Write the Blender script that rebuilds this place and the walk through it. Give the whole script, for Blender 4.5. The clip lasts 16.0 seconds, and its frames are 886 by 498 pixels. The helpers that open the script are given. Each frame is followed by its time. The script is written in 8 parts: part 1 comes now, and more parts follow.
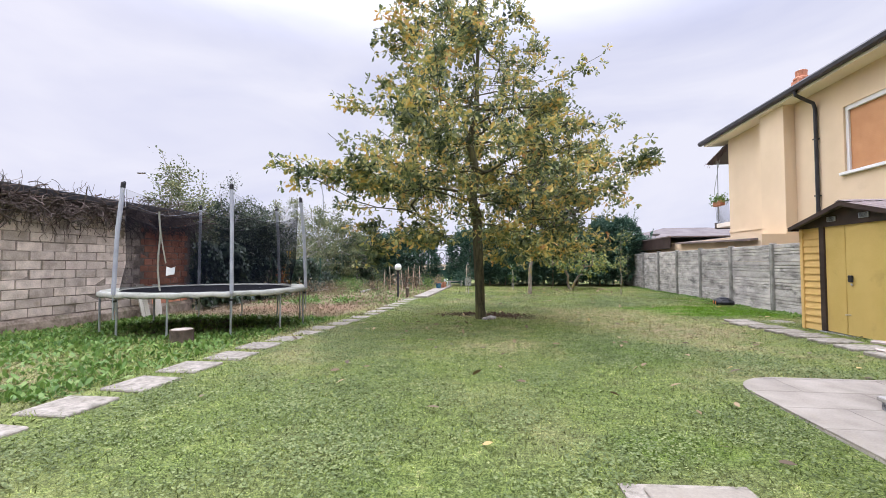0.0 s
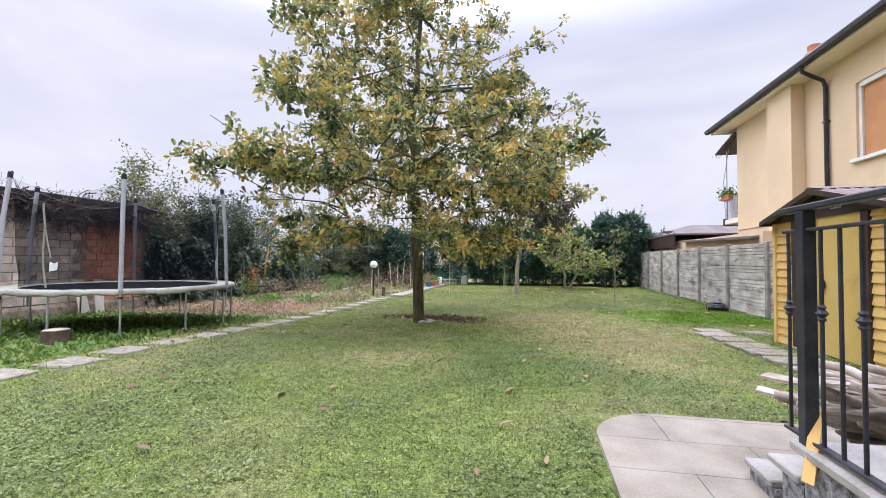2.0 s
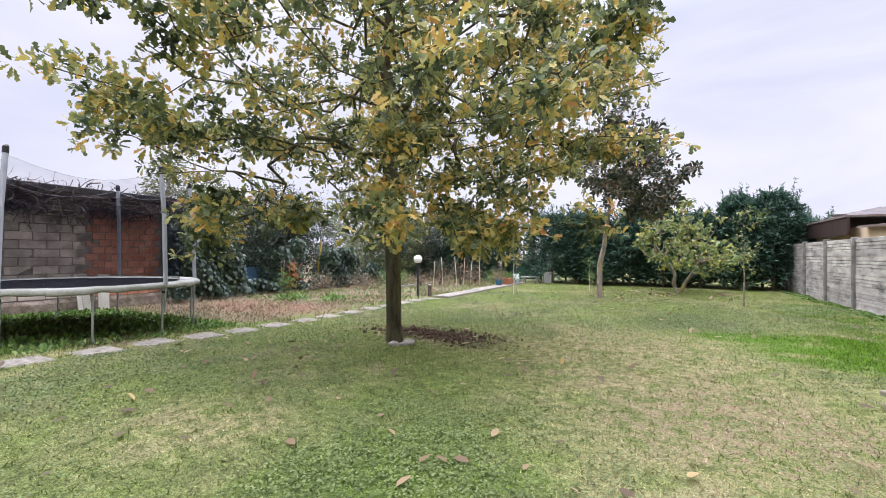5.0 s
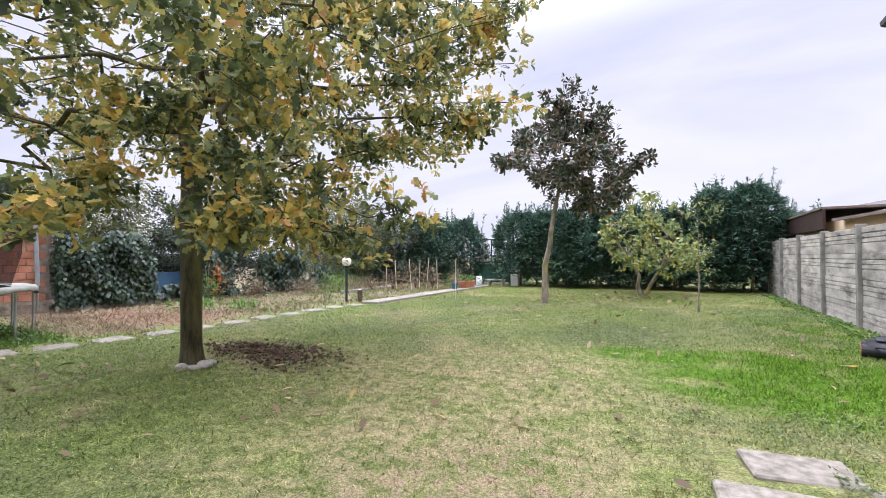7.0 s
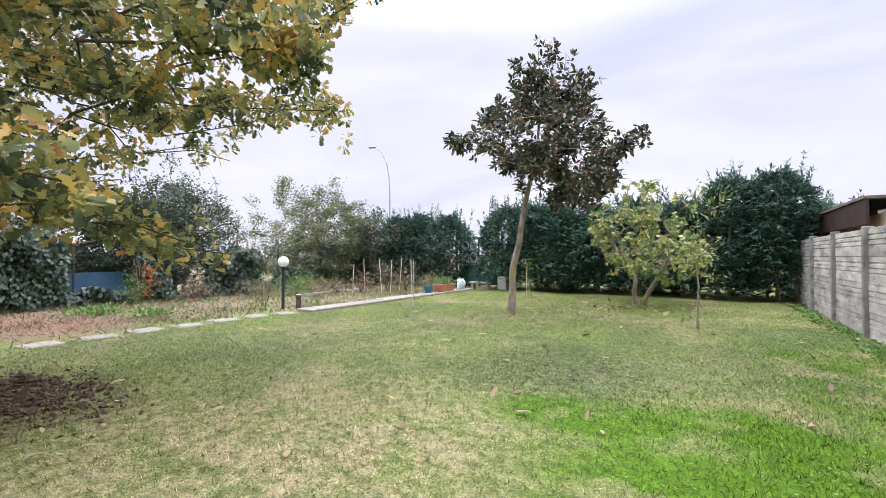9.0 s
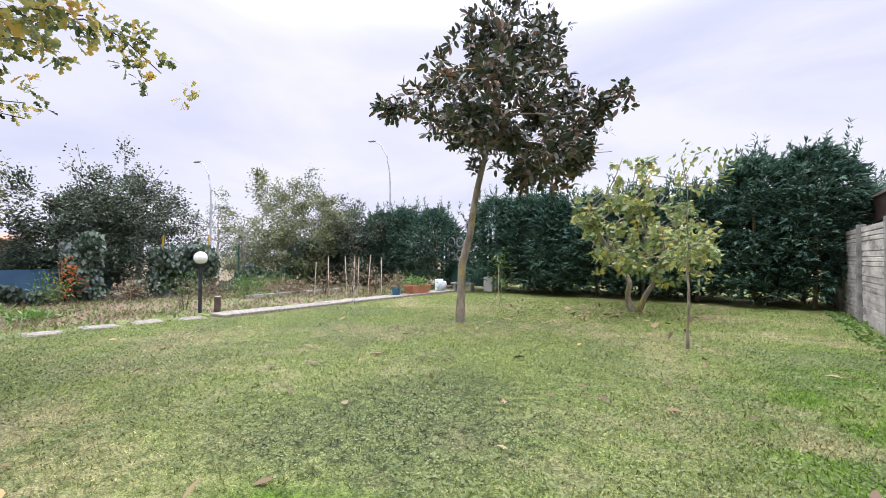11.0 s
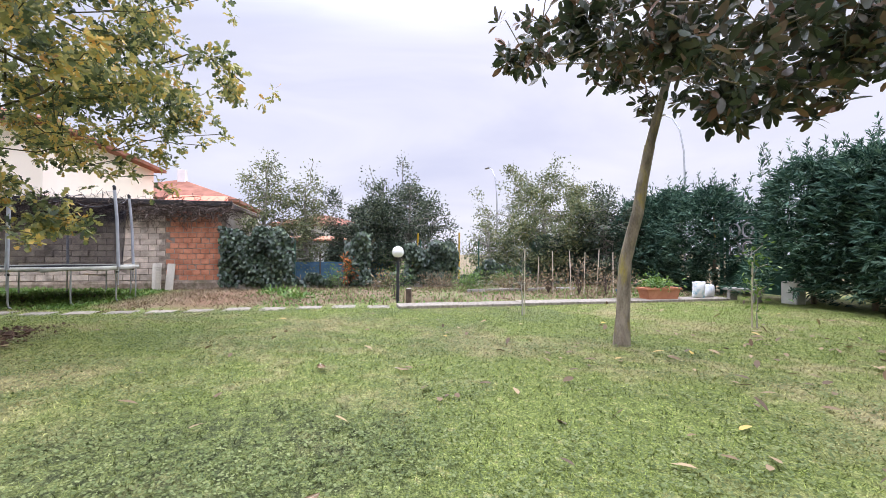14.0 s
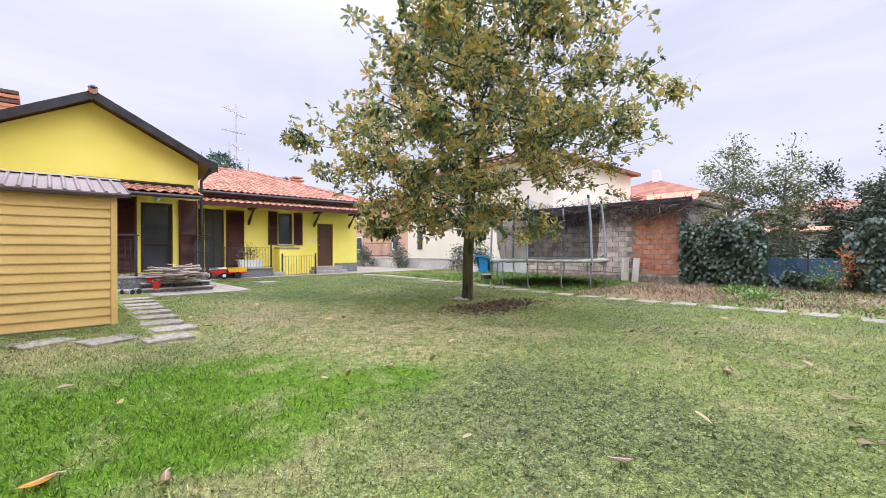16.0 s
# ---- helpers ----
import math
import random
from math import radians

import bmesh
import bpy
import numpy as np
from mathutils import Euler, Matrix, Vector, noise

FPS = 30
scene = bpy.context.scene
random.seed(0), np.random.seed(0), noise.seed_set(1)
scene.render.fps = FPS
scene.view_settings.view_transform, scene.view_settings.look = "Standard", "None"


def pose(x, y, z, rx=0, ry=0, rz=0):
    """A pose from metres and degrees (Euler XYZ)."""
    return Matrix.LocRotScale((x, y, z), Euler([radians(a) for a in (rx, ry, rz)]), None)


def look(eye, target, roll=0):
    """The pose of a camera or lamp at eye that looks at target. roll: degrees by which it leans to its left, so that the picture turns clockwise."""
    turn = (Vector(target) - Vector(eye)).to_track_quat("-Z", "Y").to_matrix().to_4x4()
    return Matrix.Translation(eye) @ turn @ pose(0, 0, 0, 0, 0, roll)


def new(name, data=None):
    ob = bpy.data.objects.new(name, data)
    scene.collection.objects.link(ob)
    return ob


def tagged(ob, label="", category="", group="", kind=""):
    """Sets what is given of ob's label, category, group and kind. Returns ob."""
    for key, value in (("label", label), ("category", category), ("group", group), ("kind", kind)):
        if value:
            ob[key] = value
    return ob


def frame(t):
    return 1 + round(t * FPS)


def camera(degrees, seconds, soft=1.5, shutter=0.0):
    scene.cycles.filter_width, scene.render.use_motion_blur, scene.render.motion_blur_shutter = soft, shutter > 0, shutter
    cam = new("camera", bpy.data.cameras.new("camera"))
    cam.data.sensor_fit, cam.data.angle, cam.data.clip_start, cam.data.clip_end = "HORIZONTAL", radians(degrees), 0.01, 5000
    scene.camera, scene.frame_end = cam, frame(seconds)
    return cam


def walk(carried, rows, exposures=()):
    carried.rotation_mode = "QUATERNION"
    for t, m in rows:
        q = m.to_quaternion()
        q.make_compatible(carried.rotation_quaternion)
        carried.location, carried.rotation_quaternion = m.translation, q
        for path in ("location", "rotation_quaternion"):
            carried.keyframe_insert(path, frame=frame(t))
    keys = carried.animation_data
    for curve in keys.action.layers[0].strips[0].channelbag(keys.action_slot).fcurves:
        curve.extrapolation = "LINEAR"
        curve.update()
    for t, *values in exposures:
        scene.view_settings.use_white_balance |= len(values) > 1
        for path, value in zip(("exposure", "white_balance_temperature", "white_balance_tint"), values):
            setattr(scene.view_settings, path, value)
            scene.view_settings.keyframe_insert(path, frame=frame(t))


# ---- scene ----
cam = camera(92.2, 16.0, soft=0.7)
METRES, EYE, TILT, LEAN, TURN = 19.26, 1.35, 0.0, 0.0, 7.7
PATH = [
    (0, (0.011, 0.014, 1.328), (-0.257, 1.994, 1.396), -0.2),
    (0.5, (0.62, 0.121, 1.338), (0.346, 2.101, 1.406), -0.2),
    (1, (1.191, 0.392, 1.357), (0.914, 2.372, 1.424), -0.1),
    (1.5, (1.656, 0.793, 1.371), (1.368, 2.771, 1.435), -0.0),
    (2, (1.992, 1.314, 1.339), (1.585, 3.271, 1.395), 0.3),
    (2.1, (2.008, 1.438, 1.367), (1.547, 3.384, 1.416), 0.4),
    (2.5, (2.197, 1.883, 1.338), (1.528, 3.768, 1.375), 0.6),
    (3, (2.399, 2.469, 1.298), (1.653, 4.325, 1.329), 0.8),
    (3.2, (2.545, 2.722, 1.267), (1.755, 4.559, 1.306), 0.6),
    (5.3, (3.478, 5.332, 1.348), (2.557, 7.107, 1.378), 0.2),
    (5.5, (3.678, 5.541, 1.342), (2.752, 7.313, 1.377), 0.1),
    (6, (4.123, 6.114, 1.326), (3.192, 7.883, 1.361), 0.1),
    (6.5, (4.524, 6.734, 1.29), (3.578, 8.496, 1.325), -0.0),
    (7, (4.891, 7.401, 1.303), (3.931, 9.155, 1.342), -0.2),
    (7.5, (5.122, 8.09, 1.337), (4.146, 9.836, 1.369), 0.0),
    (8, (5.298, 8.784, 1.319), (4.306, 10.52, 1.353), 0.2),
    (8.5, (5.412, 9.47, 1.293), (4.39, 11.188, 1.33), 0.2),
    (9, (5.542, 10.212, 1.336), (4.49, 11.913, 1.371), 0.1),
    (9.5, (5.693, 10.942, 1.329), (4.607, 12.621, 1.365), 0.2),
    (9.7, (5.751, 11.223, 1.334), (4.651, 12.893, 1.369), 0.2),
    (11.8, (6.278, 14.181, 1.144), (4.947, 15.674, 1.191), -0.1),
    (12, (6.296, 14.45, 1.147), (4.888, 15.87, 1.186), -0.3),
    (12.5, (6.333, 15.053, 1.134), (4.751, 16.276, 1.17), 0.1),
    (13, (6.406, 15.507, 1.073), (4.638, 16.441, 1.115), 0.2),
    (13.5, (6.497, 16.095, 1.122), (4.612, 16.764, 1.155), 0.2),
    (14, (6.528, 16.669, 1.134), (4.574, 17.096, 1.157), 0.1),
    (14.5, (6.478, 17.085, 1.075), (4.479, 17.033, 1.104), -0.0),
    (15, (6.484, 17.312, 1.104), (4.551, 16.799, 1.125), -0.3),
    (15.5, (6.577, 17.505, 1.099), (4.852, 16.493, 1.118), -0.4),
    (16, (6.741, 17.561, 1.126), (5.379, 16.097, 1.132), -0.3),
]
walk(cam, [(t, look(eye, target, roll)) for t, eye, target, roll in PATH], exposures=[(0.0, -0.04), (3.0, 0.0), (5.5, 0.08), (9.5, 0.12), (12.0, 0.06), (16.0, 0.06)])

# ---- light ----
world = bpy.data.worlds.new("overcast_sky")
scene.world = world
world.use_nodes = True
wn, wl = world.node_tree.nodes, world.node_tree.links
wn.clear()
w_out = wn.new("ShaderNodeOutputWorld")
w_bg = wn.new("ShaderNodeBackground")
w_sky = wn.new("ShaderNodeTexSky")
w_sky.sky_type, w_sky.sun_disc = "NISHITA", False
w_sky.sun_elevation, w_sky.sun_rotation = radians(30), radians(303)
w_sky.air_density, w_sky.dust_density = 1.0, 4.0
# a closed cloud deck over the clear sky: pale grey with soft brighter and bluer bands
w_co = wn.new("ShaderNodeTexCoord")
w_map = wn.new("ShaderNodeMapping")
w_map.inputs["Scale"].default_value = (1.2, 1.2, 4.0)
w_noise = wn.new("ShaderNodeTexNoise")
w_noise.inputs["Scale"].default_value, w_noise.inputs["Detail"].default_value = 1.3, 5.0
w_noise.inputs["Distortion"].default_value = 0.6
w_ramp = wn.new("ShaderNodeValToRGB")
w_ramp.color_ramp.elements[0].position, w_ramp.color_ramp.elements[0].color = 0.36, (6.75, 7.0, 9.2, 1)
w_ramp.color_ramp.elements[1].position, w_ramp.color_ramp.elements[1].color = 0.64, (8.75, 8.8, 10.2, 1)
w_mix = wn.new("ShaderNodeMixRGB")
w_mix.inputs["Fac"].default_value = 0.985
wl.new(w_co.outputs["Generated"], w_map.inputs["Vector"])
wl.new(w_map.outputs["Vector"], w_noise.inputs["Vector"])
wl.new(w_noise.outputs["Fac"], w_ramp.inputs["Fac"])
wl.new(w_sky.outputs["Color"], w_mix.inputs["Color1"])
# an overcast sky is brighter overhead than at the horizon
w_sep = wn.new("ShaderNodeSeparateXYZ")
wl.new(w_co.outputs["Generated"], w_sep.inputs[0])
w_rise = wn.new("ShaderNodeMapRange")
w_rise.interpolation_type = "SMOOTHSTEP"
w_rise.inputs["From Min"].default_value, w_rise.inputs["From Max"].default_value = 0.42, 0.95
w_rise.inputs["To Min"].default_value, w_rise.inputs["To Max"].default_value = 1.0, 7.4
wl.new(w_sep.outputs["Z"], w_rise.inputs["Value"])
w_mul = wn.new("ShaderNodeMixRGB")
w_mul.blend_type = "MULTIPLY"
w_mul.inputs["Fac"].default_value = 1.0
wl.new(w_ramp.outputs["Color"], w_mul.inputs["Color1"])
wl.new(w_rise.outputs["Result"], w_mul.inputs["Color2"])
wl.new(w_mul.outputs["Color"], w_mix.inputs["Color2"])
wl.new(w_mix.outputs["Color"], w_bg.inputs["Color"])
w_bg.inputs["Strength"].default_value = 0.10
wl.new(w_bg.outputs["Background"], w_out.inputs["Surface"])

sun = new("sun", bpy.data.lights.new("sun", "SUN"))
sun.data.energy, sun.data.angle, sun.data.color = 1.0, radians(40), (1.0, 0.97, 0.92)
sun.matrix_world = look((-16.8, 19.0, 11.5), (0, 8, 0))


# ---- materials ----
def mat(name, c1, c2, scale=6.0, rough=0.85, metal=0.0, bump=0.15, fine=60.0, stain=None, spec=0.3, stretch=(1, 1, 1), island=0.0, obrand=0.0):
    """Two-scale noise colour, optional stains, fine relief."""
    m = bpy.data.materials.new(name)
    m.use_nodes = True
    n, l = m.node_tree.nodes, m.node_tree.links
    b = n["Principled BSDF"]
    b.inputs["Roughness"].default_value, b.inputs["Metallic"].default_value = rough, metal
    b.inputs["Specular IOR Level"].default_value = spec
    co = n.new("ShaderNodeTexCoord")
    mp = n.new("ShaderNodeMapping")
    mp.inputs["Scale"].default_value = stretch
    geo = n.new("ShaderNodeNewGeometry")
    l.new(geo.outputs["Position"], mp.inputs["Vector"])
    a = n.new("ShaderNodeTexNoise")
    a.inputs["Scale"].default_value, a.inputs["Detail"].default_value = scale, 6.0
    f = n.new("ShaderNodeTexNoise")
    f.inputs["Scale"].default_value, f.inputs["Detail"].default_value = fine, 4.0
    l.new(mp.outputs["Vector"], a.inputs["Vector"])
    l.new(mp.outputs["Vector"], f.inputs["Vector"])
    add = n.new("ShaderNodeMath")
    add.operation = "MULTIPLY_ADD"
    l.new(f.outputs["Fac"], add.inputs[0])
    add.inputs[1].default_value = 0.45
    l.new(a.outputs["Fac"], add.inputs[2])
    ramp = n.new("ShaderNodeValToRGB")
    ramp.color_ramp.elements[0].position, ramp.color_ramp.elements[0].color = 0.52, (*c1, 1)
    ramp.color_ramp.elements[1].position, ramp.color_ramp.elements[1].color = 0.92, (*c2, 1)
    l.new(add.outputs[0], ramp.inputs["Fac"])
    col = ramp.outputs["Color"]
    if stain:
        sc, threshold, colour, amount = stain
        s = n.new("ShaderNodeTexNoise")
        s.inputs["Scale"].default_value, s.inputs["Detail"].default_value, s.inputs["Roughness"].default_value = sc, 8.0, 0.65
        l.new(mp.outputs["Vector"], s.inputs["Vector"])
        mr = n.new("ShaderNodeMapRange")
        mr.inputs["From Min"].default_value, mr.inputs["From Max"].default_value = threshold, threshold + 0.14
        mr.inputs["To Max"].default_value = amount
        l.new(s.outputs["Fac"], mr.inputs["Value"])
        mx = n.new("ShaderNodeMixRGB")
        l.new(mr.outputs["Result"], mx.inputs["Fac"])
        l.new(col, mx.inputs["Color1"])
        mx.inputs["Color2"].default_value = (*colour, 1)
        col = mx.outputs["Color"]
    if island or obrand:
        hs = n.new("ShaderNodeHueSaturation")
        r = n.new("ShaderNodeMapRange")
        amount = island or obrand
        r.inputs["To Min"].default_value, r.inputs["To Max"].default_value = 1 - amount, 1 + amount
        if island:
            l.new(geo.outputs["Random Per Island"], r.inputs["Value"])
        else:
            oi = n.new("ShaderNodeObjectInfo")
            l.new(oi.outputs["Random"], r.inputs["Value"])
        l.new(r.outputs["Result"], hs.inputs["Value"])
        l.new(col, hs.inputs["Color"])
        col = hs.outputs["Color"]
    l.new(col, b.inputs["Base Color"])
    if bump:
        bp = n.new("ShaderNodeBump")
        bp.inputs["Strength"].default_value, bp.inputs["Distance"].default_value = bump, 0.01
        l.new(add.outputs[0], bp.inputs["Height"])
        l.new(bp.outputs["Normal"], b.inputs["Normal"])
    return m


def leaf_mat(name, stops, patch=0.6, scale=1.1, trans=0.35, rough=0.5, spec=0.35):
    """Leaves: each leaf's own shade, shifted in drifts across the crown; light shines through a little."""
    m = bpy.data.materials.new(name)
    m.use_nodes = True
    n, l = m.node_tree.nodes, m.node_tree.links
    b = n["Principled BSDF"]
    b.inputs["Roughness"].default_value, b.inputs["Specular IOR Level"].default_value = rough, spec
    geo = n.new("ShaderNodeNewGeometry")
    a = n.new("ShaderNodeTexNoise")
    a.inputs["Scale"].default_value, a.inputs["Detail"].default_value = scale, 2.0
    l.new(geo.outputs["Position"], a.inputs["Vector"])
    s = n.new("ShaderNodeMapRange")
    s.inputs["From Min"].default_value, s.inputs["From Max"].default_value = 0.3, 0.7
    l.new(a.outputs["Fac"], s.inputs["Value"])
    mx = n.new("ShaderNodeMath")
    mx.operation = "MULTIPLY"
    l.new(s.outputs["Result"], mx.inputs[0])
    mx.inputs[1].default_value = patch
    m2 = n.new("ShaderNodeMath")
    m2.operation = "MULTIPLY_ADD"
    l.new(geo.outputs["Random Per Island"], m2.inputs[0])
    m2.inputs[1].default_value = 1 - patch
    l.new(mx.outputs[0], m2.inputs[2])
    ramp = n.new("ShaderNodeValToRGB")
    els = ramp.color_ramp.elements
    while len(els) < len(stops):
        els.new(0.5)
    for e, (p, c) in zip(els, stops):
        e.position, e.color = p, (*c, 1)
    l.new(m2.outputs[0], ramp.inputs["Fac"])
    l.new(ramp.outputs["Color"], b.inputs["Base Color"])
    tr = n.new("ShaderNodeBsdfTranslucent")
    l.new(ramp.outputs["Color"], tr.inputs["Color"])
    ms = n.new("ShaderNodeMixShader")
    ms.inputs["Fac"].default_value = trans
    l.new(b.outputs["BSDF"], ms.inputs[1])
    l.new(tr.outputs["BSDF"], ms.inputs[2])
    l.new(ms.outputs["Shader"], n["Material Output"].inputs["Surface"])
    return m


def ground_nodes(n, l):
    """Colour of the lawn and beds by place: clover green, straw, bright new grass by the fence, bare soil and dry beds,
    with shade under the trampoline painted in.
    """
    geo = n.new("ShaderNodeNewGeometry")
    sep = n.new("ShaderNodeSeparateXYZ")
    l.new(geo.outputs["Position"], sep.inputs[0])
    flat = n.new("ShaderNodeCombineXYZ")
    l.new(sep.outputs["X"], flat.inputs["X"])
    l.new(sep.outputs["Y"], flat.inputs["Y"])

    def noise_of(scale, detail=5.0, rough=0.55):
        t = n.new("ShaderNodeTexNoise")
        t.inputs["Scale"].default_value, t.inputs["Detail"].default_value, t.inputs["Roughness"].default_value = scale, detail, rough
        l.new(flat.outputs[0], t.inputs["Vector"])
        return t.outputs["Fac"]

    def calc(op, a, b, c=None):
        t = n.new("ShaderNodeMath")
        t.operation = op
        for i, v in enumerate((a, b, c)):
            if v is None:
                continue
            if isinstance(v, (int, float)):
                t.inputs[i].default_value = v
            else:
                l.new(v, t.inputs[i])
        return t.outputs[0]

    def span(v, lo, hi, t0=0.0, t1=1.0):
        t = n.new("ShaderNodeMapRange")
        t.interpolation_type = "SMOOTHSTEP"
        t.inputs["From Min"].default_value, t.inputs["From Max"].default_value = lo, hi
        t.inputs["To Min"].default_value, t.inputs["To Max"].default_value = t0, t1
        l.new(v, t.inputs["Value"])
        return t.outputs["Result"]

    def mix(fac, a, b):
        t = n.new("ShaderNodeMixRGB")
        l.new(fac, t.inputs["Fac"])
        for i, v in (("Color1", a), ("Color2", b)):
            if isinstance(v, tuple):
                t.inputs[i].default_value = (*v, 1)
            else:
                l.new(v, t.inputs[i])
        return t.outputs["Color"]

    def blob(cx, cy, rx, ry, soft=0.5, rag=1.1):
        dx = calc("MULTIPLY", calc("SUBTRACT", sep.outputs["X"], cx), 1.0 / rx)
        dy = calc("MULTIPLY", calc("SUBTRACT", sep.outputs["Y"], cy), 1.0 / ry)
        d = calc("SQRT", calc("ADD", calc("MULTIPLY", dx, dx), calc("MULTIPLY", dy, dy)), 0)
        d = calc("ADD", d, calc("MULTIPLY", calc("SUBTRACT", wobble, 0.5), rag))
        return span(d, 1.0 - soft, 1.0 + soft, 1.0, 0.0)

    wobble = noise_of(0.9, 6.0, 0.65)
    big, mid, fine = noise_of(0.42), noise_of(2.6), noise_of(38.0, 3.0, 0.7)
    grain = calc("MULTIPLY_ADD", noise_of(95.0, 2.0, 0.6), 0.5, calc("MULTIPLY", fine, 0.5))
    green = mix(span(grain, 0.40, 0.62), GREEN_DARK, GREEN_LIGHT)
    straw = mix(span(grain, 0.40, 0.62), STRAW_DARK, STRAW_LIGHT)
    dry = calc("MULTIPLY_ADD", mid, 0.55, big)
    flecks = noise_of(9.0, 4.0, 0.65)
    dry_at = calc("MAXIMUM", calc("MULTIPLY", span(dry, 0.70, 1.0), 0.7), span(flecks, 0.54, 0.74, 0.0, 0.5))
    worn = calc("MULTIPLY", calc("MAXIMUM", calc("MAXIMUM", blob(3.3, 9.8, 1.6, 1.9, 0.6), blob(0.0, 7.1, 0.9, 0.8, 0.6)), blob(2.9, 12.2, 2.2, 2.0, 0.8)), span(calc("MULTIPLY_ADD", flecks, 0.5, calc("MULTIPLY", mid, 0.5)), 0.38, 0.60, 0.08, 0.85))
    col = mix(calc("MAXIMUM", dry_at, worn), green, straw)
    bare = calc("MULTIPLY", blob(3.9, 9.3, 1.0, 1.3, 0.5, 1.6), span(flecks, 0.46, 0.62, 0.0, 0.75))
    col = mix(bare, col, mix(span(grain, 0.40, 0.62), (0.13, 0.085, 0.06), (0.36, 0.26, 0.18)))
    patches = noise_of(1.9, 4.0, 0.6)
    lush = calc("MAXIMUM", blob(6.5, 13.5, 2.0, 1.6, 0.3, 1.2), calc("MAXIMUM", blob(4.6, 14.2, 1.0, 0.55, 0.3, 1.4), calc("MULTIPLY", blob(7.3, 17.2, 1.2, 3.8, 0.5, 1.5), span(patches, 0.42, 0.58, 0.1, 0.9))))
    lush = calc("MULTIPLY", lush, span(patches, 0.36, 0.50, 0.35, 1.0))
    lush = calc("MAXIMUM", lush, calc("MULTIPLY", calc("MAXIMUM", blob(1.25, 3.25, 0.45, 0.3, 0.4, 1.0), blob(1.9, 7.0, 1.0, 1.0, 0.6, 1.8)), 0.4))
    col = mix(lush, col, mix(span(fine, 0.3, 0.7), (0.055, 0.120, 0.008), (0.132, 0.245, 0.018)))
    dark = calc("MULTIPLY", blob(3.75, 15.8, 1.2, 1.3, 0.5), span(flecks, 0.35, 0.6, 0.80, 0.35))
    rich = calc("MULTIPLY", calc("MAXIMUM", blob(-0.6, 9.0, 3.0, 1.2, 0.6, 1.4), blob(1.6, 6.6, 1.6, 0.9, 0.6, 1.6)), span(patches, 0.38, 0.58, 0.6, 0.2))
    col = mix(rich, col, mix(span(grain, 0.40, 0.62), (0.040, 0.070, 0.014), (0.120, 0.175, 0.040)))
    near = calc("MULTIPLY", blob(0.5, 2.0, 6.0, 4.2, 0.8), span(mid, 0.35, 0.6, 0.15, 0.7))
    col = mix(near, col, mix(span(grain, 0.40, 0.62), (0.028, 0.052, 0.010), (0.160, 0.222, 0.055)))
    col = mix(dark, col, mix(span(grain, 0.40, 0.62), (0.030, 0.036, 0.018), (0.125, 0.145, 0.075)))
    patchy = n.new("ShaderNodeMixRGB")
    patchy.blend_type = "MULTIPLY"
    patchy.inputs["Fac"].default_value = 1.0
    l.new(col, patchy.inputs["Color1"])
    l.new(span(flecks, 0.3, 0.66, 0.70, 1.2), patchy.inputs["Color2"])
    col = patchy.outputs["Color"]
    soil = mix(span(fine, 0.3, 0.7), (0.030, 0.016, 0.010), (0.135, 0.075, 0.05))
    col = mix(calc("MULTIPLY", calc("MAXIMUM", blob(-0.35, 11.75, 1.2, 0.62, 0.45, 2.6), blob(0.3, 11.3, 0.7, 0.35, 0.5, 2.4)), span(flecks, 0.32, 0.56, 1.0, 0.35)), col, soil)
    bed_soil = mix(span(fine, 0.3, 0.7), (0.12, 0.075, 0.05), (0.36, 0.26, 0.18))
    bed_weed = mix(span(fine, 0.35, 0.65), (0.11, 0.13, 0.045), (0.33, 0.29, 0.16))
    bed = mix(span(calc("MULTIPLY_ADD", mid, 0.6, big), 0.62, 0.95), bed_weed, bed_soil)
    in_bed = calc("MULTIPLY", span(calc("MULTIPLY_ADD", wobble, 0.8, sep.outputs["X"]), -4.3, -3.9, 1.0, 0.0), span(calc("MULTIPLY_ADD", wobble, 1.5, sep.outputs["Y"]), 11.2, 12.2))
    col = mix(in_bed, col, bed)
    rust = mix(span(fine, 0.3, 0.7), (0.13, 0.06, 0.035), (0.34, 0.19, 0.12))
    col = mix(calc("MULTIPLY", blob(-6.6, 13.2, 2.3, 1.1, 0.5), 0.85), col, rust)
    # dark round below the trampoline: its shade painted into the ground colour
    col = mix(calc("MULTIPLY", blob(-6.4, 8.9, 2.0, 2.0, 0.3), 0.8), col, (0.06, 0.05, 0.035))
    return col, calc("MULTIPLY_ADD", fine, 0.7, mid)


GREEN_DARK, GREEN_LIGHT = (0.078, 0.112, 0.026), (0.29, 0.345, 0.098)
STRAW_DARK, STRAW_LIGHT = (0.25, 0.20, 0.105), (0.53, 0.44, 0.255)


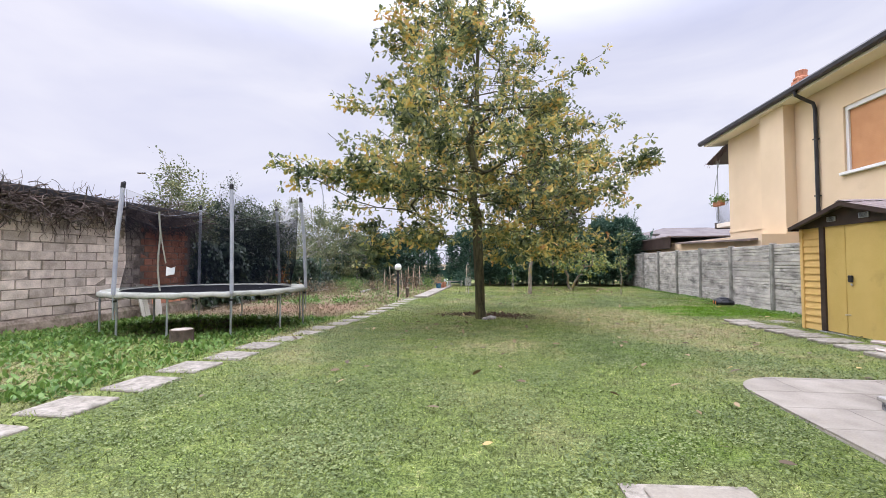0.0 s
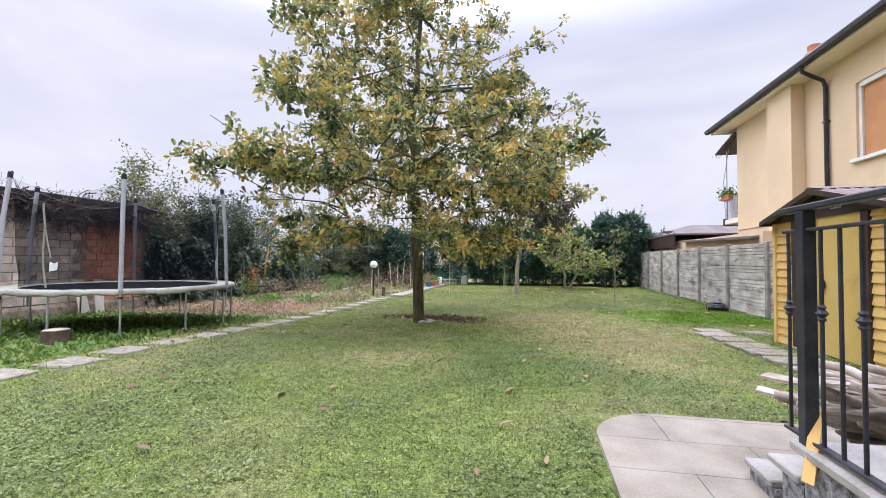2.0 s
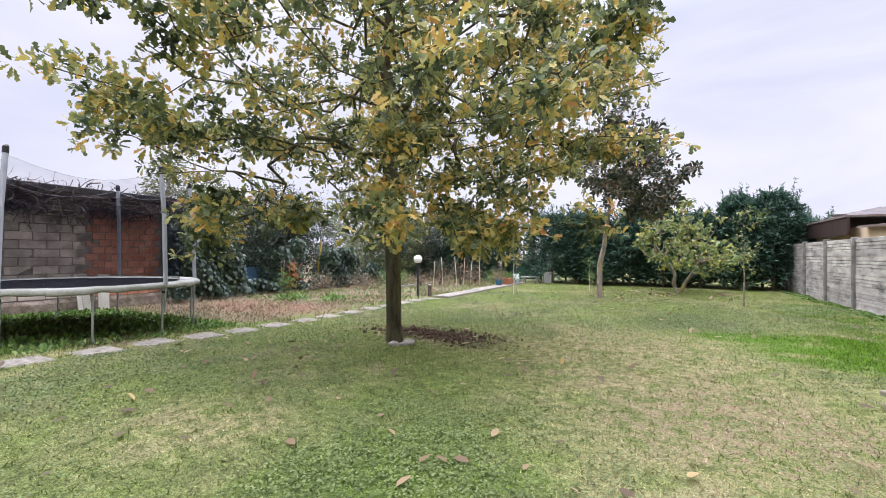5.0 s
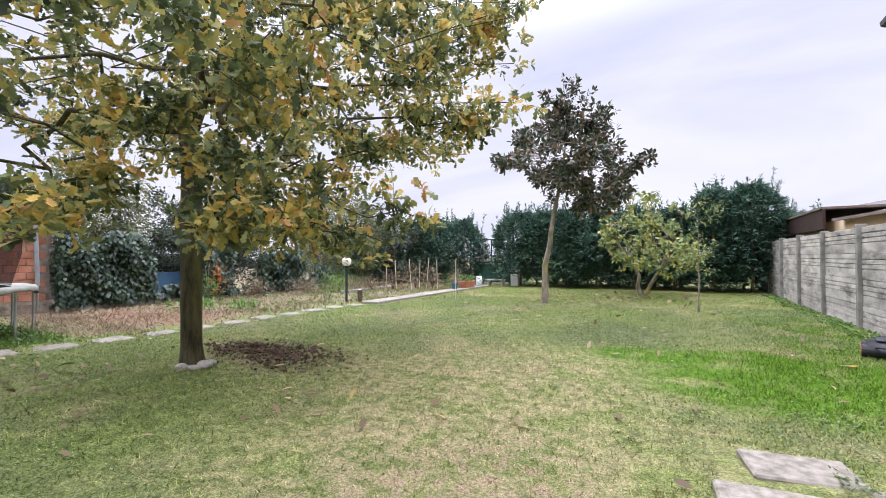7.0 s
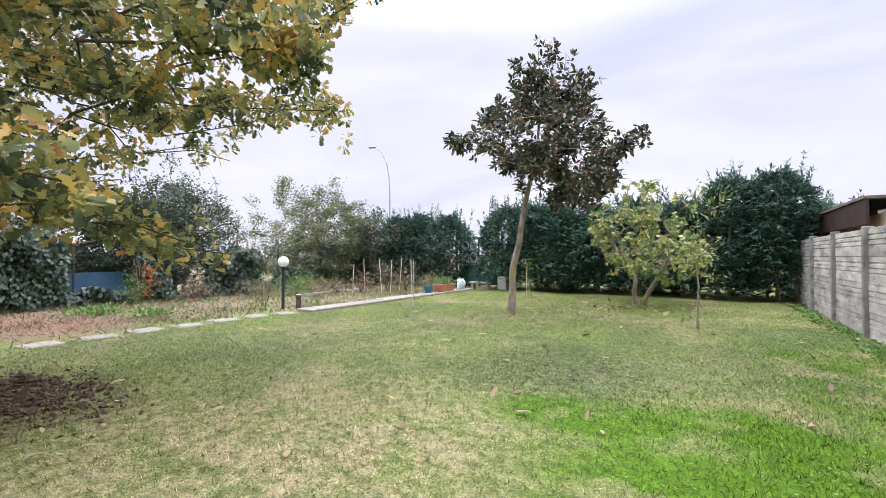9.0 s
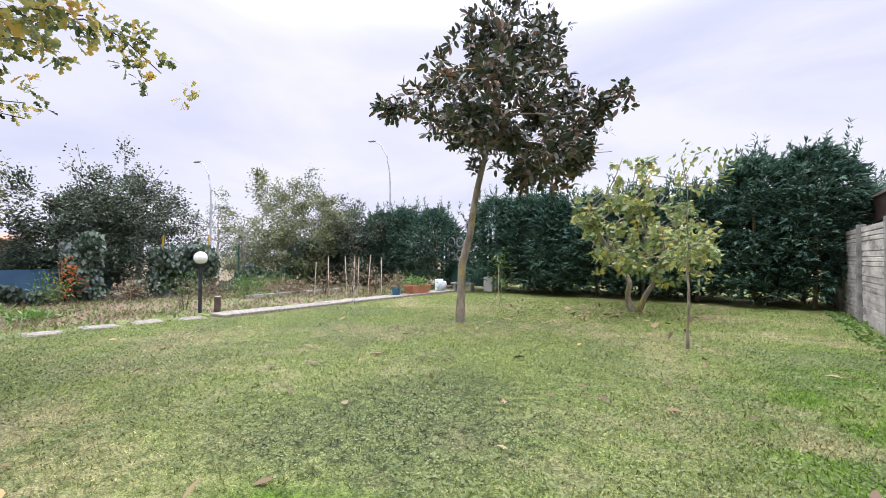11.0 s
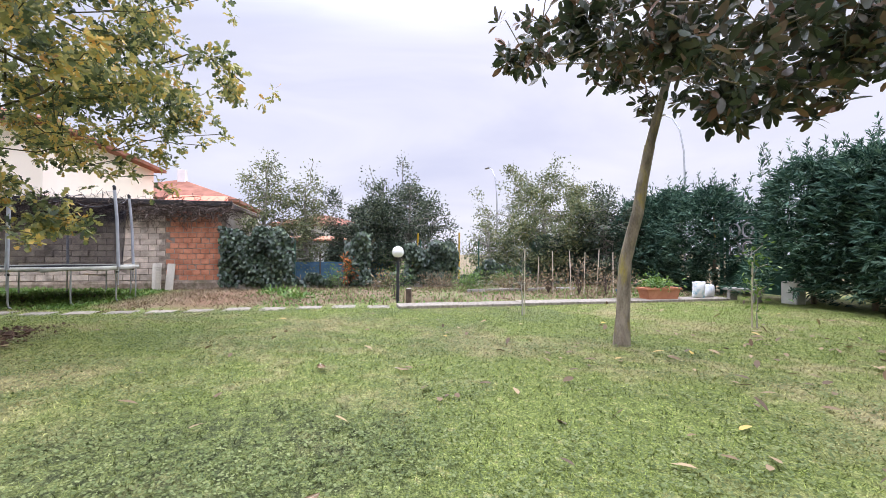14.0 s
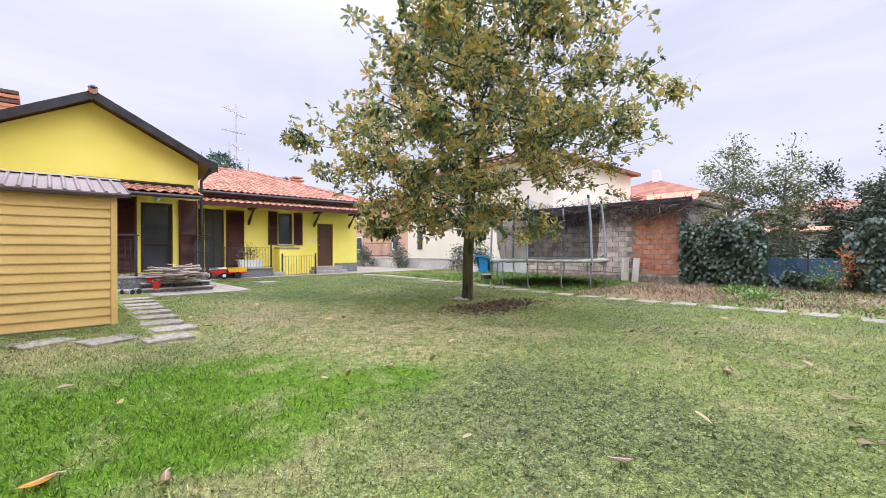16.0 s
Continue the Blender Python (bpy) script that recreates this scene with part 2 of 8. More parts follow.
def ground_mat(name, lift=1.0, bump=0.6, trans=0.0):
    m = bpy.data.materials.new(name)
    m.use_nodes = True
    n, l = m.node_tree.nodes, m.node_tree.links
    b = n["Principled BSDF"]
    b.inputs["Roughness"].default_value, b.inputs["Specular IOR Level"].default_value = 0.9, 0.15
    col, h = ground_nodes(n, l)
    hs = n.new("ShaderNodeHueSaturation")
    hs.inputs["Value"].default_value = lift
    l.new(col, hs.inputs["Color"])
    if trans:
        geo = n.new("ShaderNodeNewGeometry")
        r = n.new("ShaderNodeMapRange")
        r.inputs["To Min"].default_value, r.inputs["To Max"].default_value = lift * 0.45, lift * 1.38
        l.new(geo.outputs["Random Per Island"], r.inputs["Value"])
        l.new(r.outputs["Result"], hs.inputs["Value"])
    l.new(hs.outputs["Color"], b.inputs["Base Color"])
    if bump:
        bp = n.new("ShaderNodeBump")
        bp.inputs["Strength"].default_value, bp.inputs["Distance"].default_value = bump, 0.03
        l.new(h, bp.inputs["Height"])
        l.new(bp.outputs["Normal"], b.inputs["Normal"])
    return m


# ground sheet darker than the blades, painting in the shade of their gaps
M_GROUND = ground_mat("shaded_lawn_base", 0.80, 0.8)
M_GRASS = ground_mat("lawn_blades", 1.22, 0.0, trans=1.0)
M_CLOVER = leaf_mat("clover_leaves", [(0.0, (0.045, 0.068, 0.020)), (0.5, (0.138, 0.180, 0.062)), (0.85, (0.230, 0.270, 0.110)), (1.0, (0.29, 0.31, 0.14))], 0.35, 2.2, 0.2, 0.6, 0.25)
M_CLOD = mat("soil_clod", (0.035, 0.022, 0.015), (0.13, 0.080, 0.055), 14.0, 0.97, bump=0.3)
M_CONC = mat("panel_concrete", (0.23, 0.213, 0.193), (0.54, 0.505, 0.46), 3.0, 0.95, bump=0.5, fine=40, stain=(2.4, 0.54, (0.07, 0.067, 0.062), 0.8), stretch=(1, 0.6, 1.8), obrand=0.12)
M_POST = mat("post_concrete", (0.13, 0.125, 0.11), (0.32, 0.31, 0.28), 4.0, 0.95, bump=0.4, fine=50)
M_PAVE = mat("paving_concrete", (0.20, 0.175, 0.14), (0.305, 0.272, 0.222), 3.0, 0.9, bump=0.12, stain=(1.4, 0.6, (0.26, 0.22, 0.17), 0.5), obrand=0.06)
M_STONE = mat("stepping_stone", (0.16, 0.145, 0.115), (0.345, 0.31, 0.26), 14.0, 0.95, spec=0.08, bump=0.5, fine=120, stain=(3.0, 0.58, (0.2, 0.18, 0.13), 0.6), obrand=0.10)
M_BLOCK = mat("cement_block", (0.38, 0.31, 0.25), (0.66, 0.555, 0.465), 4.0, 0.95, bump=0.8, fine=40, stain=(1.6, 0.54, (0.11, 0.095, 0.08), 0.7), obrand=0.2)
M_MORTAR = mat("mortar", (0.27, 0.24, 0.21), (0.47, 0.425, 0.375), 4.0, 0.97, bump=0.5)
M_OLDMORTAR = mat("crumbling_mortar", (0.15, 0.12, 0.095), (0.36, 0.30, 0.245), 6.0, 0.97, bump=0.8, fine=30)
M_FOOTING = mat("earthy_footing", (0.14, 0.105, 0.075), (0.38, 0.31, 0.24), 5.0, 0.97, bump=0.9, fine=25, stain=(3.0, 0.5, (0.09, 0.085, 0.04), 0.7))
M_BRICK = mat("hollow_brick", (0.36, 0.135, 0.075), (0.60, 0.28, 0.175), 3.5, 0.95, bump=0.4, fine=60, stain=(1.3, 0.6, (0.35, 0.27, 0.22), 0.5), obrand=0.12)
M_CREAM = mat("cream_plaster", (0.63, 0.49, 0.325), (0.71, 0.56, 0.38), 0.8, 0.92, bump=0.06, fine=90, stain=(0.5, 0.62, (0.52, 0.40, 0.26), 0.5))
M_PALE = mat("pale_plaster", (0.78, 0.70, 0.59), (0.86, 0.78, 0.67), 0.7, 0.92, bump=0.05, fine=90)
M_YELLOW = mat("yellow_plaster", (0.84, 0.71, 0.14), (0.90, 0.78, 0.19), 0.9, 0.9, bump=0.05, fine=110)
M_WHITE = mat("white_plaster", (0.66, 0.65, 0.63), (0.78, 0.77, 0.75), 1.2, 0.9, bump=0.04)
M_SIDING = mat("shed_siding", (0.62, 0.40, 0.13), (0.72, 0.49, 0.18), 1.5, 0.55, bump=0.05, fine=30, stain=(1.2, 0.66, (0.4, 0.27, 0.12), 0.4))
M_DOORYEL = mat("shed_door_paint", (0.52, 0.36, 0.10), (0.62, 0.45, 0.15), 1.2, 0.5, bump=0.04, stain=(1.5, 0.58, (0.36, 0.24, 0.08), 0.45))
M_BROWN = mat("brown_sheet", (0.035, 0.022, 0.018), (0.065, 0.042, 0.034), 3.0, 0.5, bump=0.04)
M_SHEDROOF = mat("shed_roof_sheet", (0.14, 0.108, 0.098), (0.22, 0.175, 0.16), 1.5, 0.6, bump=0.05, stain=(2.0, 0.6, (0.12, 0.1, 0.09), 0.5))
M_SHUTTER = mat("shutter_wood", (0.050, 0.014, 0.011), (0.085, 0.026, 0.020), 3.0, 0.45, bump=0.1, fine=40)
M_DOORWOOD = mat("door_wood", (0.085, 0.040, 0.025), (0.14, 0.07, 0.042), 2.0, 0.5, bump=0.1, stretch=(1, 1, 0.1))
M_TILE = mat("clay_tile", (0.28, 0.118, 0.075), (0.45, 0.225, 0.155), 2.0, 0.85, bump=0.15, fine=40, stain=(1.5, 0.6, (0.36, 0.2, 0.15), 0.6), island=0.22)
M_DARKTILE = mat("dark_tile", (0.10, 0.085, 0.08), (0.19, 0.165, 0.155), 1.0, 0.9, bump=0.3, fine=12)
M_METAL = mat("galvanised_tube", (0.34, 0.36, 0.39), (0.48, 0.50, 0.53), 4.0, 0.45, 0.7, bump=0.03)
M_SLEEVE = mat("grey_foam_sleeve", (0.30, 0.315, 0.35), (0.40, 0.415, 0.45), 5.0, 0.7, bump=0.06)
M_PAD = mat("weathered_pad", (0.21, 0.215, 0.175), (0.37, 0.37, 0.31), 3.0, 0.75, bump=0.2, fine=25, stain=(2.2, 0.58, (0.27, 0.30, 0.2), 0.6))
M_BLACK = mat("black_plastic", (0.012, 0.012, 0.014), (0.03, 0.03, 0.034), 6.0, 0.5, bump=0.03)
M_WEAVE = mat("woven_black_mat", (0.010, 0.010, 0.011), (0.022, 0.022, 0.024), 6.0, 0.97, bump=0.1, spec=0.03)
M_IRON = mat("dark_iron", (0.030, 0.033, 0.040), (0.055, 0.058, 0.068), 8.0, 0.5, 0.3, bump=0.05)
M_GUTTER = mat("dark_gutter", (0.035, 0.034, 0.038), (0.06, 0.058, 0.062), 3.0, 0.4, 0.4, bump=0.03)
M_BARK = mat("oak_bark", (0.026, 0.024, 0.014), (0.105, 0.094, 0.054), 4.0, 0.95, bump=1.0, fine=24, stain=(1.6, 0.50, (0.125, 0.125, 0.045), 0.7), stretch=(4, 4, 0.7))
M_GREYBARK = mat("grey_bark", (0.13, 0.11, 0.085), (0.32, 0.275, 0.22), 5.0, 0.95, bump=0.8, fine=35, stain=(2.6, 0.52, (0.36, 0.29, 0.04), 0.7), stretch=(2, 2, 0.8))
M_PALEBARK = mat("pale_bark", (0.22, 0.2, 0.18), (0.40, 0.37, 0.33), 6.0, 0.95, bump=0.4, stretch=(2, 2, 0.7))
M_DRIFT = mat("grey_driftwood", (0.22, 0.18, 0.145), (0.47, 0.41, 0.35), 5.0, 0.9, bump=0.5, fine=30, stretch=(1, 1, 1), obrand=0.25)
M_GRANITE = mat("granite_facing", (0.03, 0.032, 0.035), (0.34, 0.34, 0.35), 22.0, 0.6, bump=0.25, fine=90, obrand=0.1)
M_STEP = mat("stone_tread", (0.25, 0.235, 0.215), (0.39, 0.37, 0.34), 4.0, 0.75, bump=0.1)
M_LOWWALL = mat("low_wall_concrete", (0.44, 0.43, 0.41), (0.60, 0.59, 0.57), 1.5, 0.92, bump=0.2, stain=(1.0, 0.58, (0.3, 0.3, 0.28), 0.6))
M_TERRA = mat("terracotta", (0.42, 0.17, 0.095), (0.55, 0.25, 0.15), 5.0, 0.8, bump=0.1)
M_BLUE = mat("blue_plastic", (0.02, 0.17, 0.42), (0.03, 0.25, 0.55), 3.0, 0.4, bump=0.02)
M_BLUEPOT = mat("blue_glaze", (0.03, 0.10, 0.17), (0.05, 0.16, 0.24), 3.0, 0.4, bump=0.03)
M_RED = mat("red_plastic", (0.50, 0.02, 0.02), (0.62, 0.04, 0.03), 3.0, 0.4, bump=0.02)
M_YELPLAST = mat("yellow_plastic", (0.70, 0.42, 0.02), (0.78, 0.50, 0.03), 3.0, 0.4, bump=0.02)
M_GLOBE = mat("opal_globe", (0.80, 0.80, 0.79), (0.86, 0.86, 0.85), 2.0, 0.25, bump=0.0, spec=0.5)
M_CAP = mat("grey_lamp_cap", (0.2, 0.2, 0.2), (0.28, 0.28, 0.28), 4.0, 0.5)
M_GREENMETAL = mat("green_fence_paint", (0.025, 0.075, 0.055), (0.04, 0.105, 0.075), 3.0, 0.5, bump=0.03)
M_BAMBOO = mat("pale_cane", (0.42, 0.36, 0.27), (0.62, 0.56, 0.46), 6.0, 0.8, bump=0.1)
M_YPOLE = mat("yellow_pole_paint", (0.55, 0.34, 0.02), (0.66, 0.44, 0.05), 3.0, 0.6)
M_LOG = mat("sawn_log", (0.05, 0.036, 0.026), (0.14, 0.105, 0.08), 6.0, 0.95, bump=0.6)
M_ROLLER = mat("orange_roller_blind", (0.52, 0.25, 0.11), (0.62, 0.32, 0.15), 2.0, 0.6, bump=0.03)
M_GLASS = mat("dark_window_glass", (0.045, 0.05, 0.055), (0.07, 0.076, 0.082), 1.0, 0.06, bump=0.0, spec=0.6)
M_VINE = mat("dead_vine", (0.05, 0.037, 0.031), (0.16, 0.122, 0.102), 8.0, 0.95, bump=0.3, island=0.3)
M_CLOTH = mat("blue_tarp", (0.035, 0.09, 0.16), (0.07, 0.15, 0.24), 2.0, 0.7, bump=0.15)
M_AWNING = mat("salmon_awning", (0.70, 0.20, 0.12), (0.80, 0.27, 0.17), 1.0, 0.8)
M_ROCK = mat("pale_rock", (0.22, 0.205, 0.185), (0.44, 0.42, 0.385), 8.0, 0.95, bump=0.5)
M_BAG = mat("printed_sack", (0.62, 0.64, 0.64), (0.76, 0.77, 0.77), 6.0, 0.5, bump=0.2, stain=(7.0, 0.55, (0.12, 0.38, 0.52), 0.85))
M_PLANK = mat("bleached_plank", (0.42, 0.38, 0.31), (0.60, 0.56, 0.48), 4.0, 0.9, bump=0.3, stretch=(1, 1, 0.3))

M_OAKLEAF = leaf_mat("oak_leaves", [(0.0, (0.018, 0.033, 0.018)), (0.27, (0.062, 0.092, 0.042)), (0.46, (0.20, 0.24, 0.10)), (0.61, (0.43, 0.41, 0.135)), (0.76, (0.64, 0.45, 0.115)), (0.90, (0.54, 0.30, 0.10)), (1.0, (0.33, 0.17, 0.08))], 0.60, 2.1, 0.34)
M_MAGLEAF = leaf_mat("magnolia_leaves", [(0.0, (0.020, 0.034, 0.020)), (0.50, (0.055, 0.076, 0.042)), (0.70, (0.105, 0.092, 0.058)), (0.88, (0.20, 0.115, 0.075)), (1.0, (0.30, 0.16, 0.09))], 0.25, 1.6, 0.16, 0.32, 0.55)
M_FIGLEAF = leaf_mat("fig_leaves", [(0.0, (0.10, 0.16, 0.06)), (0.45, (0.22, 0.29, 0.11)), (0.72, (0.38, 0.40, 0.13)), (0.93, (0.52, 0.42, 0.05)), (1.0, (0.50, 0.34, 0.05))], 0.3, 1.4, 0.3)
M_CONIFER = leaf_mat("conifer_sprays", [(0.0, (0.018, 0.044, 0.034)), (0.5, (0.058, 0.120, 0.086)), (1.0, (0.19, 0.30, 0.20))], 0.3, 1.8, 0.15, 0.7, 0.2)
M_IVY = leaf_mat("ivy_leaves", [(0.0, (0.012, 0.024, 0.015)), (0.55, (0.040, 0.070, 0.040)), (0.85, (0.095, 0.14, 0.075)), (1.0, (0.18, 0.22, 0.11))], 0.4, 1.0, 0.15, 0.4, 0.5)
M_POPLAR = leaf_mat("hedge_tree_leaves", [(0.0, (0.020, 0.034, 0.024)), (0.5, (0.060, 0.086, 0.055)), (0.8, (0.145, 0.18, 0.105)), (1.0, (0.24, 0.25, 0.14))], 0.3, 1.8, 0.22)
M_HAZEL = leaf_mat("hedgerow_leaves", [(0.0, (0.055, 0.078, 0.036)), (0.45, (0.14, 0.17, 0.080)), (0.8, (0.26, 0.275, 0.13)), (1.0, (0.42, 0.37, 0.16))], 0.3, 1.6, 0.28)
M_WEED = leaf_mat("weed_leaves", [(0.0, (0.05, 0.11, 0.022)), (0.6, (0.14, 0.25, 0.05)), (1.0, (0.28, 0.36, 0.11))], 0.4, 1.5, 0.25)
M_DRYLEAF = leaf_mat("fallen_leaves", [(0.0, (0.085, 0.06, 0.04)), (0.55, (0.20, 0.135, 0.075)), (0.85, (0.38, 0.28, 0.16)), (1.0, (0.54, 0.38, 0.06))], 0.1, 1.0, 0.1, 0.7)
M_DRYWEED = leaf_mat("dry_stems", [(0.0, (0.14, 0.095, 0.06)), (0.6, (0.28, 0.22, 0.14)), (1.0, (0.42, 0.34, 0.22))], 0.3, 1.5, 0.2, 0.9, 0.1)


# ---- mesh helpers ----
def link(name, mesh, material, parent=None, label="", smooth=False):
    if material:
        mesh.materials.append(material)
    ob = new(name, mesh)
    if parent:
        ob.parent = parent
    if label:
        ob["label"] = label
    if smooth:
        mesh.shade_smooth()
    return ob


def part(name, bm, material, parent=None, label="", smooth=False):
    """One bmesh as one mesh object under a thing or a part."""
    me = bpy.data.meshes.new(name)
    bm.normal_update()
    bm.to_mesh(me)
    bm.free()
    return link(name, me, material, parent, label, smooth)


def raw(name, verts, faces, material, parent=None, label="", smooth=False):
    me = bpy.data.meshes.new(name)
    me.from_pydata([tuple(v) for v in verts], [], faces)
    return link(name, me, material, parent, label, smooth)


def polys(name, verts, size, material, parent=None, label=""):
    """Many polygons of the same corner count from an (n*size, 3) array."""
    me = bpy.data.meshes.new(name)
    v = np.asarray(verts, dtype=np.float32).reshape(-1, 3)
    k = len(v) // size
    me.vertices.add(len(v))
    me.vertices.foreach_set("co", v.ravel())
    me.loops.add(len(v))
    me.loops.foreach_set("vertex_index", np.arange(len(v), dtype=np.int32))
    me.polygons.add(k)
    me.polygons.foreach_set("loop_start", np.arange(0, len(v), size, dtype=np.int32))
    me.update(calc_edges=True)
    return link(name, me, material, parent, label)


def thing(name, at=(0, 0, 0), label="", category="", group="", kind="", turn=0.0):
    ob = new(name)
    ob.matrix_basis = pose(*at, 0, 0, turn)
    ob.empty_display_size = 0.1
    return tagged(ob, label, category, group, kind)


def box(bm, lo, hi, bevel=0.0):
    r = bmesh.ops.create_cube(bm, size=1.0)
    vs = r["verts"]
    for v in vs:
        v.co = Vector([lo[i] + (v.co[i] + 0.5) * (hi[i] - lo[i]) for i in range(3)])
    if bevel:
        es = list({e for v in vs for e in v.link_edges})
        bmesh.ops.bevel(bm, geom=es, offset=bevel, segments=1, affect="EDGES")
    return bm


def a_box(lo, hi, bevel=0.0):
    return box(bmesh.new(), lo, hi, bevel)


def tube(bm, points, radii, sides=8, closed_ends=True):
    """A round tube along points."""
    points = [Vector(p) for p in points]
    if isinstance(radii, (int, float)):
        radii = [radii] * len(points)
    rings, side = [], None
    for i, p in enumerate(points):
        d = (points[min(i + 1, len(points) - 1)] - points[max(i - 1, 0)]).normalized()
        if side is None or abs(side.dot(d)) > 0.99:
            side = d.cross(Vector((0, 0, 1)) if abs(d.z) < 0.9 else Vector((1, 0, 0))).normalized()
        side = (side - d * side.dot(d)).normalized()
        up = d.cross(side)
        rings.append([bm.verts.new(p + (side * math.cos(a) + up * math.sin(a)) * radii[i]) for a in [math.tau * k / sides for k in range(sides)]])
    for a, b in zip(rings, rings[1:]):
        for k in range(sides):
            bm.faces.new((a[k], a[(k + 1) % sides], b[(k + 1) % sides], b[k]))
    if closed_ends:
        bm.faces.new(rings[0][::-1])
        bm.faces.new(rings[-1])
    return bm


def a_tube(points, radii, sides=8):
    return tube(bmesh.new(), points, radii, sides)


def lathe(bm, profile, sides=20, at=(0, 0, 0)):
    """Turned shape from (radius, z) pairs."""
    rings = [[bm.verts.new((at[0] + r * math.cos(math.tau * k / sides), at[1] + r * math.sin(math.tau * k / sides), at[2] + z)) for k in range(sides)] for r, z in profile]
    for a, b in zip(rings, rings[1:]):
        for k in range(sides):
            bm.faces.new((a[k], a[(k + 1) % sides], b[(k + 1) % sides], b[k]))
    bm.faces.new(rings[0][::-1])
    bm.faces.new(rings[-1])
    return bm


def prism(bm, outline, axis, lo, hi):
    """Extrudes a flat outline of (a, b) pairs along an axis between lo and hi."""
    def at(a, b, c):
        return {"x": (c, a, b), "y": (a, c, b), "z": (a, b, c)}[axis]
    v0 = [bm.verts.new(at(a, b, lo)) for a, b in outline]
    v1 = [bm.verts.new(at(a, b, hi)) for a, b in outline]
    bm.faces.new(v0)
    bm.faces.new(v1[::-1])
    for i in range(len(outline)):
        j = (i + 1) % len(outline)
        bm.faces.new((v0[i], v1[i], v1[j], v0[j]))
    bmesh.ops.recalc_face_normals(bm, faces=bm.faces)
    return bm


def smooth_step(v, a, b):
    t = np.clip((v - a) / (b - a), 0, 1)
    return t * t * (3 - 2 * t)


def gz(x, y):
    """Height of the ground."""
    x, y = np.asarray(x, dtype=float), np.asarray(y, dtype=float)
    z = 0.02 - 0.13 * smooth_step(y, 4.5, 11.0)
    z = z + 0.10 * smooth_step(x, 4.2, 5.8) * smooth_step(y, 12.5, 10.0)
    z = z + 0.012 * np.sin(x * 1.3 + 0.4) * np.sin(y * 0.9) + 0.006 * np.sin(x * 3.1) * np.cos(y * 2.7)
    z = z + 0.07 * np.exp(-((x + 0.5) / 1.5) ** 2 - ((y - 10.6) / 1.5) ** 2)
    return z


def g(x, y):
    return float(gz(x, y))


# ---- ground: one sheet to the horizon ----
def build_ground():
    xs = np.concatenate([[-900, -300, -100, -45, -25], np.arange(-16, 16.01, 0.4), [25, 45, 100, 300, 900]])
    ys = np.concatenate([[-900, -300, -100, -45, -25], np.arange(-14, 34.01, 0.4), [45, 80, 150, 400, 900]])
    X, Y = np.meshgrid(xs, ys)
    Z = gz(X, Y)
    verts = np.stack([X.ravel(), Y.ravel(), Z.ravel()], axis=1)
    w = len(xs)
    faces = [(j * w + i, j * w + i + 1, (j + 1) * w + i + 1, (j + 1) * w + i) for j in range(len(ys) - 1) for i in range(w - 1)]
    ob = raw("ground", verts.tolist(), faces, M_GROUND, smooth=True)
    tagged(ob, "mown garden lawn with clover, straw patches, bare soil and painted trampoline shade", "ground", kind="structure")


build_ground()


# ---- trees ----
def grow(rng, trunk, targets, start=0):
    """Joins target points to the nearest limb, the inner ones first; returns nodes, parents."""
    nodes = [np.array(p, dtype=float) for p in trunk]
    parents = [i - 1 for i in range(len(trunk))]
    start = start or len(trunk) // 2
    top = np.array(trunk[-1])
    order = np.argsort([np.linalg.norm(t - top) for t in targets])
    for k in order:
        t = targets[k]
        arr = np.array(nodes)
        d = np.linalg.norm(arr - t, axis=1)
        d[:start] += 50
        d = d + 0.9 * np.maximum(arr[:, 2] - t[2] + 0.15, 0) + 0.12 * np.linalg.norm(arr - top, axis=1)
        j = int(np.argmin(d))
        a = nodes[j]
        steps = max(1, int(np.linalg.norm(t - a) / 0.45))
        prev = j
        for s in range(1, steps + 1):
            f = s / steps
            p = a + (t - a) * f
            p = p + np.array([0, 0, -0.10 * math.sin(math.pi * f) * np.linalg.norm(t - a)]) + (rng.normal(0, 0.035, 3) if s < steps else 0)
            nodes.append(p)
            parents.append(prev)
            prev = len(nodes) - 1
    return nodes, parents


def limb_mesh(name, nodes, parents, tip, power, trunk_r, material, parent, sides=6, taper=0.0):
    n = len(nodes)
    area = np.zeros(n)
    kids = [0] * n
    for p in parents:
        if p >= 0:
            kids[p] += 1
    for i in range(n - 1, -1, -1):
        if kids[i] == 0:
            area[i] += tip ** power
        if parents[i] >= 0:
            area[parents[i]] += area[i]
    rad = area ** (1 / power)
    rad = rad * (trunk_r / rad[0])
    if taper:
        rad = rad * np.clip(1 - np.array([p[2] for p in nodes]) / taper, 0.2, 1)
    rad = np.maximum(rad, tip)
    rad[0] *= 1.3
    verts, faces = [], []
    for i in range(n):
        p = parents[i]
        if p < 0:
            continue
        a, b = nodes[p], nodes[i]
        d = b - a
        L = np.linalg.norm(d)
        if L < 1e-6:
            continue
        d = d / L
        s = np.cross(d, (0, 0, 1) if abs(d[2]) < 0.9 else (1, 0, 0))
        s = s / np.linalg.norm(s)
        u = np.cross(d, s)
        k = 10 if rad[i] > 0.06 else (sides if rad[i] > 0.02 else 4)
        o = len(verts)
        ra = min(rad[p], rad[i] * 1.25) if kids[p] > 1 else rad[p]
        for q, r in ((a - d * ra * 0.3, ra), (b, rad[i])):
            for m in range(k):
                w = math.tau * m / k
                verts.append(q + (s * math.cos(w) + u * math.sin(w)) * r)
        for m in range(k):
            faces.append((o + m, o + (m + 1) % k, o + k + (m + 1) % k, o + k + m))
    ob = raw(name, [tuple(v) for v in verts], faces, material, parent, smooth=True)
    return ob, rad, kids


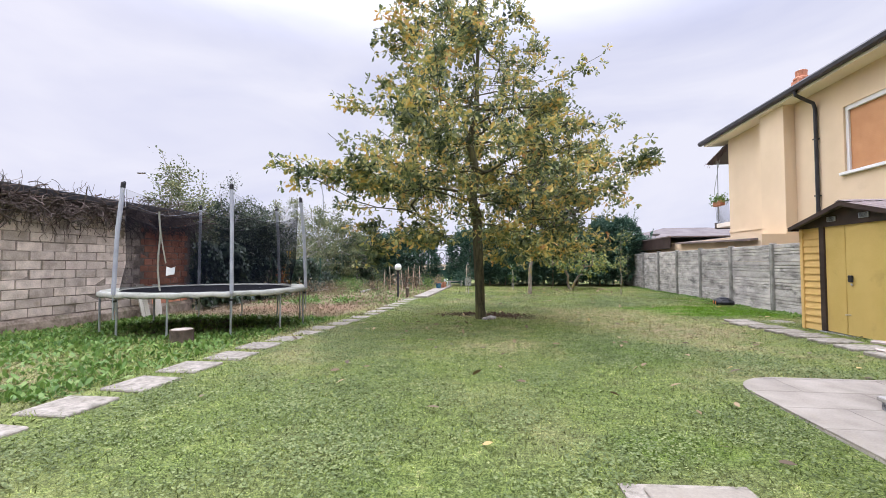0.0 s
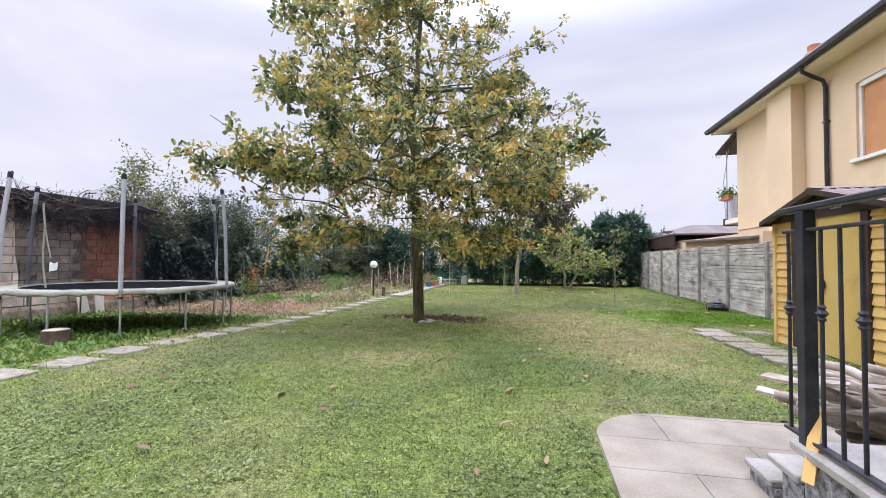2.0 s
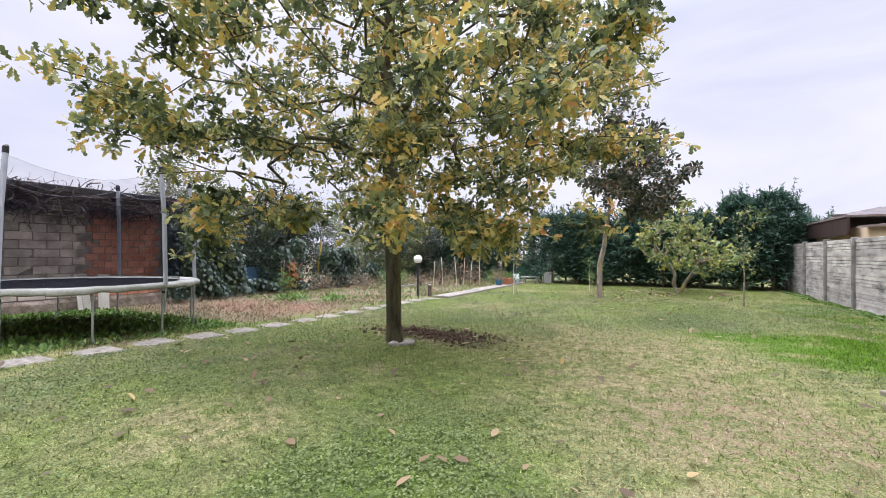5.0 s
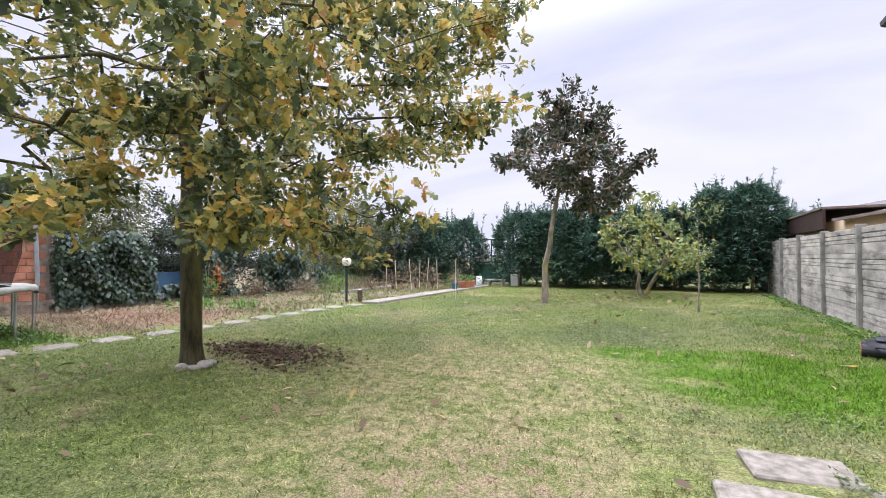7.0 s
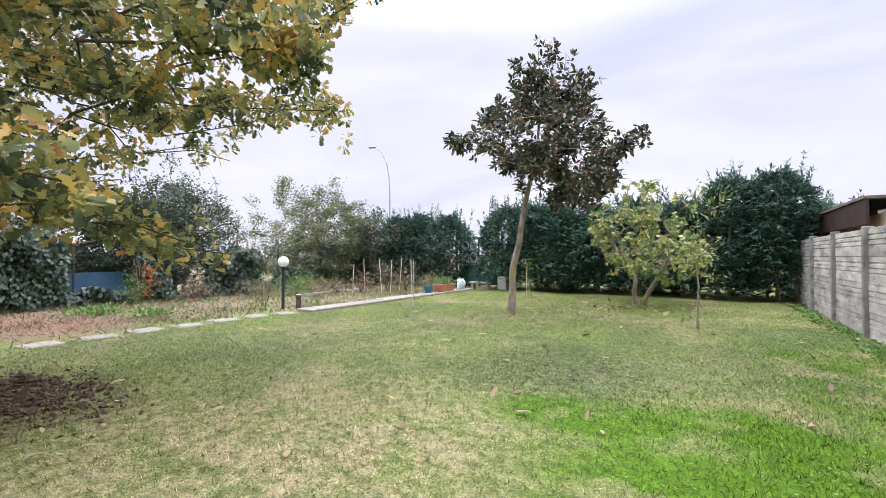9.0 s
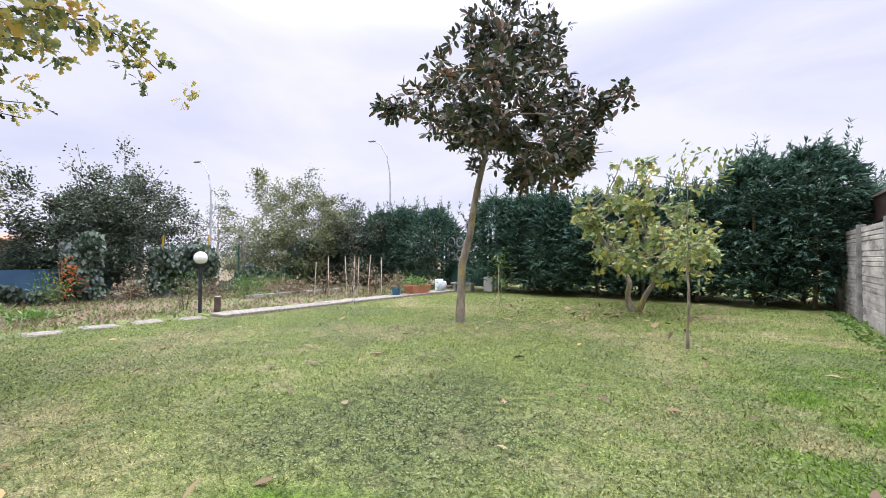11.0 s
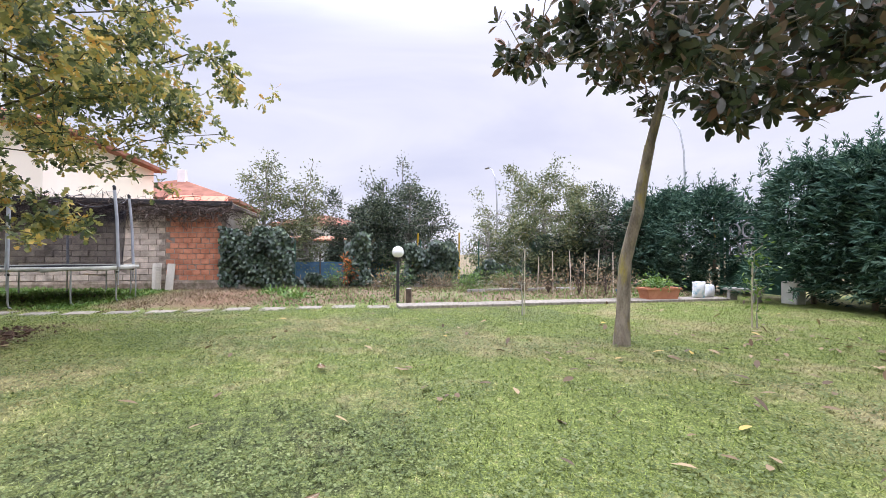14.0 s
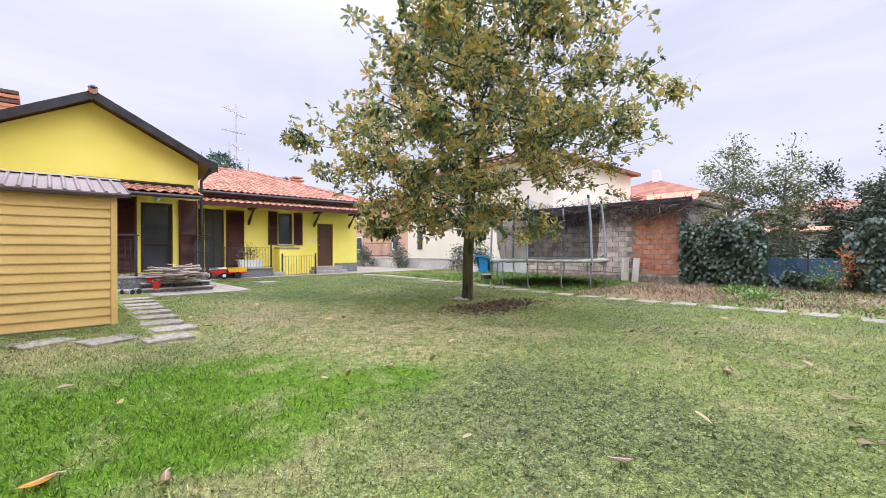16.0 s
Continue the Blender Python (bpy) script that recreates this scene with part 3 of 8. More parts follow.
SHAPES = {
    "oak": [(0, 0), (0.14, 0.24), (0.08, 0.36), (0.27, 0.52), (0.13, 0.62), (0.26, 0.82), (0.0, 1.0), (-0.24, 0.84), (-0.12, 0.60), (-0.28, 0.54), (-0.08, 0.38), (-0.15, 0.22)],
    "small": [(0, 0), (0.33, 0.42), (0.0, 1.0), (-0.33, 0.42)],
    "oval": [(0, 0), (0.17, 0.3), (0.19, 0.6), (0.08, 0.92), (-0.08, 0.92), (-0.19, 0.6), (-0.17, 0.3)],
    "broad": [(0, 0), (0.32, 0.18), (0.36, 0.5), (0.0, 1.0), (-0.36, 0.5), (-0.32, 0.18)],
    "fig": [(0, 0.05), (0.30, -0.02), (0.46, 0.34), (0.26, 0.40), (0.34, 0.80), (0.12, 0.62), (0.0, 1.0), (-0.12, 0.62), (-0.34, 0.80), (-0.26, 0.40), (-0.46, 0.34), (-0.30, -0.02)],
    "needle": [(0, 0), (0.12, 0.5), (0.0, 1.0), (-0.11, 0.45)],
    "blade": [(-0.075, 0), (0.075, 0), (0.0, 1.0)],
    "clover": [(0.0, 0.0), (0.48, 0.4), (0.0, 0.8), (-0.48, 0.4)],
}


def leaf_cloud(rng, centers, out, shape, length, spread=0.6, droop=0.3, curl=0.18, up=None):
    """Leaf polygons at centers; out: the way each leaf points."""
    n = len(centers)
    d = out + rng.normal(0, spread, (n, 3))
    d[:, 2] -= droop
    d /= np.linalg.norm(d, axis=1, keepdims=True) + 1e-9
    nrm = rng.normal(0, 0.75, (n, 3)) + (np.array([0, 0, 1.0]) if up is None else up)
    s = np.cross(d, nrm)
    s /= np.linalg.norm(s, axis=1, keepdims=True) + 1e-9
    f = np.cross(s, d)
    L = length * rng.uniform(0.65, 1.25, n)
    outl = np.array(SHAPES[shape])
    V = np.empty((n, len(outl), 3))
    for k, (w, a) in enumerate(outl):
        bend = -curl * (a * a) + 0.25 * abs(w)
        V[:, k] = centers + L[:, None] * (s * w + d * a + f * bend)
    return V.reshape(-1, 3), len(outl)


def crown(rng, name, nodes, parents, kids, rad, shape, length, per_tip, spread_r, material, parent, thin=0.03, droop=0.3, extra=0, rosette=0):
    """Leaves in tufts at the twigs; rosette: leaves that spring from one bud."""
    tips = [i for i in range(len(nodes)) if rad[i] < thin]
    cs, outs = [], []
    for i in tips:
        p, q = nodes[i], nodes[max(parents[i], 0)]
        k = per_tip if kids[i] == 0 else extra
        if k <= 0:
            continue
        k = rng.poisson(k * min(rng.lognormal(-0.3, 0.95), 3.2))
        if not k:
            continue
        d = p - q
        d = d / (np.linalg.norm(d) + 1e-9)
        if rosette:
            m = max(1, k // rosette)
            bud = q + (p - q) * rng.uniform(-0.3, 1.0, (m, 1)) + rng.normal(0, spread_r, (m, 3)) * np.array([1, 1, 0.7])
            c = np.repeat(bud, rosette, axis=0)
            o = rng.normal(0, 1, c.shape) + np.array([0, 0, 0.25]) + d * 0.5
            o /= np.linalg.norm(o, axis=1, keepdims=True) + 1e-9
            cs.append(c + o * 0.035)
            outs.append(o)
            continue
        f = rng.uniform(-0.2, 1.0, (k, 1))
        c = q + (p - q) * f + rng.normal(0, spread_r, (k, 3)) * np.array([1, 1, 0.75])
        cs.append(c)
        o = (c - q) / (np.linalg.norm(c - q, axis=1, keepdims=True) + 1e-9)
        outs.append(o * 0.8 + d * 0.5)
    V, size = leaf_cloud(rng, np.concatenate(cs), np.concatenate(outs), shape, length, 0.5, droop)
    ob = polys(name, V, size, material, parent)
    ob["kind"] = "stuff"
    return ob


def points_in(rng, n, inside, lo, hi, gap):
    """Up to n points inside a shape, no two closer than gap."""
    got = np.zeros((0, 3))
    for _ in range(60):
        c = rng.uniform(lo, hi, (n * 2, 3))
        c = c[inside(c)]
        for p in c:
            if len(got) >= n:
                return got
            if not len(got) or np.min(np.sum((got - p) ** 2, axis=1)) > gap * gap:
                got = np.vstack([got, p])
    return got


def lumpy(rng, k=6, amp=0.25):
    """A random lumpy factor over directions."""
    ax = rng.normal(0, 1, (k, 3))
    ax /= np.linalg.norm(ax, axis=1, keepdims=True)
    ph, fr = rng.uniform(0, 6.28, k), rng.uniform(2.0, 5.0, k)

    def at(d):
        s = np.zeros(len(d))
        for a, p, q in zip(ax, ph, fr):
            s += np.sin(d @ a * q + p)
        return 1 + amp * s / math.sqrt(k)
    return at


def oak_tree():
    rng = np.random.default_rng(11)
    bx, by = -0.5, 10.62
    b = np.array([bx, by, g(bx, by)])
    t = thing("oak_tree", tuple(b), "large spreading oak with green and yellowing autumn leaves on the lawn", "tree")
    trunk = [np.array(p) for p in [(0.02, 0, -0.05), (0, 0, 0.25), (-0.01, 0, 0.8), (-0.04, 0.01, 1.4), (-0.06, 0.02, 2.0), (-0.05, 0.02, 2.5), (-0.20, 0.06, 3.0), (-0.08, 0.18, 3.6), (-0.26, 0.06, 4.4), (-0.04, -0.08, 5.2), (-0.05, 0.0, 6.2), (0.0, 0.05, 7.0), (0.08, 0.02, 7.8), (0.03, 0.0, 8.6)]]
    lump = lumpy(rng, 12, 0.24)
    c0 = np.array([-0.1, 0.1, 3.9])

    def inside(p):
        d = p - c0
        u = d / (np.linalg.norm(d, axis=1, keepdims=True) + 1e-9)
        h = p[:, 2]
        # widest low down, narrowing to a tall top
        rad = np.interp(h, [1.7, 2.1, 2.7, 3.5, 4.5, 5.6, 6.6, 7.6, 8.6, 9.6], [0.6, 1.5, 2.7, 3.1, 2.9, 2.4, 2.0, 1.5, 0.95, 0.2]) * lump(u)
        r = np.hypot(p[:, 0] + 0.2, (p[:, 1] - 0.2) * 0.86)
        return (r < rad) & (h > 2.35 + 0.40 * np.clip((p[:, 1] - p[:, 0]) / 2.5, -1, 1))
    targets = points_in(rng, 470, inside, (-5.6, -5.6, 1.3), (5.6, 5.6, 9.6), 0.38)
    # long outlying limbs
    limbs = []
    for ex, ey, ez in ((-5.2, 0.3, 4.1), (-3.5, 3.6, 4.9), (0.8, 4.7, 3.8), (3.2, 2.2, 3.2), (2.5, 2.7, 4.4), (1.6, 3.4, 5.0), (-3.4, 1.2, 4.9), (-3.2, -1.0, 5.3), (2.4, 0.6, 5.0), (2.7, -0.6, 3.2), (-2.4, 2.6, 6.0), (-3.9, -2.6, 3.4), (2.6, -0.9, 2.1), (-2.8, -1.6, 2.1), (1.7, 1.6, 1.5), (1.2, 2.3, 1.45), (0.3, 2.2, 1.55), (1.5, 0.5, 1.75), (-1.0, -3.8, 4.0), (-2.4, 3.0, 2.4), (2.3, -0.9, 1.45), (1.9, 0.2, 1.5), (2.9, 0.5, 1.8), (1.2, -1.9, 1.7), (-2.3, -1.8, 1.6), (-1.2, -2.4, 1.9)):
        for f in np.linspace(0.5, 1.0, 9):
            limbs.append(np.array((ex * f, ey * f, 2.6 + (ez - 2.6) * f)) + rng.normal(0, 0.13, 3))
    # thin shoots that stand out past the crown
    far = targets[np.argsort(-np.hypot(targets[:, 0], targets[:, 1]) - 0.35 * np.maximum(targets[:, 2] - 5, 0))[:170]]
    for p in far[::2]:
        u = np.array([p[0], p[1], 0.35 * (p[2] - 3.2)])
        u = u / np.linalg.norm(u) + rng.normal(0, 0.3, 3) + np.array([0, 0, 0.25])
        for f in (0.35, 0.75):
            limbs.append(p + u * f * rng.uniform(0.8, 1.1))
    targets = np.concatenate([targets, np.array(limbs)])
    nodes, parents = grow(rng, trunk, list(targets), 5)
    limb, rad, kids = limb_mesh("trunk", nodes, parents, 0.006, 1.9, 0.122, M_BARK, t)
    crown(rng, "crown", nodes, parents, kids, rad, "oak", 0.122, 128, 0.16, M_OAKLEAF, t, thin=0.022, droop=0.1, extra=24, rosette=9)


def magnolia_tree():
    rng = np.random.default_rng(5)
    bx, by = 1.34, 20.3
    t = thing("magnolia_tree", (bx, by, g(bx, by)), "slim magnolia with leaning grey trunk and glossy dark leaves", "tree")
    trunk = [np.array(p) for p in [(0, 0, -0.05), (0.01, 0.02, 0.4), (0.02, 0.03, 0.8), (0.02, 0.05, 1.15), (0.08, 0.09, 1.45), (0.15, 0.15, 1.8), (0.18, 0.20, 2.2), (0.24, 0.27, 2.7), (0.32, 0.36, 3.2), (0.48, 0.5, 4.0), (0.55, 0.55, 5.0), (0.55, 0.6, 6.0), (0.5, 0.6, 6.9)]]
    lump = lumpy(rng, 7, 0.36)
    c0 = np.array([0.80, 0.70, 4.8])

    def inside(p):
        d = p - c0
        u = d / (np.linalg.norm(d, axis=1, keepdims=True) + 1e-9)
        rad = np.interp(p[:, 2], [2.5, 3.2, 4.2, 5.0, 6.0, 6.9, 7.3], [0.9, 1.95, 2.35, 2.1, 1.3, 0.6, 0.1]) * lump(u)
        r = np.hypot(d[:, 0], d[:, 1])
        return (r < rad) & (r > 0.2 * rad) & (p[:, 2] > 3.1 - 0.62 * d[:, 0])
    targets = points_in(rng, 215, inside, (-2.5, -2.5, 2.5), (3.5, 3.5, 7.3), 0.36)
    # long side limbs: one low and wide, one thin one on the other side
    limbs = []
    for ex, ey, ez, z0 in ((2.5, 1.7, 3.6, 2.5), (2.9, 1.2, 4.4, 2.9), (-1.2, -0.5, 4.5, 3.6), (-0.9, -1.3, 4.3, 3.6)):
        for f in np.linspace(0.3, 1.0, 6):
            limbs.append(np.array((0.33 + (ex - 0.33) * f, 0.38 + (ey - 0.38) * f, z0 + (ez - z0) * f)) + rng.normal(0, 0.07, 3))
    targets = np.concatenate([targets, np.array(limbs)])
    nodes, parents = grow(rng, trunk, list(targets))
    limb, rad, kids = limb_mesh("trunk", nodes, parents, 0.007, 2.0, 0.095, M_GREYBARK, t, taper=8.5)
    crown(rng, "crown", nodes, parents, kids, rad, "oval", 0.18, 88, 0.15, M_MAGLEAF, t, thin=0.03, droop=-0.1, extra=9, rosette=8)


def fig_tree():
    rng = np.random.default_rng(8)
    bx, by = 3.76, 24.3
    t = thing("fig_tree", (bx, by, g(bx, by)), "spreading fig tree with forked pale stems and large yellowing leaves", "tree")
    lump = lumpy(rng, 6, 0.25)

    def inside(p):
        d = p - np.array([0.1, 0, 1.9])
        u = d / (np.linalg.norm(d, axis=1, keepdims=True) + 1e-9)
        rad = np.interp(p[:, 2], [0.9, 1.4, 2.0, 2.9, 3.7], [1.35, 1.75, 1.75, 1.45, 0.5]) * lump(u)
        r = np.hypot(d[:, 0], d[:, 1])
        return (r < rad) & (r > 0.35 * rad)
    allt = points_in(rng, 120, inside, (-3, -3, 0.9), (3, 3, 3.8), 0.32)
    stems = [([(0, 0, -0.05), (-0.10, 0, 0.35), (-0.06, 0.05, 0.7), (-0.25, 0.1, 1.1), (-0.5, 0.1, 1.6)], allt[:, 0] < 0.0), ([(0.12, 0.05, -0.05), (0.3, 0.05, 0.4), (0.55, 0.0, 0.8), (0.75, -0.05, 1.2), (0.9, 0.0, 1.7)], allt[:, 0] >= 0.0)]
    for trunk, sel in stems:
        nodes, parents = grow(rng, [np.array(p) for p in trunk], list(allt[sel]))
        limb, rad, kids = limb_mesh("trunk", nodes, parents, 0.008, 2.0, 0.062, M_GREYBARK, t)
        crown(rng, "crown", nodes, parents, kids, rad, "fig", 0.15, 46, 0.17, M_FIGLEAF, t, thin=0.03, droop=0.45, extra=6, rosette=5)


def hedge_tree(name, x, y, height, width, seed, label, clear=0.5, leaves=26, spires=6, material=None, n=260):
    """An upright many-stemmed tree with feathery tops."""
    rng = np.random.default_rng(seed)
    height = height * 1.07
    t = thing(name, (x, y, g(x, y)), label, "tree")
    lump = lumpy(rng, 8, 0.25)
    tops = [(rng.normal(0, width * 0.22), rng.normal(0, width * 0.22), rng.uniform(0.8, 1.0) * height, rng.uniform(0.25, 0.5)) for _ in range(spires)]

    def inside(p):
        d = p - np.array([0, 0, height * 0.45])
        u = d / (np.linalg.norm(d, axis=1, keepdims=True) + 1e-9)
        h = p[:, 2] / height
        body = np.hypot(p[:, 0], p[:, 1]) < width * 0.5 * np.interp(h, [0.05, 0.2, 0.45, 0.65, 0.8], [0.7, 1.0, 0.95, 0.7, 0.0]) * lump(u)
        for a, b, c, r in tops:
            body |= (np.hypot(p[:, 0] - a, p[:, 1] - b) < r * np.interp(p[:, 2] / c, [0.5, 0.8, 1.0], [1.2, 0.6, 0.1])) & (p[:, 2] < c) & (p[:, 2] > c * 0.5)
        return body & (p[:, 2] > clear)
    targets = points_in(rng, n, inside, (-width * 0.7, -width * 0.7, clear), (width * 0.7, width * 0.7, height), 0.28)
    trunk = [np.array((rng.normal(0, 0.04), rng.normal(0, 0.04), z)) for z in np.linspace(-0.05, height * 0.75, 9)]
    nodes, parents = grow(rng, trunk, list(targets))
    limb, rad, kids = limb_mesh("trunk", nodes, parents, 0.006, 2.2, 0.09, M_PALEBARK, t)
    crown(rng, "crown", nodes, parents, kids, rad, "small", 0.10, leaves * 5.5, 0.16, material or M_POPLAR, t, thin=0.03, droop=0.2, extra=8)


def conifer(name, x, y, height, width, seed, label, clear=0.0, m=6000, trunk_r=0.06):
    """A clipped cypress: dense drooping sprays with feathery leaders."""
    rng = np.random.default_rng(seed)
    t = thing(name, (x, y, g(x, y)), label, "conifer", "conifers of the back hedge")
    part("trunk", a_tube([(0, 0, -0.05), (0.03, 0, height * 0.4), (0, 0, height * 0.9)], [trunk_r, trunk_r * 0.8, 0.02], 7), M_GREYBARK, t)
    lump = lumpy(rng, 14, 0.34)
    # flat fans of fine needles, each fan springing from one twig
    th, h = rng.uniform(0, math.tau, m), clear + (height - clear) * rng.uniform(0, 1, m) ** 0.85
    f = h / height
    u = np.stack([np.cos(th), np.sin(th), f * 2 - 1], axis=1)
    prof = np.interp(f, [0, 0.1, 0.35, 0.7, 0.9, 1.0], [0.75, 0.95, 1.0, 0.85, 0.5, 0.08])
    r = width * 0.5 * prof * lump(u) * rng.uniform(0.5, 1.0, m) ** 0.5
    c = np.stack([r * np.cos(th), r * np.sin(th), h + rng.normal(0, 0.08, m)], axis=1)
    out = np.stack([np.cos(th), np.sin(th), np.full(m, 0.45)], axis=1) + rng.normal(0, 0.4, (m, 3))
    out /= np.linalg.norm(out, axis=1, keepdims=True)
    side = np.cross(out, rng.normal(0, 0.5, (m, 3)) + np.array([0, 0, 1.0]))
    side /= np.linalg.norm(side, axis=1, keepdims=True)
    cs, ds = [], []
    for k, a in enumerate(np.linspace(-0.95, 0.95, 9)):
        spine = 0.20 * (1 - abs(a)) + 0.02
        cs.append(c + out * spine)
        ds.append(out * math.cos(a) + side * math.sin(a))
    cs, ds = np.concatenate(cs), np.concatenate(ds)
    V, size = leaf_cloud(rng, cs, ds, "needle", 0.17, 0.10, 0.12, 0.25, up=np.tile(np.cross(side, out), (9, 1)))
    lead = []
    for _ in range(46):
        a, q = rng.uniform(0, math.tau), rng.uniform(0, width * 0.42)
        p0 = np.array([q * math.cos(a), q * math.sin(a), height * rng.uniform(0.72, 0.95)])
        k = 34
        s = rng.uniform(0, 1, (k, 1))
        cc = p0 + s * np.array([math.cos(a) * 0.12 + rng.normal(0, 0.08), math.sin(a) * 0.12 + rng.normal(0, 0.08), rng.uniform(0.35, 0.95)])
        V2, _ = leaf_cloud(rng, cc, rng.normal(0, 0.5, (k, 3)) + np.array([0, 0, 1.0]), "needle", 0.15, 0.35, 0.0)
        lead.append(V2)
    ob = polys("foliage", np.concatenate([V] + lead), size, M_CONIFER, t)
    ob["kind"] = "stuff"


oak_tree()
magnolia_tree()
fig_tree()
hedge_tree("hedge_tree", -11.4, 13.4, 5.7, 2.0, 21, "tall feathery tree behind the ivy wall with sparse top", 0.6, 12, 7, M_HAZEL, n=170)
hedge_tree("hedge_tree", -11.8, 14.9, 5.0, 1.9, 27, "narrow upright tree with a sparse pointed top", 0.5, 14, 4, M_HAZEL, n=150)
hedge_tree("hedge_tree", -12.0, 17.4, 4.2, 3.0, 22, "bushy ivy-clad tree behind the wire fence", 0.4, 26, 5, n=300)
hedge_tree("hedge_tree", -11.9, 19.2, 5.3, 3.8, 23, "bushy ivy-clad tree with feathery spires", 0.4, 26, 10, n=420)
hedge_tree("hedge_tree", -11.2, 25.2, 6.0, 4.6, 24, "broad green hedgerow tree with upright shoots", 0.4, 26, 10, M_HAZEL, n=480)
hedge_tree("hedge_tree", -10.6, 22.4, 3.2, 2.4, 25, "small straggly garden tree with thin leaves", 0.8, 9, 3, M_HAZEL, n=90)
hedge_tree("hedge_tree", -9.3, 27.0, 4.2, 3.0, 26, "green hedgerow tree beside the conifers", 0.3, 24, 5, n=280)
for i, (x, y, h, w) in enumerate([(-2.0, 28.1, 3.5, 3.1), (-0.7, 28.1, 3.5, 2.3), (0.3, 28.0, 3.4, 2.2), (1.8, 28.2, 3.3, 2.2), (3.3, 28.1, 3.4, 2.2), (4.8, 28.1, 3.3, 2.2), (6.2, 28.0, 4.0, 2.3), (7.5, 27.9, 4.1, 2.4)]):
    conifer("conifer", x, y, h, w, 40 + i, "dark green cypress in a dense clipped hedge, bare stem below", 0.32, 2300)
for i, (x, y, h, w) in enumerate([(-5.3, 28.4, 3.3, 2.6), (-6.9, 28.2, 3.4, 2.1), (-8.2, 28.0, 3.3, 2.1)]):
    conifer("conifer", x, y, h, w, 60 + i, "blue-green cypress beside the gate", 0.0, 2000)


# ---- boundary walls ----
def concrete_fence():
    w = thing("wall_east", (0, 0, 0), "grey weathered precast concrete panel fence with slotted posts", "wall", kind="structure")
    prof = [(0.0, 0.0), (0.0, 0.175), (0.022, 0.19), (0.0, 0.205), (0.0, 0.265), (0.022, 0.28), (0.0, 0.295), (0.0, 0.355), (0.024, 0.372), (0.0, 0.389), (0.0, 0.485), (0.03, 0.495), (0.06, 0.495), (0.06, 0.0)]
    bm = prism(bmesh.new(), prof, "y", 0.0, 2.18)
    first = None
    rng = random.Random(3)
    for k in range(-2, 10):
        y0 = 25.35 - 2.3 * k
        for j in range(4):
            if first is None:
                first = part("panel", bm, M_CONC, w)
                ob = first
            else:
                ob = new("panel", first.data)
                ob.parent = w
            ob.location = (8.0 + rng.uniform(-0.006, 0.006), y0 - 2.24, -0.14 + 0.5 * j)
        bm2 = a_box((-0.07, -0.06, -0.3), (0.09, 0.06, 1.90), 0.012)
        if k == -2:
            post = part("post", bm2, M_POST, w)
            o2 = post
        else:
            bm2.free()
            o2 = new("post", post.data)
            o2.parent = w
        o2.location = (8.0, y0, rng.uniform(-0.02, 0.02))


def blocks_wall():
    """Garage wall on the west side: cement blocks, a column of odd bricks, orange hollow bricks."""
    w = thing("wall_west", (-9.8, 0, 0), "old garage wall of grey cement blocks and orange hollow bricks", "wall", kind="structure")
    part("core", a_box((-0.3, 5.7, -0.25), (0.0, 12.4, 2.75)), M_OLDMORTAR, w)
    part("footing", prism(bmesh.new(), [(-0.1, -0.3), (0.12, -0.3), (0.10, 0.12), (0.05, 0.2), (-0.1, 0.2)], "y", 5.7, 12.4), M_FOOTING, w)
    rng = random.Random(9)
    made = {}

    def piece(name, size, material, y, z):
        key = (name, size)
        if key not in made:
            bm = a_box((-0.04, 0.008, 0.008), (0.0, size[0] - 0.008, size[1] - 0.008), 0.006)
            made[key] = part(name, bm, material, w)
            ob = made[key]
        else:
            ob = new(name, made[key].data)
            ob.parent = w
        ob.matrix_basis = pose(0.012 + rng.uniform(-0.010, 0.012), y + rng.uniform(-0.006, 0.006), z + rng.uniform(-0.005, 0.005), rng.uniform(-1.0, 1.0), rng.uniform(-1.2, 1.2), rng.uniform(-1.0, 1.0))
    for c in range(12):
        y = 5.72 - (0.25 if c % 2 else 0.0)
        while y < 9.95:
            if y >= 5.7:
                piece("block", (0.49, 0.2), M_BLOCK, y, 0.22 + c * 0.2)
            y += 0.5
        piece("block", (0.33 if c % 2 else 0.26, 0.2), M_BLOCK, y, 0.22 + c * 0.2)
    for c in range(13):
        y = 10.5 + (0.0 if c % 2 else 0.13)
        while y < 12.05:
            piece("brick", (0.27, 0.18), M_BRICK, y, 0.2 + c * 0.185)
            y += 0.275
    # dark bituminous roof edge and slab above
    part("roof_slab", a_box((-5.0, 5.5, 2.78), (0.16, 12.6, 2.9), 0.01), M_DARKTILE, w)
    part("roof_edge", a_box((0.16, 5.4, 2.8), (0.21, 12.65, 2.96), 0.01), M_GUTTER, w)
    # far side of the garage
    part("back", a_box((-5.0, 5.7, -0.2), (-4.8, 12.4, 2.75)), M_MORTAR, w)
    part("end_north", a_box((-4.8, 12.2, -0.2), (-0.3, 12.4, 2.75)), M_MORTAR, w)
    part("end_south", a_box((-4.8, 5.7, -0.2), (-0.3, 5.9, 2.75)), M_MORTAR, w)


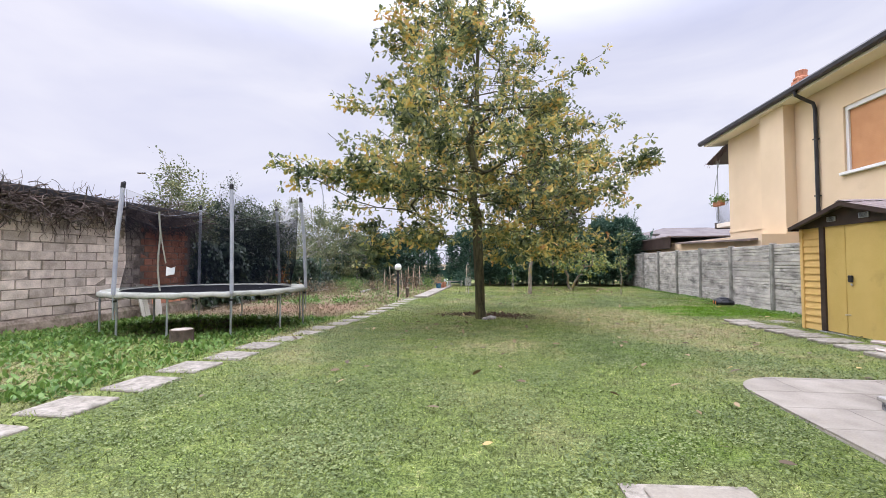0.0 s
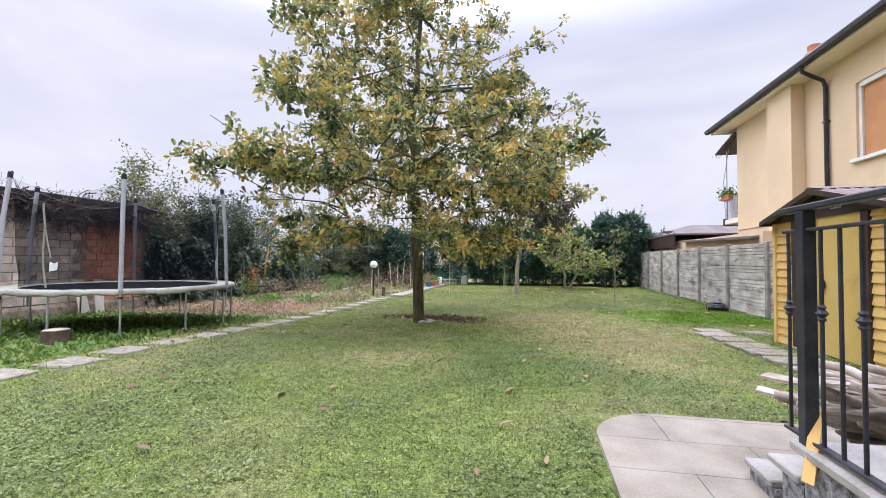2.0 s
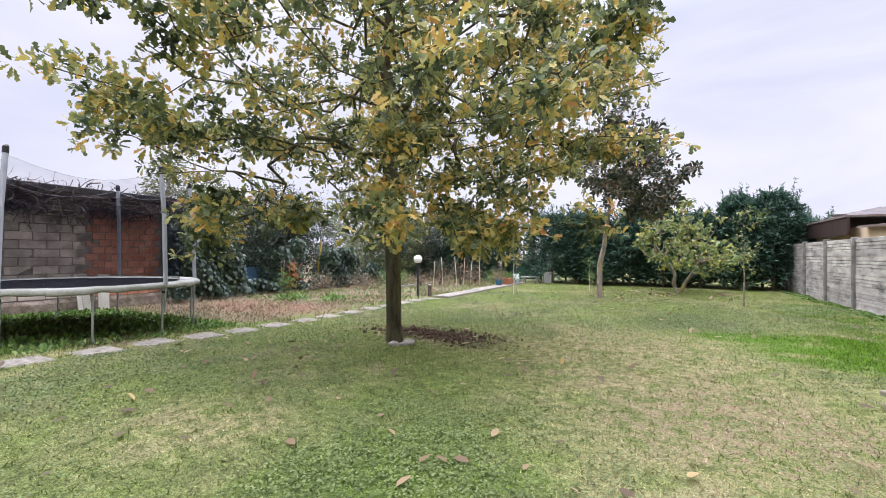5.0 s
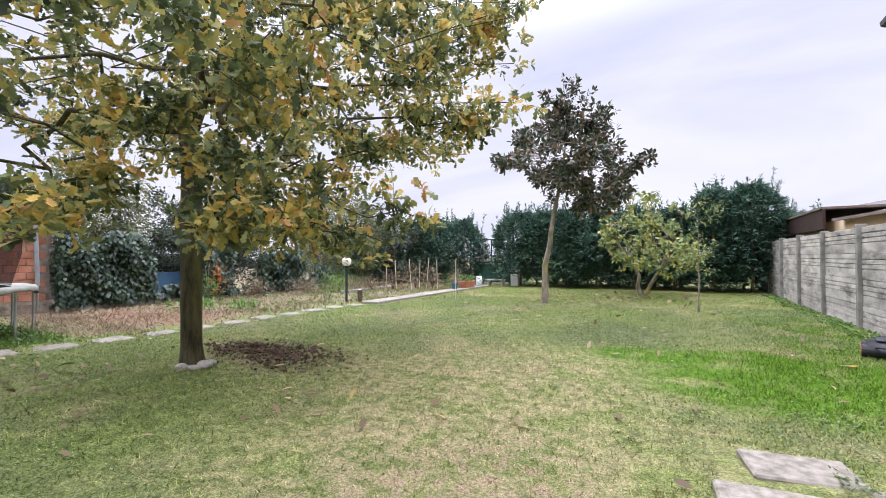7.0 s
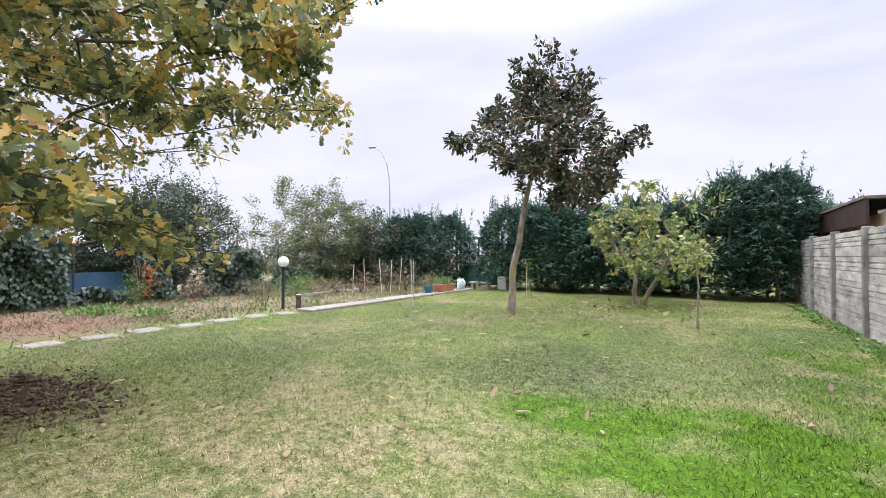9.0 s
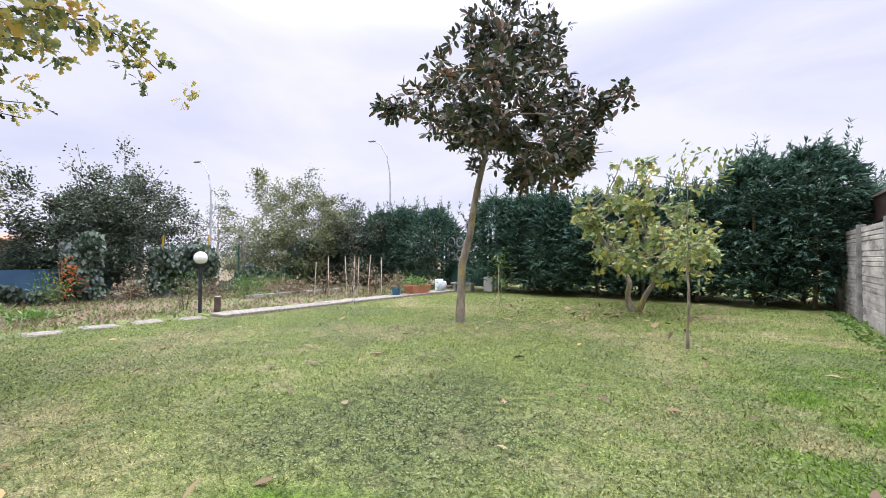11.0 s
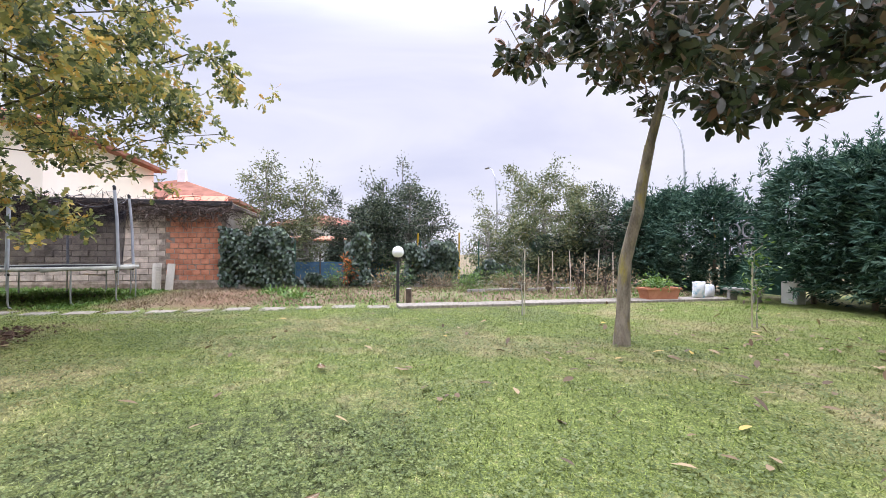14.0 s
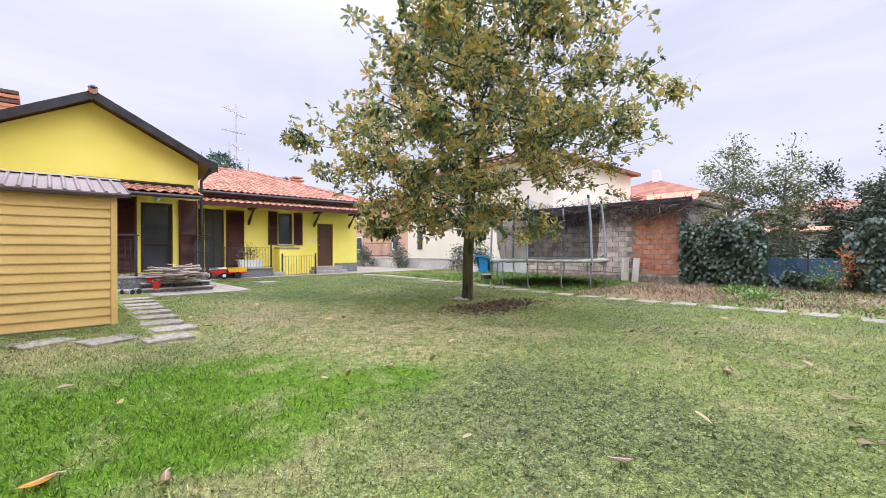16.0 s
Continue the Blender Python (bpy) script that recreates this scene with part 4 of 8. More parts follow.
def dead_vine():
    rng = np.random.default_rng(4)
    t = thing("dead_vine", (-9.8, 0, 2.75), "tangled bare brown vine along the top of the garage wall", "vine")
    verts, faces = [], []
    for _ in range(1500):
        y, z = rng.uniform(5.5, 12.6), rng.triangular(-0.48, -0.05, 0.18)
        p = np.array([rng.uniform(0.02, 0.28), y, z])
        d = np.array([rng.normal(0, 0.3), rng.normal(0, 1), rng.normal(0, 0.35)])
        d /= np.linalg.norm(d)
        r = rng.choice([0.004, 0.006, 0.010, 0.016], p=[0.4, 0.35, 0.18, 0.07])
        ring = None
        for s in range(6):
            q = np.cross(d, (0, 0, 1.0))
            q /= np.linalg.norm(q) + 1e-6
            u = np.cross(d, q)
            o = len(verts)
            for a in range(4):
                verts.append(p + (q * math.cos(a * 1.57) + u * math.sin(a * 1.57)) * r)
            if ring is not None:
                faces += [(ring + a, ring + (a + 1) % 4, o + (a + 1) % 4, o + a) for a in range(4)]
            ring = o
            d = d + rng.normal(0, 0.35, 3) + np.array([0, 0, -0.06])
            d /= np.linalg.norm(d)
            p = p + d * rng.uniform(0.06, 0.14)
            p[0] = max(p[0], 0.03)
    for _ in range(26):
        y = rng.uniform(5.6, 12.4)
        p = np.array([0.06, y, -0.3])
        ring = None
        for s in range(8):
            o = len(verts)
            for a in range(4):
                verts.append(p + np.array([math.cos(a * 1.57), math.sin(a * 1.57), 0]) * 0.006)
            if ring is not None:
                faces += [(ring + a, ring + (a + 1) % 4, o + (a + 1) % 4, o + a) for a in range(4)]
            ring = o
            p = p + np.array([rng.normal(0, 0.01), rng.normal(0, 0.06), -rng.uniform(0.04, 0.11)])
    ob = raw("stem_tangle", verts, faces, M_VINE, t)
    ob["kind"] = "stuff"


def low_wall():
    w = thing("wall_southwest", (-9.8, 0, 0), "low pale concrete boundary wall with dark railing", "wall", kind="structure")
    part("base", a_box((-0.25, -14.0, -0.3), (0.0, 5.7, 0.62), 0.01), M_LOWWALL, w)
    part("coping", a_box((-0.3, -14.0, 0.62), (0.04, 5.69, 0.68), 0.012), M_LOWWALL, w)
    post = None
    for k in range(70):
        y = -13.5 + k * 0.13
        if post is None:
            post = part("bar", a_tube([(-0.12, 0, 0.68), (-0.12, 0, 1.7)], 0.009, 5), M_IRON, w)
            o = post
        else:
            o = new("bar", post.data)
            o.parent = w
        o.location = (0, y, 0)
    for z in (0.78, 1.6):
        part("rail", a_box((-0.14, -13.6, z), (-0.10, -4.35, z + 0.03)), M_IRON, w)


def ivy_fence():
    """Kerb with green posts and wires, grown over with ivy."""
    w = thing("fence_west", (-9.5, 0, 0), "green wire fence on a concrete kerb, overgrown with ivy", "fence", kind="structure")
    part("kerb", a_box((-0.12, 12.42, -0.35), (0.10, 28.4, 0.10), 0.015), M_LOWWALL, w)
    post = None
    for y in (14.75, 17.0, 19.3, 21.6, 23.9, 26.2, 28.2):
        if post is None:
            post = part("post", a_box((-0.025, -0.025, 0.1), (0.025, 0.025, 1.65), 0.004), M_GREENMETAL, w)
            o = post
        else:
            o = new("post", post.data)
            o.parent = w
        o.location = (0, y, 0)
    bm = bmesh.new()
    for k in range(15):
        tube(bm, [(0, 12.42, 0.15 + k * 0.1), (0, 28.3, 0.15 + k * 0.1)], 0.0018, 3)
    for k in range(150):
        tube(bm, [(0, 12.5 + k * 0.105, 0.12), (0, 12.5 + k * 0.105, 1.6)], 0.0015, 3)
    part("wire_mesh", bm, M_GREENMETAL, w)
    rng = np.random.default_rng(14)

    def ivy(label, n, y0, y1, z0, z1, depth, name="ivy"):
        t = thing(name, (-9.45, (y0 + y1) / 2, 0.05), label, "ivy")
        c = np.stack([rng.uniform(-depth, depth, n), rng.uniform(y0, y1, n) - (y0 + y1) / 2, z0 + (z1 - z0) * rng.uniform(0, 1, n) ** 0.9], axis=1)
        wav = 0.16 * np.sin(c[:, 1] * 4.1) + 0.1 * np.sin(c[:, 1] * 9.0 + 1)
        keep = c[:, 2] < z1 - 0.12 + wav
        c = c[keep]
        c[:, 0] += 0.10 * np.sin(c[:, 1] * 5 + c[:, 2] * 4)
        out = np.tile(np.array([0.55, 0, -0.7]), (len(c), 1))
        V, size = leaf_cloud(rng, c, out, "broad", 0.13, 0.35, 0.1, 0.2, up=np.array([1.2, 0, 0.6]))
        st = bmesh.new()
        for _ in range(14):
            yy = rng.uniform(y0, y1) - (y0 + y1) / 2
            tube(st, [(0, yy, -0.1), (rng.normal(0, 0.05), yy + rng.normal(0, 0.1), z1 * 0.5), (0, yy + rng.normal(0, 0.2), z1 * 0.85)], [0.02, 0.014, 0.008], 5)
        so = part("stem_tangle", st, M_GREYBARK, t)
        so["kind"] = "stuff"
        ob = polys("leaves", V, size, M_IVY, t)
        ob["kind"] = "stuff"
    ivy("dense dark ivy covering the end of the garage and the fence", 7500, 12.35, 14.7, 0.0, 2.05, 0.28)
    ivy("low dark ivy along the foot of the wire fence", 5200, 14.7, 21.5, 0.0, 0.42, 0.22)
    ivy("ivy pillar climbing a fence post", 2200, 16.5, 17.4, 0.0, 1.9, 0.24)
    ivy("ivy clump climbing the wire fence", 4200, 18.7, 20.7, 0.0, 1.6, 0.26)
    ivy("thin ivy creeping along the wire fence", 4500, 21.5, 28.0, 0.0, 0.9, 0.24)
    ivy("ivy mass below the hedgerow tree", 5200, 23.8, 27.4, 0.0, 1.9, 0.30)


concrete_fence()
blocks_wall()
dead_vine()
low_wall()
ivy_fence()


# ---- buildings ----
def tiles(name, origin, along, up, nu, nv, width, length, material, parent, keep=None, lift=0.045):
    """Rows of arched clay tiles on a roof plane."""
    o, a, u = Vector(origin), Vector(along).normalized(), Vector(up).normalized()
    nrm = a.cross(u)
    if nrm.z < 0:
        nrm = -nrm
    verts, faces = [], []
    rng = random.Random(1)
    for j in range(nv):
        for i in range(nu):
            p = o + a * (i * width) + u * (j * length * 0.86)
            if keep and not keep(p + a * width * 0.5 + u * length * 0.4):
                continue
            k = len(verts)
            dl = rng.uniform(-0.012, 0.012)
            for s, hh in ((0.0 + dl, 0.022), (length, 0.0)):
                for q in range(6):
                    f = q / 5
                    arch = lift * (math.sin(f * math.pi * 1.35 + 0.1) if f < 0.74 else -0.25 * math.sin((f - 0.74) / 0.26 * math.pi))
                    verts.append(p + a * (f * width * 1.04) + u * s + nrm * (hh + arch))
            faces += [(k + q, k + q + 1, k + 7 + q, k + 6 + q) for q in range(5)]
            kk = len(verts)
            for q in range(6):
                verts.append(verts[k + q] - nrm * 0.018)
            faces += [(k + q + 1, k + q, kk + q, kk + q + 1) for q in range(5)]
    ob = raw(name, verts, faces, material, parent, smooth=False)
    ob["kind"] = "stuff"
    return ob


def slab(corners, thick):
    """A sloped plate from four corners, thickened downwards."""
    bm = bmesh.new()
    t = [bm.verts.new(c) for c in corners]
    b = [bm.verts.new((c[0], c[1], c[2] - thick)) for c in corners]
    bm.faces.new(t)
    bm.faces.new(b[::-1])
    for i in range(4):
        j = (i + 1) % 4
        bm.faces.new((t[i], b[i], b[j], t[j]))
    bmesh.ops.recalc_face_normals(bm, faces=bm.faces)
    return bm


def shutter(parent, x, y, z0, z1, w, name="shutter", louvred=True):
    """Louvred leaf standing flat against a wall that faces +y."""
    s = part(name, a_box((x, y, z0), (x + w, y + 0.035, z1), 0.004), M_SHUTTER, parent)
    bm = bmesh.new()
    for a, b in ((x, x + 0.06), (x + w - 0.06, x + w)):
        box(bm, (a, y + 0.035, z0), (b, y + 0.055, z1))
    for zz in (z0, (z0 + z1) / 2 - 0.05, z1 - 0.1):
        box(bm, (x + 0.06, y + 0.035, zz), (x + w - 0.06, y + 0.053, zz + 0.1))
    part("stile", bm, M_SHUTTER, s)
    if louvred:
        bm = bmesh.new()
        z = z0 + 0.12
        while z < z1 - 0.12:
            v = [bm.verts.new(p) for p in ((x + 0.06, y + 0.036, z + 0.025), (x + w - 0.06, y + 0.036, z + 0.025), (x + w - 0.06, y + 0.052, z), (x + 0.06, y + 0.052, z))]
            bm.faces.new(v)
            z += 0.034
        part("louvres", bm, M_SHUTTER, s)
    return s


def glazed(parent, x0, x1, y, z0, z1, name="window", mullion=True, frame_m=None):
    """A glazed leaf in a wall facing +y."""
    fm = frame_m or M_BROWN
    t = 0.07
    bm = bmesh.new()
    box(bm, (x0, y - 0.05, z0), (x0 + t, y + 0.02, z1))
    box(bm, (x1 - t, y - 0.05, z0), (x1, y + 0.02, z1))
    box(bm, (x0 + t, y - 0.05, z1 - t), (x1 - t, y + 0.02, z1))
    box(bm, (x0 + t, y - 0.05, z0), (x1 - t, y + 0.02, z0 + t))
    if mullion:
        xm = (x0 + x1) / 2
        box(bm, (xm - 0.04, y - 0.05, z0 + t), (xm + 0.04, y + 0.015, z1 - t))
    w = part(name, bm, fm, parent)
    part("pane", a_box((x0 + t, y - 0.03, z0 + t), (x1 - t, y - 0.022, z1 - t)), M_GLASS, w, "dark reflecting glass pane")
    return w


def wall_with_holes(x0, x1, z0, top, holes, y0, y1):
    """A wall in the x-z plane with rectangular holes; top: height as a function of x or a number."""
    bm = bmesh.new()
    xs = sorted({x0, x1, *[h[0] for h in holes], *[h[1] for h in holes]})
    tops = top if callable(top) else (lambda _: top)
    for a, b in zip(xs, xs[1:]):
        inside = [h for h in holes if h[0] <= a + 1e-6 and h[1] >= b - 1e-6]
        zs = [z0] + sorted(v for h in inside for v in (h[2], h[3]))
        cuts = list(zip(zs[::2], zs[1::2])) if inside else []
        for lo, hi in cuts:
            if hi - lo > 1e-4:
                box(bm, (a, y0, lo), (b, y1, hi))
        lo = zs[-1]
        prism(bm, [(a, lo), (b, lo), (b, tops(b)), (a, tops(a))], "y", y0, y1)
    bmesh.ops.remove_doubles(bm, verts=bm.verts, dist=1e-4)
    bmesh.ops.recalc_face_normals(bm, faces=bm.faces)
    return bm


def yellow_house():
    h = thing("yellow_house", (0, 0, 0), "bright yellow single-storey house with clay-tiled roofs and dark brown shutters", "house")
    # gabled wing
    def roofline(x):
        return 5.46 - 0.53 * abs(x - 5.8)
    holes = [(3.85, 4.68, 0.5, 2.62)]
    # split at the ridge so that the gable comes to a point
    bm = wall_with_holes(3.15, 5.8, 0.0, lambda x: roofline(x) - 0.12, holes, 1.8, 2.1)
    part("gable_wall", bm, M_YELLOW, h)
    part("gable_wall", wall_with_holes(5.8, 8.45, 0.0, lambda x: roofline(x) - 0.12, [], 1.8, 2.1), M_YELLOW, h)
    part("side_wall", a_box((3.15, -7.5, 0.0), (3.45, 1.8, 3.9)), M_YELLOW, h)
    part("side_wall", a_box((8.15, -7.5, 0.0), (8.45, 1.8, 3.9)), M_YELLOW, h)
    part("back_wall", a_box((3.45, -7.5, 0.0), (8.15, -7.2, 4.2)), M_YELLOW, h)
    for s in (-1, 1):
        edge = 5.8 + s * 3.12
        part("roof", slab([(5.8, 2.5, 5.5), (5.8, -7.8, 5.5), (edge, -7.8, 5.5 - 0.53 * 3.12), (edge, 2.5, 5.5 - 0.53 * 3.12)], 0.12), M_DOORWOOD, h)
        up = Vector((-s * 3.12, 0, 0.53 * 3.12))
        tiles("roof_tiles", (edge, 2.5, 5.5 - 0.53 * 3.12 + 0.03), (0, -1, 0), up, 38, 9, 0.27, 0.44, M_TILE, h)
        part("verge", prism(bmesh.new(), [(5.8, 5.56), (edge, 5.56 - 0.53 * 3.12), (edge, 5.56 - 0.53 * 3.12 - 0.24), (5.8, 5.32)], "y", 2.5, 2.56), M_GUTTER, h, "dark metal verge trim")
    part("ridge_cap", a_tube([(5.8, 2.6, 5.55), (5.8, -7.8, 5.55)], 0.11, 8), M_TILE, h)
    part("finial", lathe(bmesh.new(), [(0.09, 0), (0.12, 0.05), (0.08, 0.1), (0.02, 0.13)], 10, (5.8, 2.52, 5.58)), M_GUTTER, h)
    ch = part("chimney", a_box((7.35, 0.2, 4.4), (7.85, 0.7, 5.15)), M_WHITE, h)
    for k in range(4):
        part("chimney_course", a_box((7.28 + 0.02 * (k % 2), 0.13, 5.15 + 0.13 * k), (7.92 - 0.02 * (k % 2), 0.77, 5.15 + 0.13 * k + 0.1), 0.01), M_LOG if k % 2 else M_TERRA, ch)
    # garden door with shutters under a tiled canopy
    glazed(h, 3.87, 4.66, 2.0, 0.52, 2.6, "garden_door", mullion=False)
    part("crossbar", a_box((3.94, 1.955, 1.35), (4.59, 2.02, 1.42)), M_BROWN, h)
    shutter(h, 3.18, 2.1, 0.52, 2.75, 0.52)
    shutter(h, 4.78, 2.1, 0.52, 2.75, 0.5)
    part("canopy_board", slab([(6.2, 2.1, 3.12), (3.32, 2.1, 3.12), (3.32, 3.2, 2.80), (6.2, 3.2, 2.80)], 0.07), M_SHUTTER, h)
    tiles("canopy_tiles", (6.2, 3.2, 2.82), (-1, 0, 0), (0, -1.1, 0.32), 11, 3, 0.265, 0.44, M_TILE, h)
    part("canopy_flashing", a_box((3.3, 2.1, 3.17), (6.25, 2.22, 3.23)), M_GUTTER, h)
    part("gutter", a_tube([(3.34, 3.27, 2.74), (6.22, 3.27, 2.74)], 0.055, 8), M_GUTTER, h)
    part("wall_lamp", lathe(bmesh.new(), [(0.03, 0), (0.07, 0.03), (0.08, 0.1), (0.03, 0.14)], 10, (4.25, 2.16, 2.66)), M_GLOBE, h)
    part("downpipe", a_tube([(2.85, 2.42, 3.82), (2.95, 2.35, 3.6), (3.08, 2.2, 3.4), (3.08, 2.18, 3.1), (3.08, 2.18, 0.1)], 0.045, 8), M_GUTTER, h)
    # long wing
    y = -2.2
    holes = [(1.15, 1.92, 0.42, 2.92), (-1.85, -1.17, 1.45, 2.9), (-3.98, -3.12, 0.36, 2.5)]
    part("front_wall", wall_with_holes(-5.35, 3.15, -0.2, 3.6, holes, y - 0.3, y), M_YELLOW, h)
    part("west_wall", a_box((-5.35, -10.5, -0.2), (-5.05, y - 0.3, 3.6)), M_YELLOW, h)
    part("north_wall", a_box((-5.05, -10.5, -0.2), (3.45, -10.2, 3.6)), M_YELLOW, h)
    part("plinth", a_box((-5.37, y, -0.2), (-4.05, y + 0.03, 0.5)), M_GRANITE, h)
    ez, ey, rz, ry = 3.62, -1.75, 5.35, -6.4
    part("roof", slab([(3.3, ey, ez), (3.3, ry, rz), (-1.4, ry, rz), (-5.95, ey, ez)], 0.1), M_DOORWOOD, h)
    slope = Vector((0, ry - ey, rz - ez))
    tiles("roof_tiles", (3.3, ey, ez + 0.03), (-1, 0, 0), slope, 36, 14, 0.262, 0.42, M_TILE, h,
          keep=lambda p: p.x > -5.95 + (p.y - ey) / (ry - ey) * 4.55)
    part("roof_hip", slab([(-1.4, ry, rz), (-1.4, ry - 0.01, rz), (-5.95, -11.0, ez), (-5.95, ey, ez)], 0.1), M_TILE, h)
    part("roof_back", slab([(3.3, ry, rz), (3.3, -11.0, ez), (-5.95, -11.0, ez), (-1.4, ry, rz)], 0.1), M_TILE, h)
    part("ridge_cap", a_tube([(3.3, ry, rz + 0.04), (-1.4, ry, rz + 0.04), (-5.95, ey, ez + 0.05)], 0.1, 8), M_TILE, h)
    part("gutter", a_tube([(3.0, ey + 0.06, ez - 0.06), (-6.0, ey + 0.06, ez - 0.06)], 0.065, 8), M_GUTTER, h)
    part("fascia", a_box((-5.95, ey - 0.03, ez - 0.2), (3.2, ey, ez - 0.02)), M_SHUTTER, h)
    # canopy in front of it
    part("canopy_board", slab([(3.1, y, 3.38), (-5.2, y, 3.38), (-5.2, -1.2, 3.1), (3.1, -1.2, 3.1)], 0.08), M_SHUTTER, h)
    tiles("canopy_tiles", (3.1, -1.2, 3.13), (-1, 0, 0), (0, -1.0, 0.28), 32, 2, 0.262, 0.44, M_TILE, h)
    part("canopy_fascia", a_box((-5.2, -1.2, 2.98), (3.1, -1.16, 3.12)), M_SHUTTER, h)
    for x in (0.15, -2.95, -4.9):
        bm = bmesh.new()
        box(bm, (x - 0.05, y, 2.95), (x + 0.05, -1.35, 3.04))
        prism(bm, [(y, 2.3), (y, 2.46), (-1.5, 2.96), (-1.62, 2.96)], "x", x - 0.045, x + 0.045)
        part("bracket", bm, M_SHUTTER, h)
    glazed(h, 1.17, 1.90, y - 0.08, 0.44, 2.9, "french_door")
    shutter(h, 0.36, y, 0.44, 2.9, 0.74)
    shutter(h, 1.95, y, 0.44, 2.9, 0.5)
    glazed(h, -1.83, -1.19, y - 0.08, 1.47, 2.88, "window", mullion=False)
    shutter(h, -1.12, y, 1.42, 2.95, 0.42)
    shutter(h, -2.33, y, 1.42, 2.95, 0.42)
    part("sill", a_box((-1.92, y, 1.38), (-1.1, y + 0.08, 1.44), 0.008), M_STEP, h)
    d = part("front_door", a_box((-3.96, y - 0.16, 0.38), (-3.14, y - 0.1, 2.48)), M_DOORWOOD, h, "brown panelled front door")
    for zz in (0.5, 1.2, 1.85):
        part("door_panel", a_box((-3.82, y - 0.1, zz), (-3.28, y - 0.085, zz + 0.52), 0.006), M_DOORWOOD, d)
    part("door_knob", lathe(bmesh.new(), [(0.02, 0), (0.035, 0.02), (0.03, 0.05)], 8, (-3.25, y - 0.09, 1.4)), M_METAL, d)
    part("doorbell", a_box((-2.98, y, 1.55), (-2.88, y + 0.03, 1.72), 0.005), M_WHITE, h)
    part("house_number_plate", a_box((-2.78, y, 1.6), (-2.72, y + 0.015, 1.72)), M_WHITE, h)
    part("meter_niche", a_box((-1.9, y, -0.1), (-1.0, y + 0.55, 1.25), 0.01), M_YELLOW, h)
    part("niche_cap", a_box((-1.95, y, 1.25), (-0.95, y + 0.6, 1.3), 0.008), M_STEP, h)
    ch = part("chimney", a_box((-3.6, -5.4, 4.3), (-3.1, -4.9, 4.95)), M_CREAM, h)
    part("chimney_cap", a_box((-3.68, -5.48, 4.95), (-3.02, -4.82, 5.05), 0.01), M_TERRA, ch)
    part("chimney_cap", a_box((-3.62, -5.42, 5.12), (-3.08, -4.88, 5.2), 0.01), M_TERRA, ch)
    # steps to the front door
    part("door_step", a_box((-4.4, y, -0.1), (-2.7, y + 0.75, 0.18), 0.012), M_STEP, h)
    part("door_step", a_box((-4.3, y, 0.18), (-2.8, y + 0.4, 0.36), 0.012), M_STEP, h)


def antenna():
    t = thing("roof_antenna", (-0.6, -6.3, 5.3), "tall thin aluminium television aerial on the tiled roof", "antenna")
    part("mast", a_tube([(0, 0, -0.05), (0, 0, 3.6)], 0.024, 6), M_METAL, t)
    for z, n, L, tilt in ((3.1, 9, 1.3, 0.5), (2.1, 7, 1.1, -0.2), (1.3, 5, 0.9, 0.9)):
        bm = bmesh.new()
        a = Vector((math.cos(tilt), math.sin(tilt), 0.12))
        s = Vector((-math.sin(tilt), math.cos(tilt), 0))
        tube(bm, [Vector((0, 0, z)) - a * L * 0.4, Vector((0, 0, z)) + a * L * 0.6], 0.016, 5)
        for k in range(n):
            c = Vector((0, 0, z)) + a * L * (k / (n - 1) - 0.4)
            tube(bm, [c - s * 0.28, c + s * 0.28], 0.009, 4)
        part("array", bm, M_METAL, t)


yellow_house()
antenna()


def porch():
    """Raised terrace by the gable door: granite plinth, treads, iron railings."""
    t = thing("terrace", (0, 0, 0), "raised stone terrace with grey granite facing and two stone steps", "terrace")
    part("core", a_box((3.32, 2.1, -0.1), (6.4, 3.70, 0.40)), M_STEP, t)
    rng = random.Random(2)
    made = None
    for z in (0.0, 0.2):
        yy = 2.12
        while yy < 3.7:
            o = part("facing", a_box((3.27, yy, z + 0.02), (3.32, min(yy + 0.39, 3.72), z + 0.213), 0.004), M_GRANITE, t)
            yy += 0.395
        xx = 4.95
        while xx < 6.3:
            part("facing", a_box((xx, 3.70, z + 0.02), (min(xx + 0.39, 6.4), 3.745, z + 0.213), 0.004), M_GRANITE, t)
            xx += 0.395
    part("tread", a_box((3.24, 2.1, 0.42), (6.4, 3.76, 0.47), 0.01), M_STEP, t)
    for k, (y0, y1, z) in enumerate(((3.76, 4.00, 0.30), (4.00, 4.26, 0.16))):
        part("riser", a_box((3.275, y0 - 0.05 if k else 3.71, 0.0), (4.9, y1 - 0.03 - (0.08 if not k else 0.0), z - 0.04)), M_GRANITE, t)
        part("tread", a_box((3.255, y0 - 0.03, z - 0.04), (4.93, y1, z), 0.008), M_STEP, t)
    railing("terrace_railing", [(3.29, 3.86), (3.29, 2.15)], 0.47, 1.62, posts=(0.10,), big=True)
    railing("terrace_railing", [(4.95, 3.66), (6.35, 3.66)], 0.47, 1.58, posts=(0.03,), big=True)
    # second terrace before the long wing
    t2 = thing("terrace", (0, 0, 0), "low stone terrace with granite facing before the french door", "terrace")
    part("core", a_box((-0.45, -2.2, -0.1), (3.1, -1.0, 0.38)), M_GRANITE, t2)
    part("tread", a_box((-0.48, -2.2, 0.38), (3.1, -0.96, 0.43), 0.01), M_STEP, t2)
    part("step", a_box((-1.0, -2.2, -0.1), (-0.48, -1.0, 0.2), 0.01), M_STEP, t2)
    railing("terrace_railing", [(3.0, -1.02), (-0.42, -1.02)], 0.43, 1.4, posts=(0.99,))
    railing("yard_railing", [(-1.05, -1.45), (-2.65, -1.45)], 0.02, 1.02, posts=(0.0, 1.0))


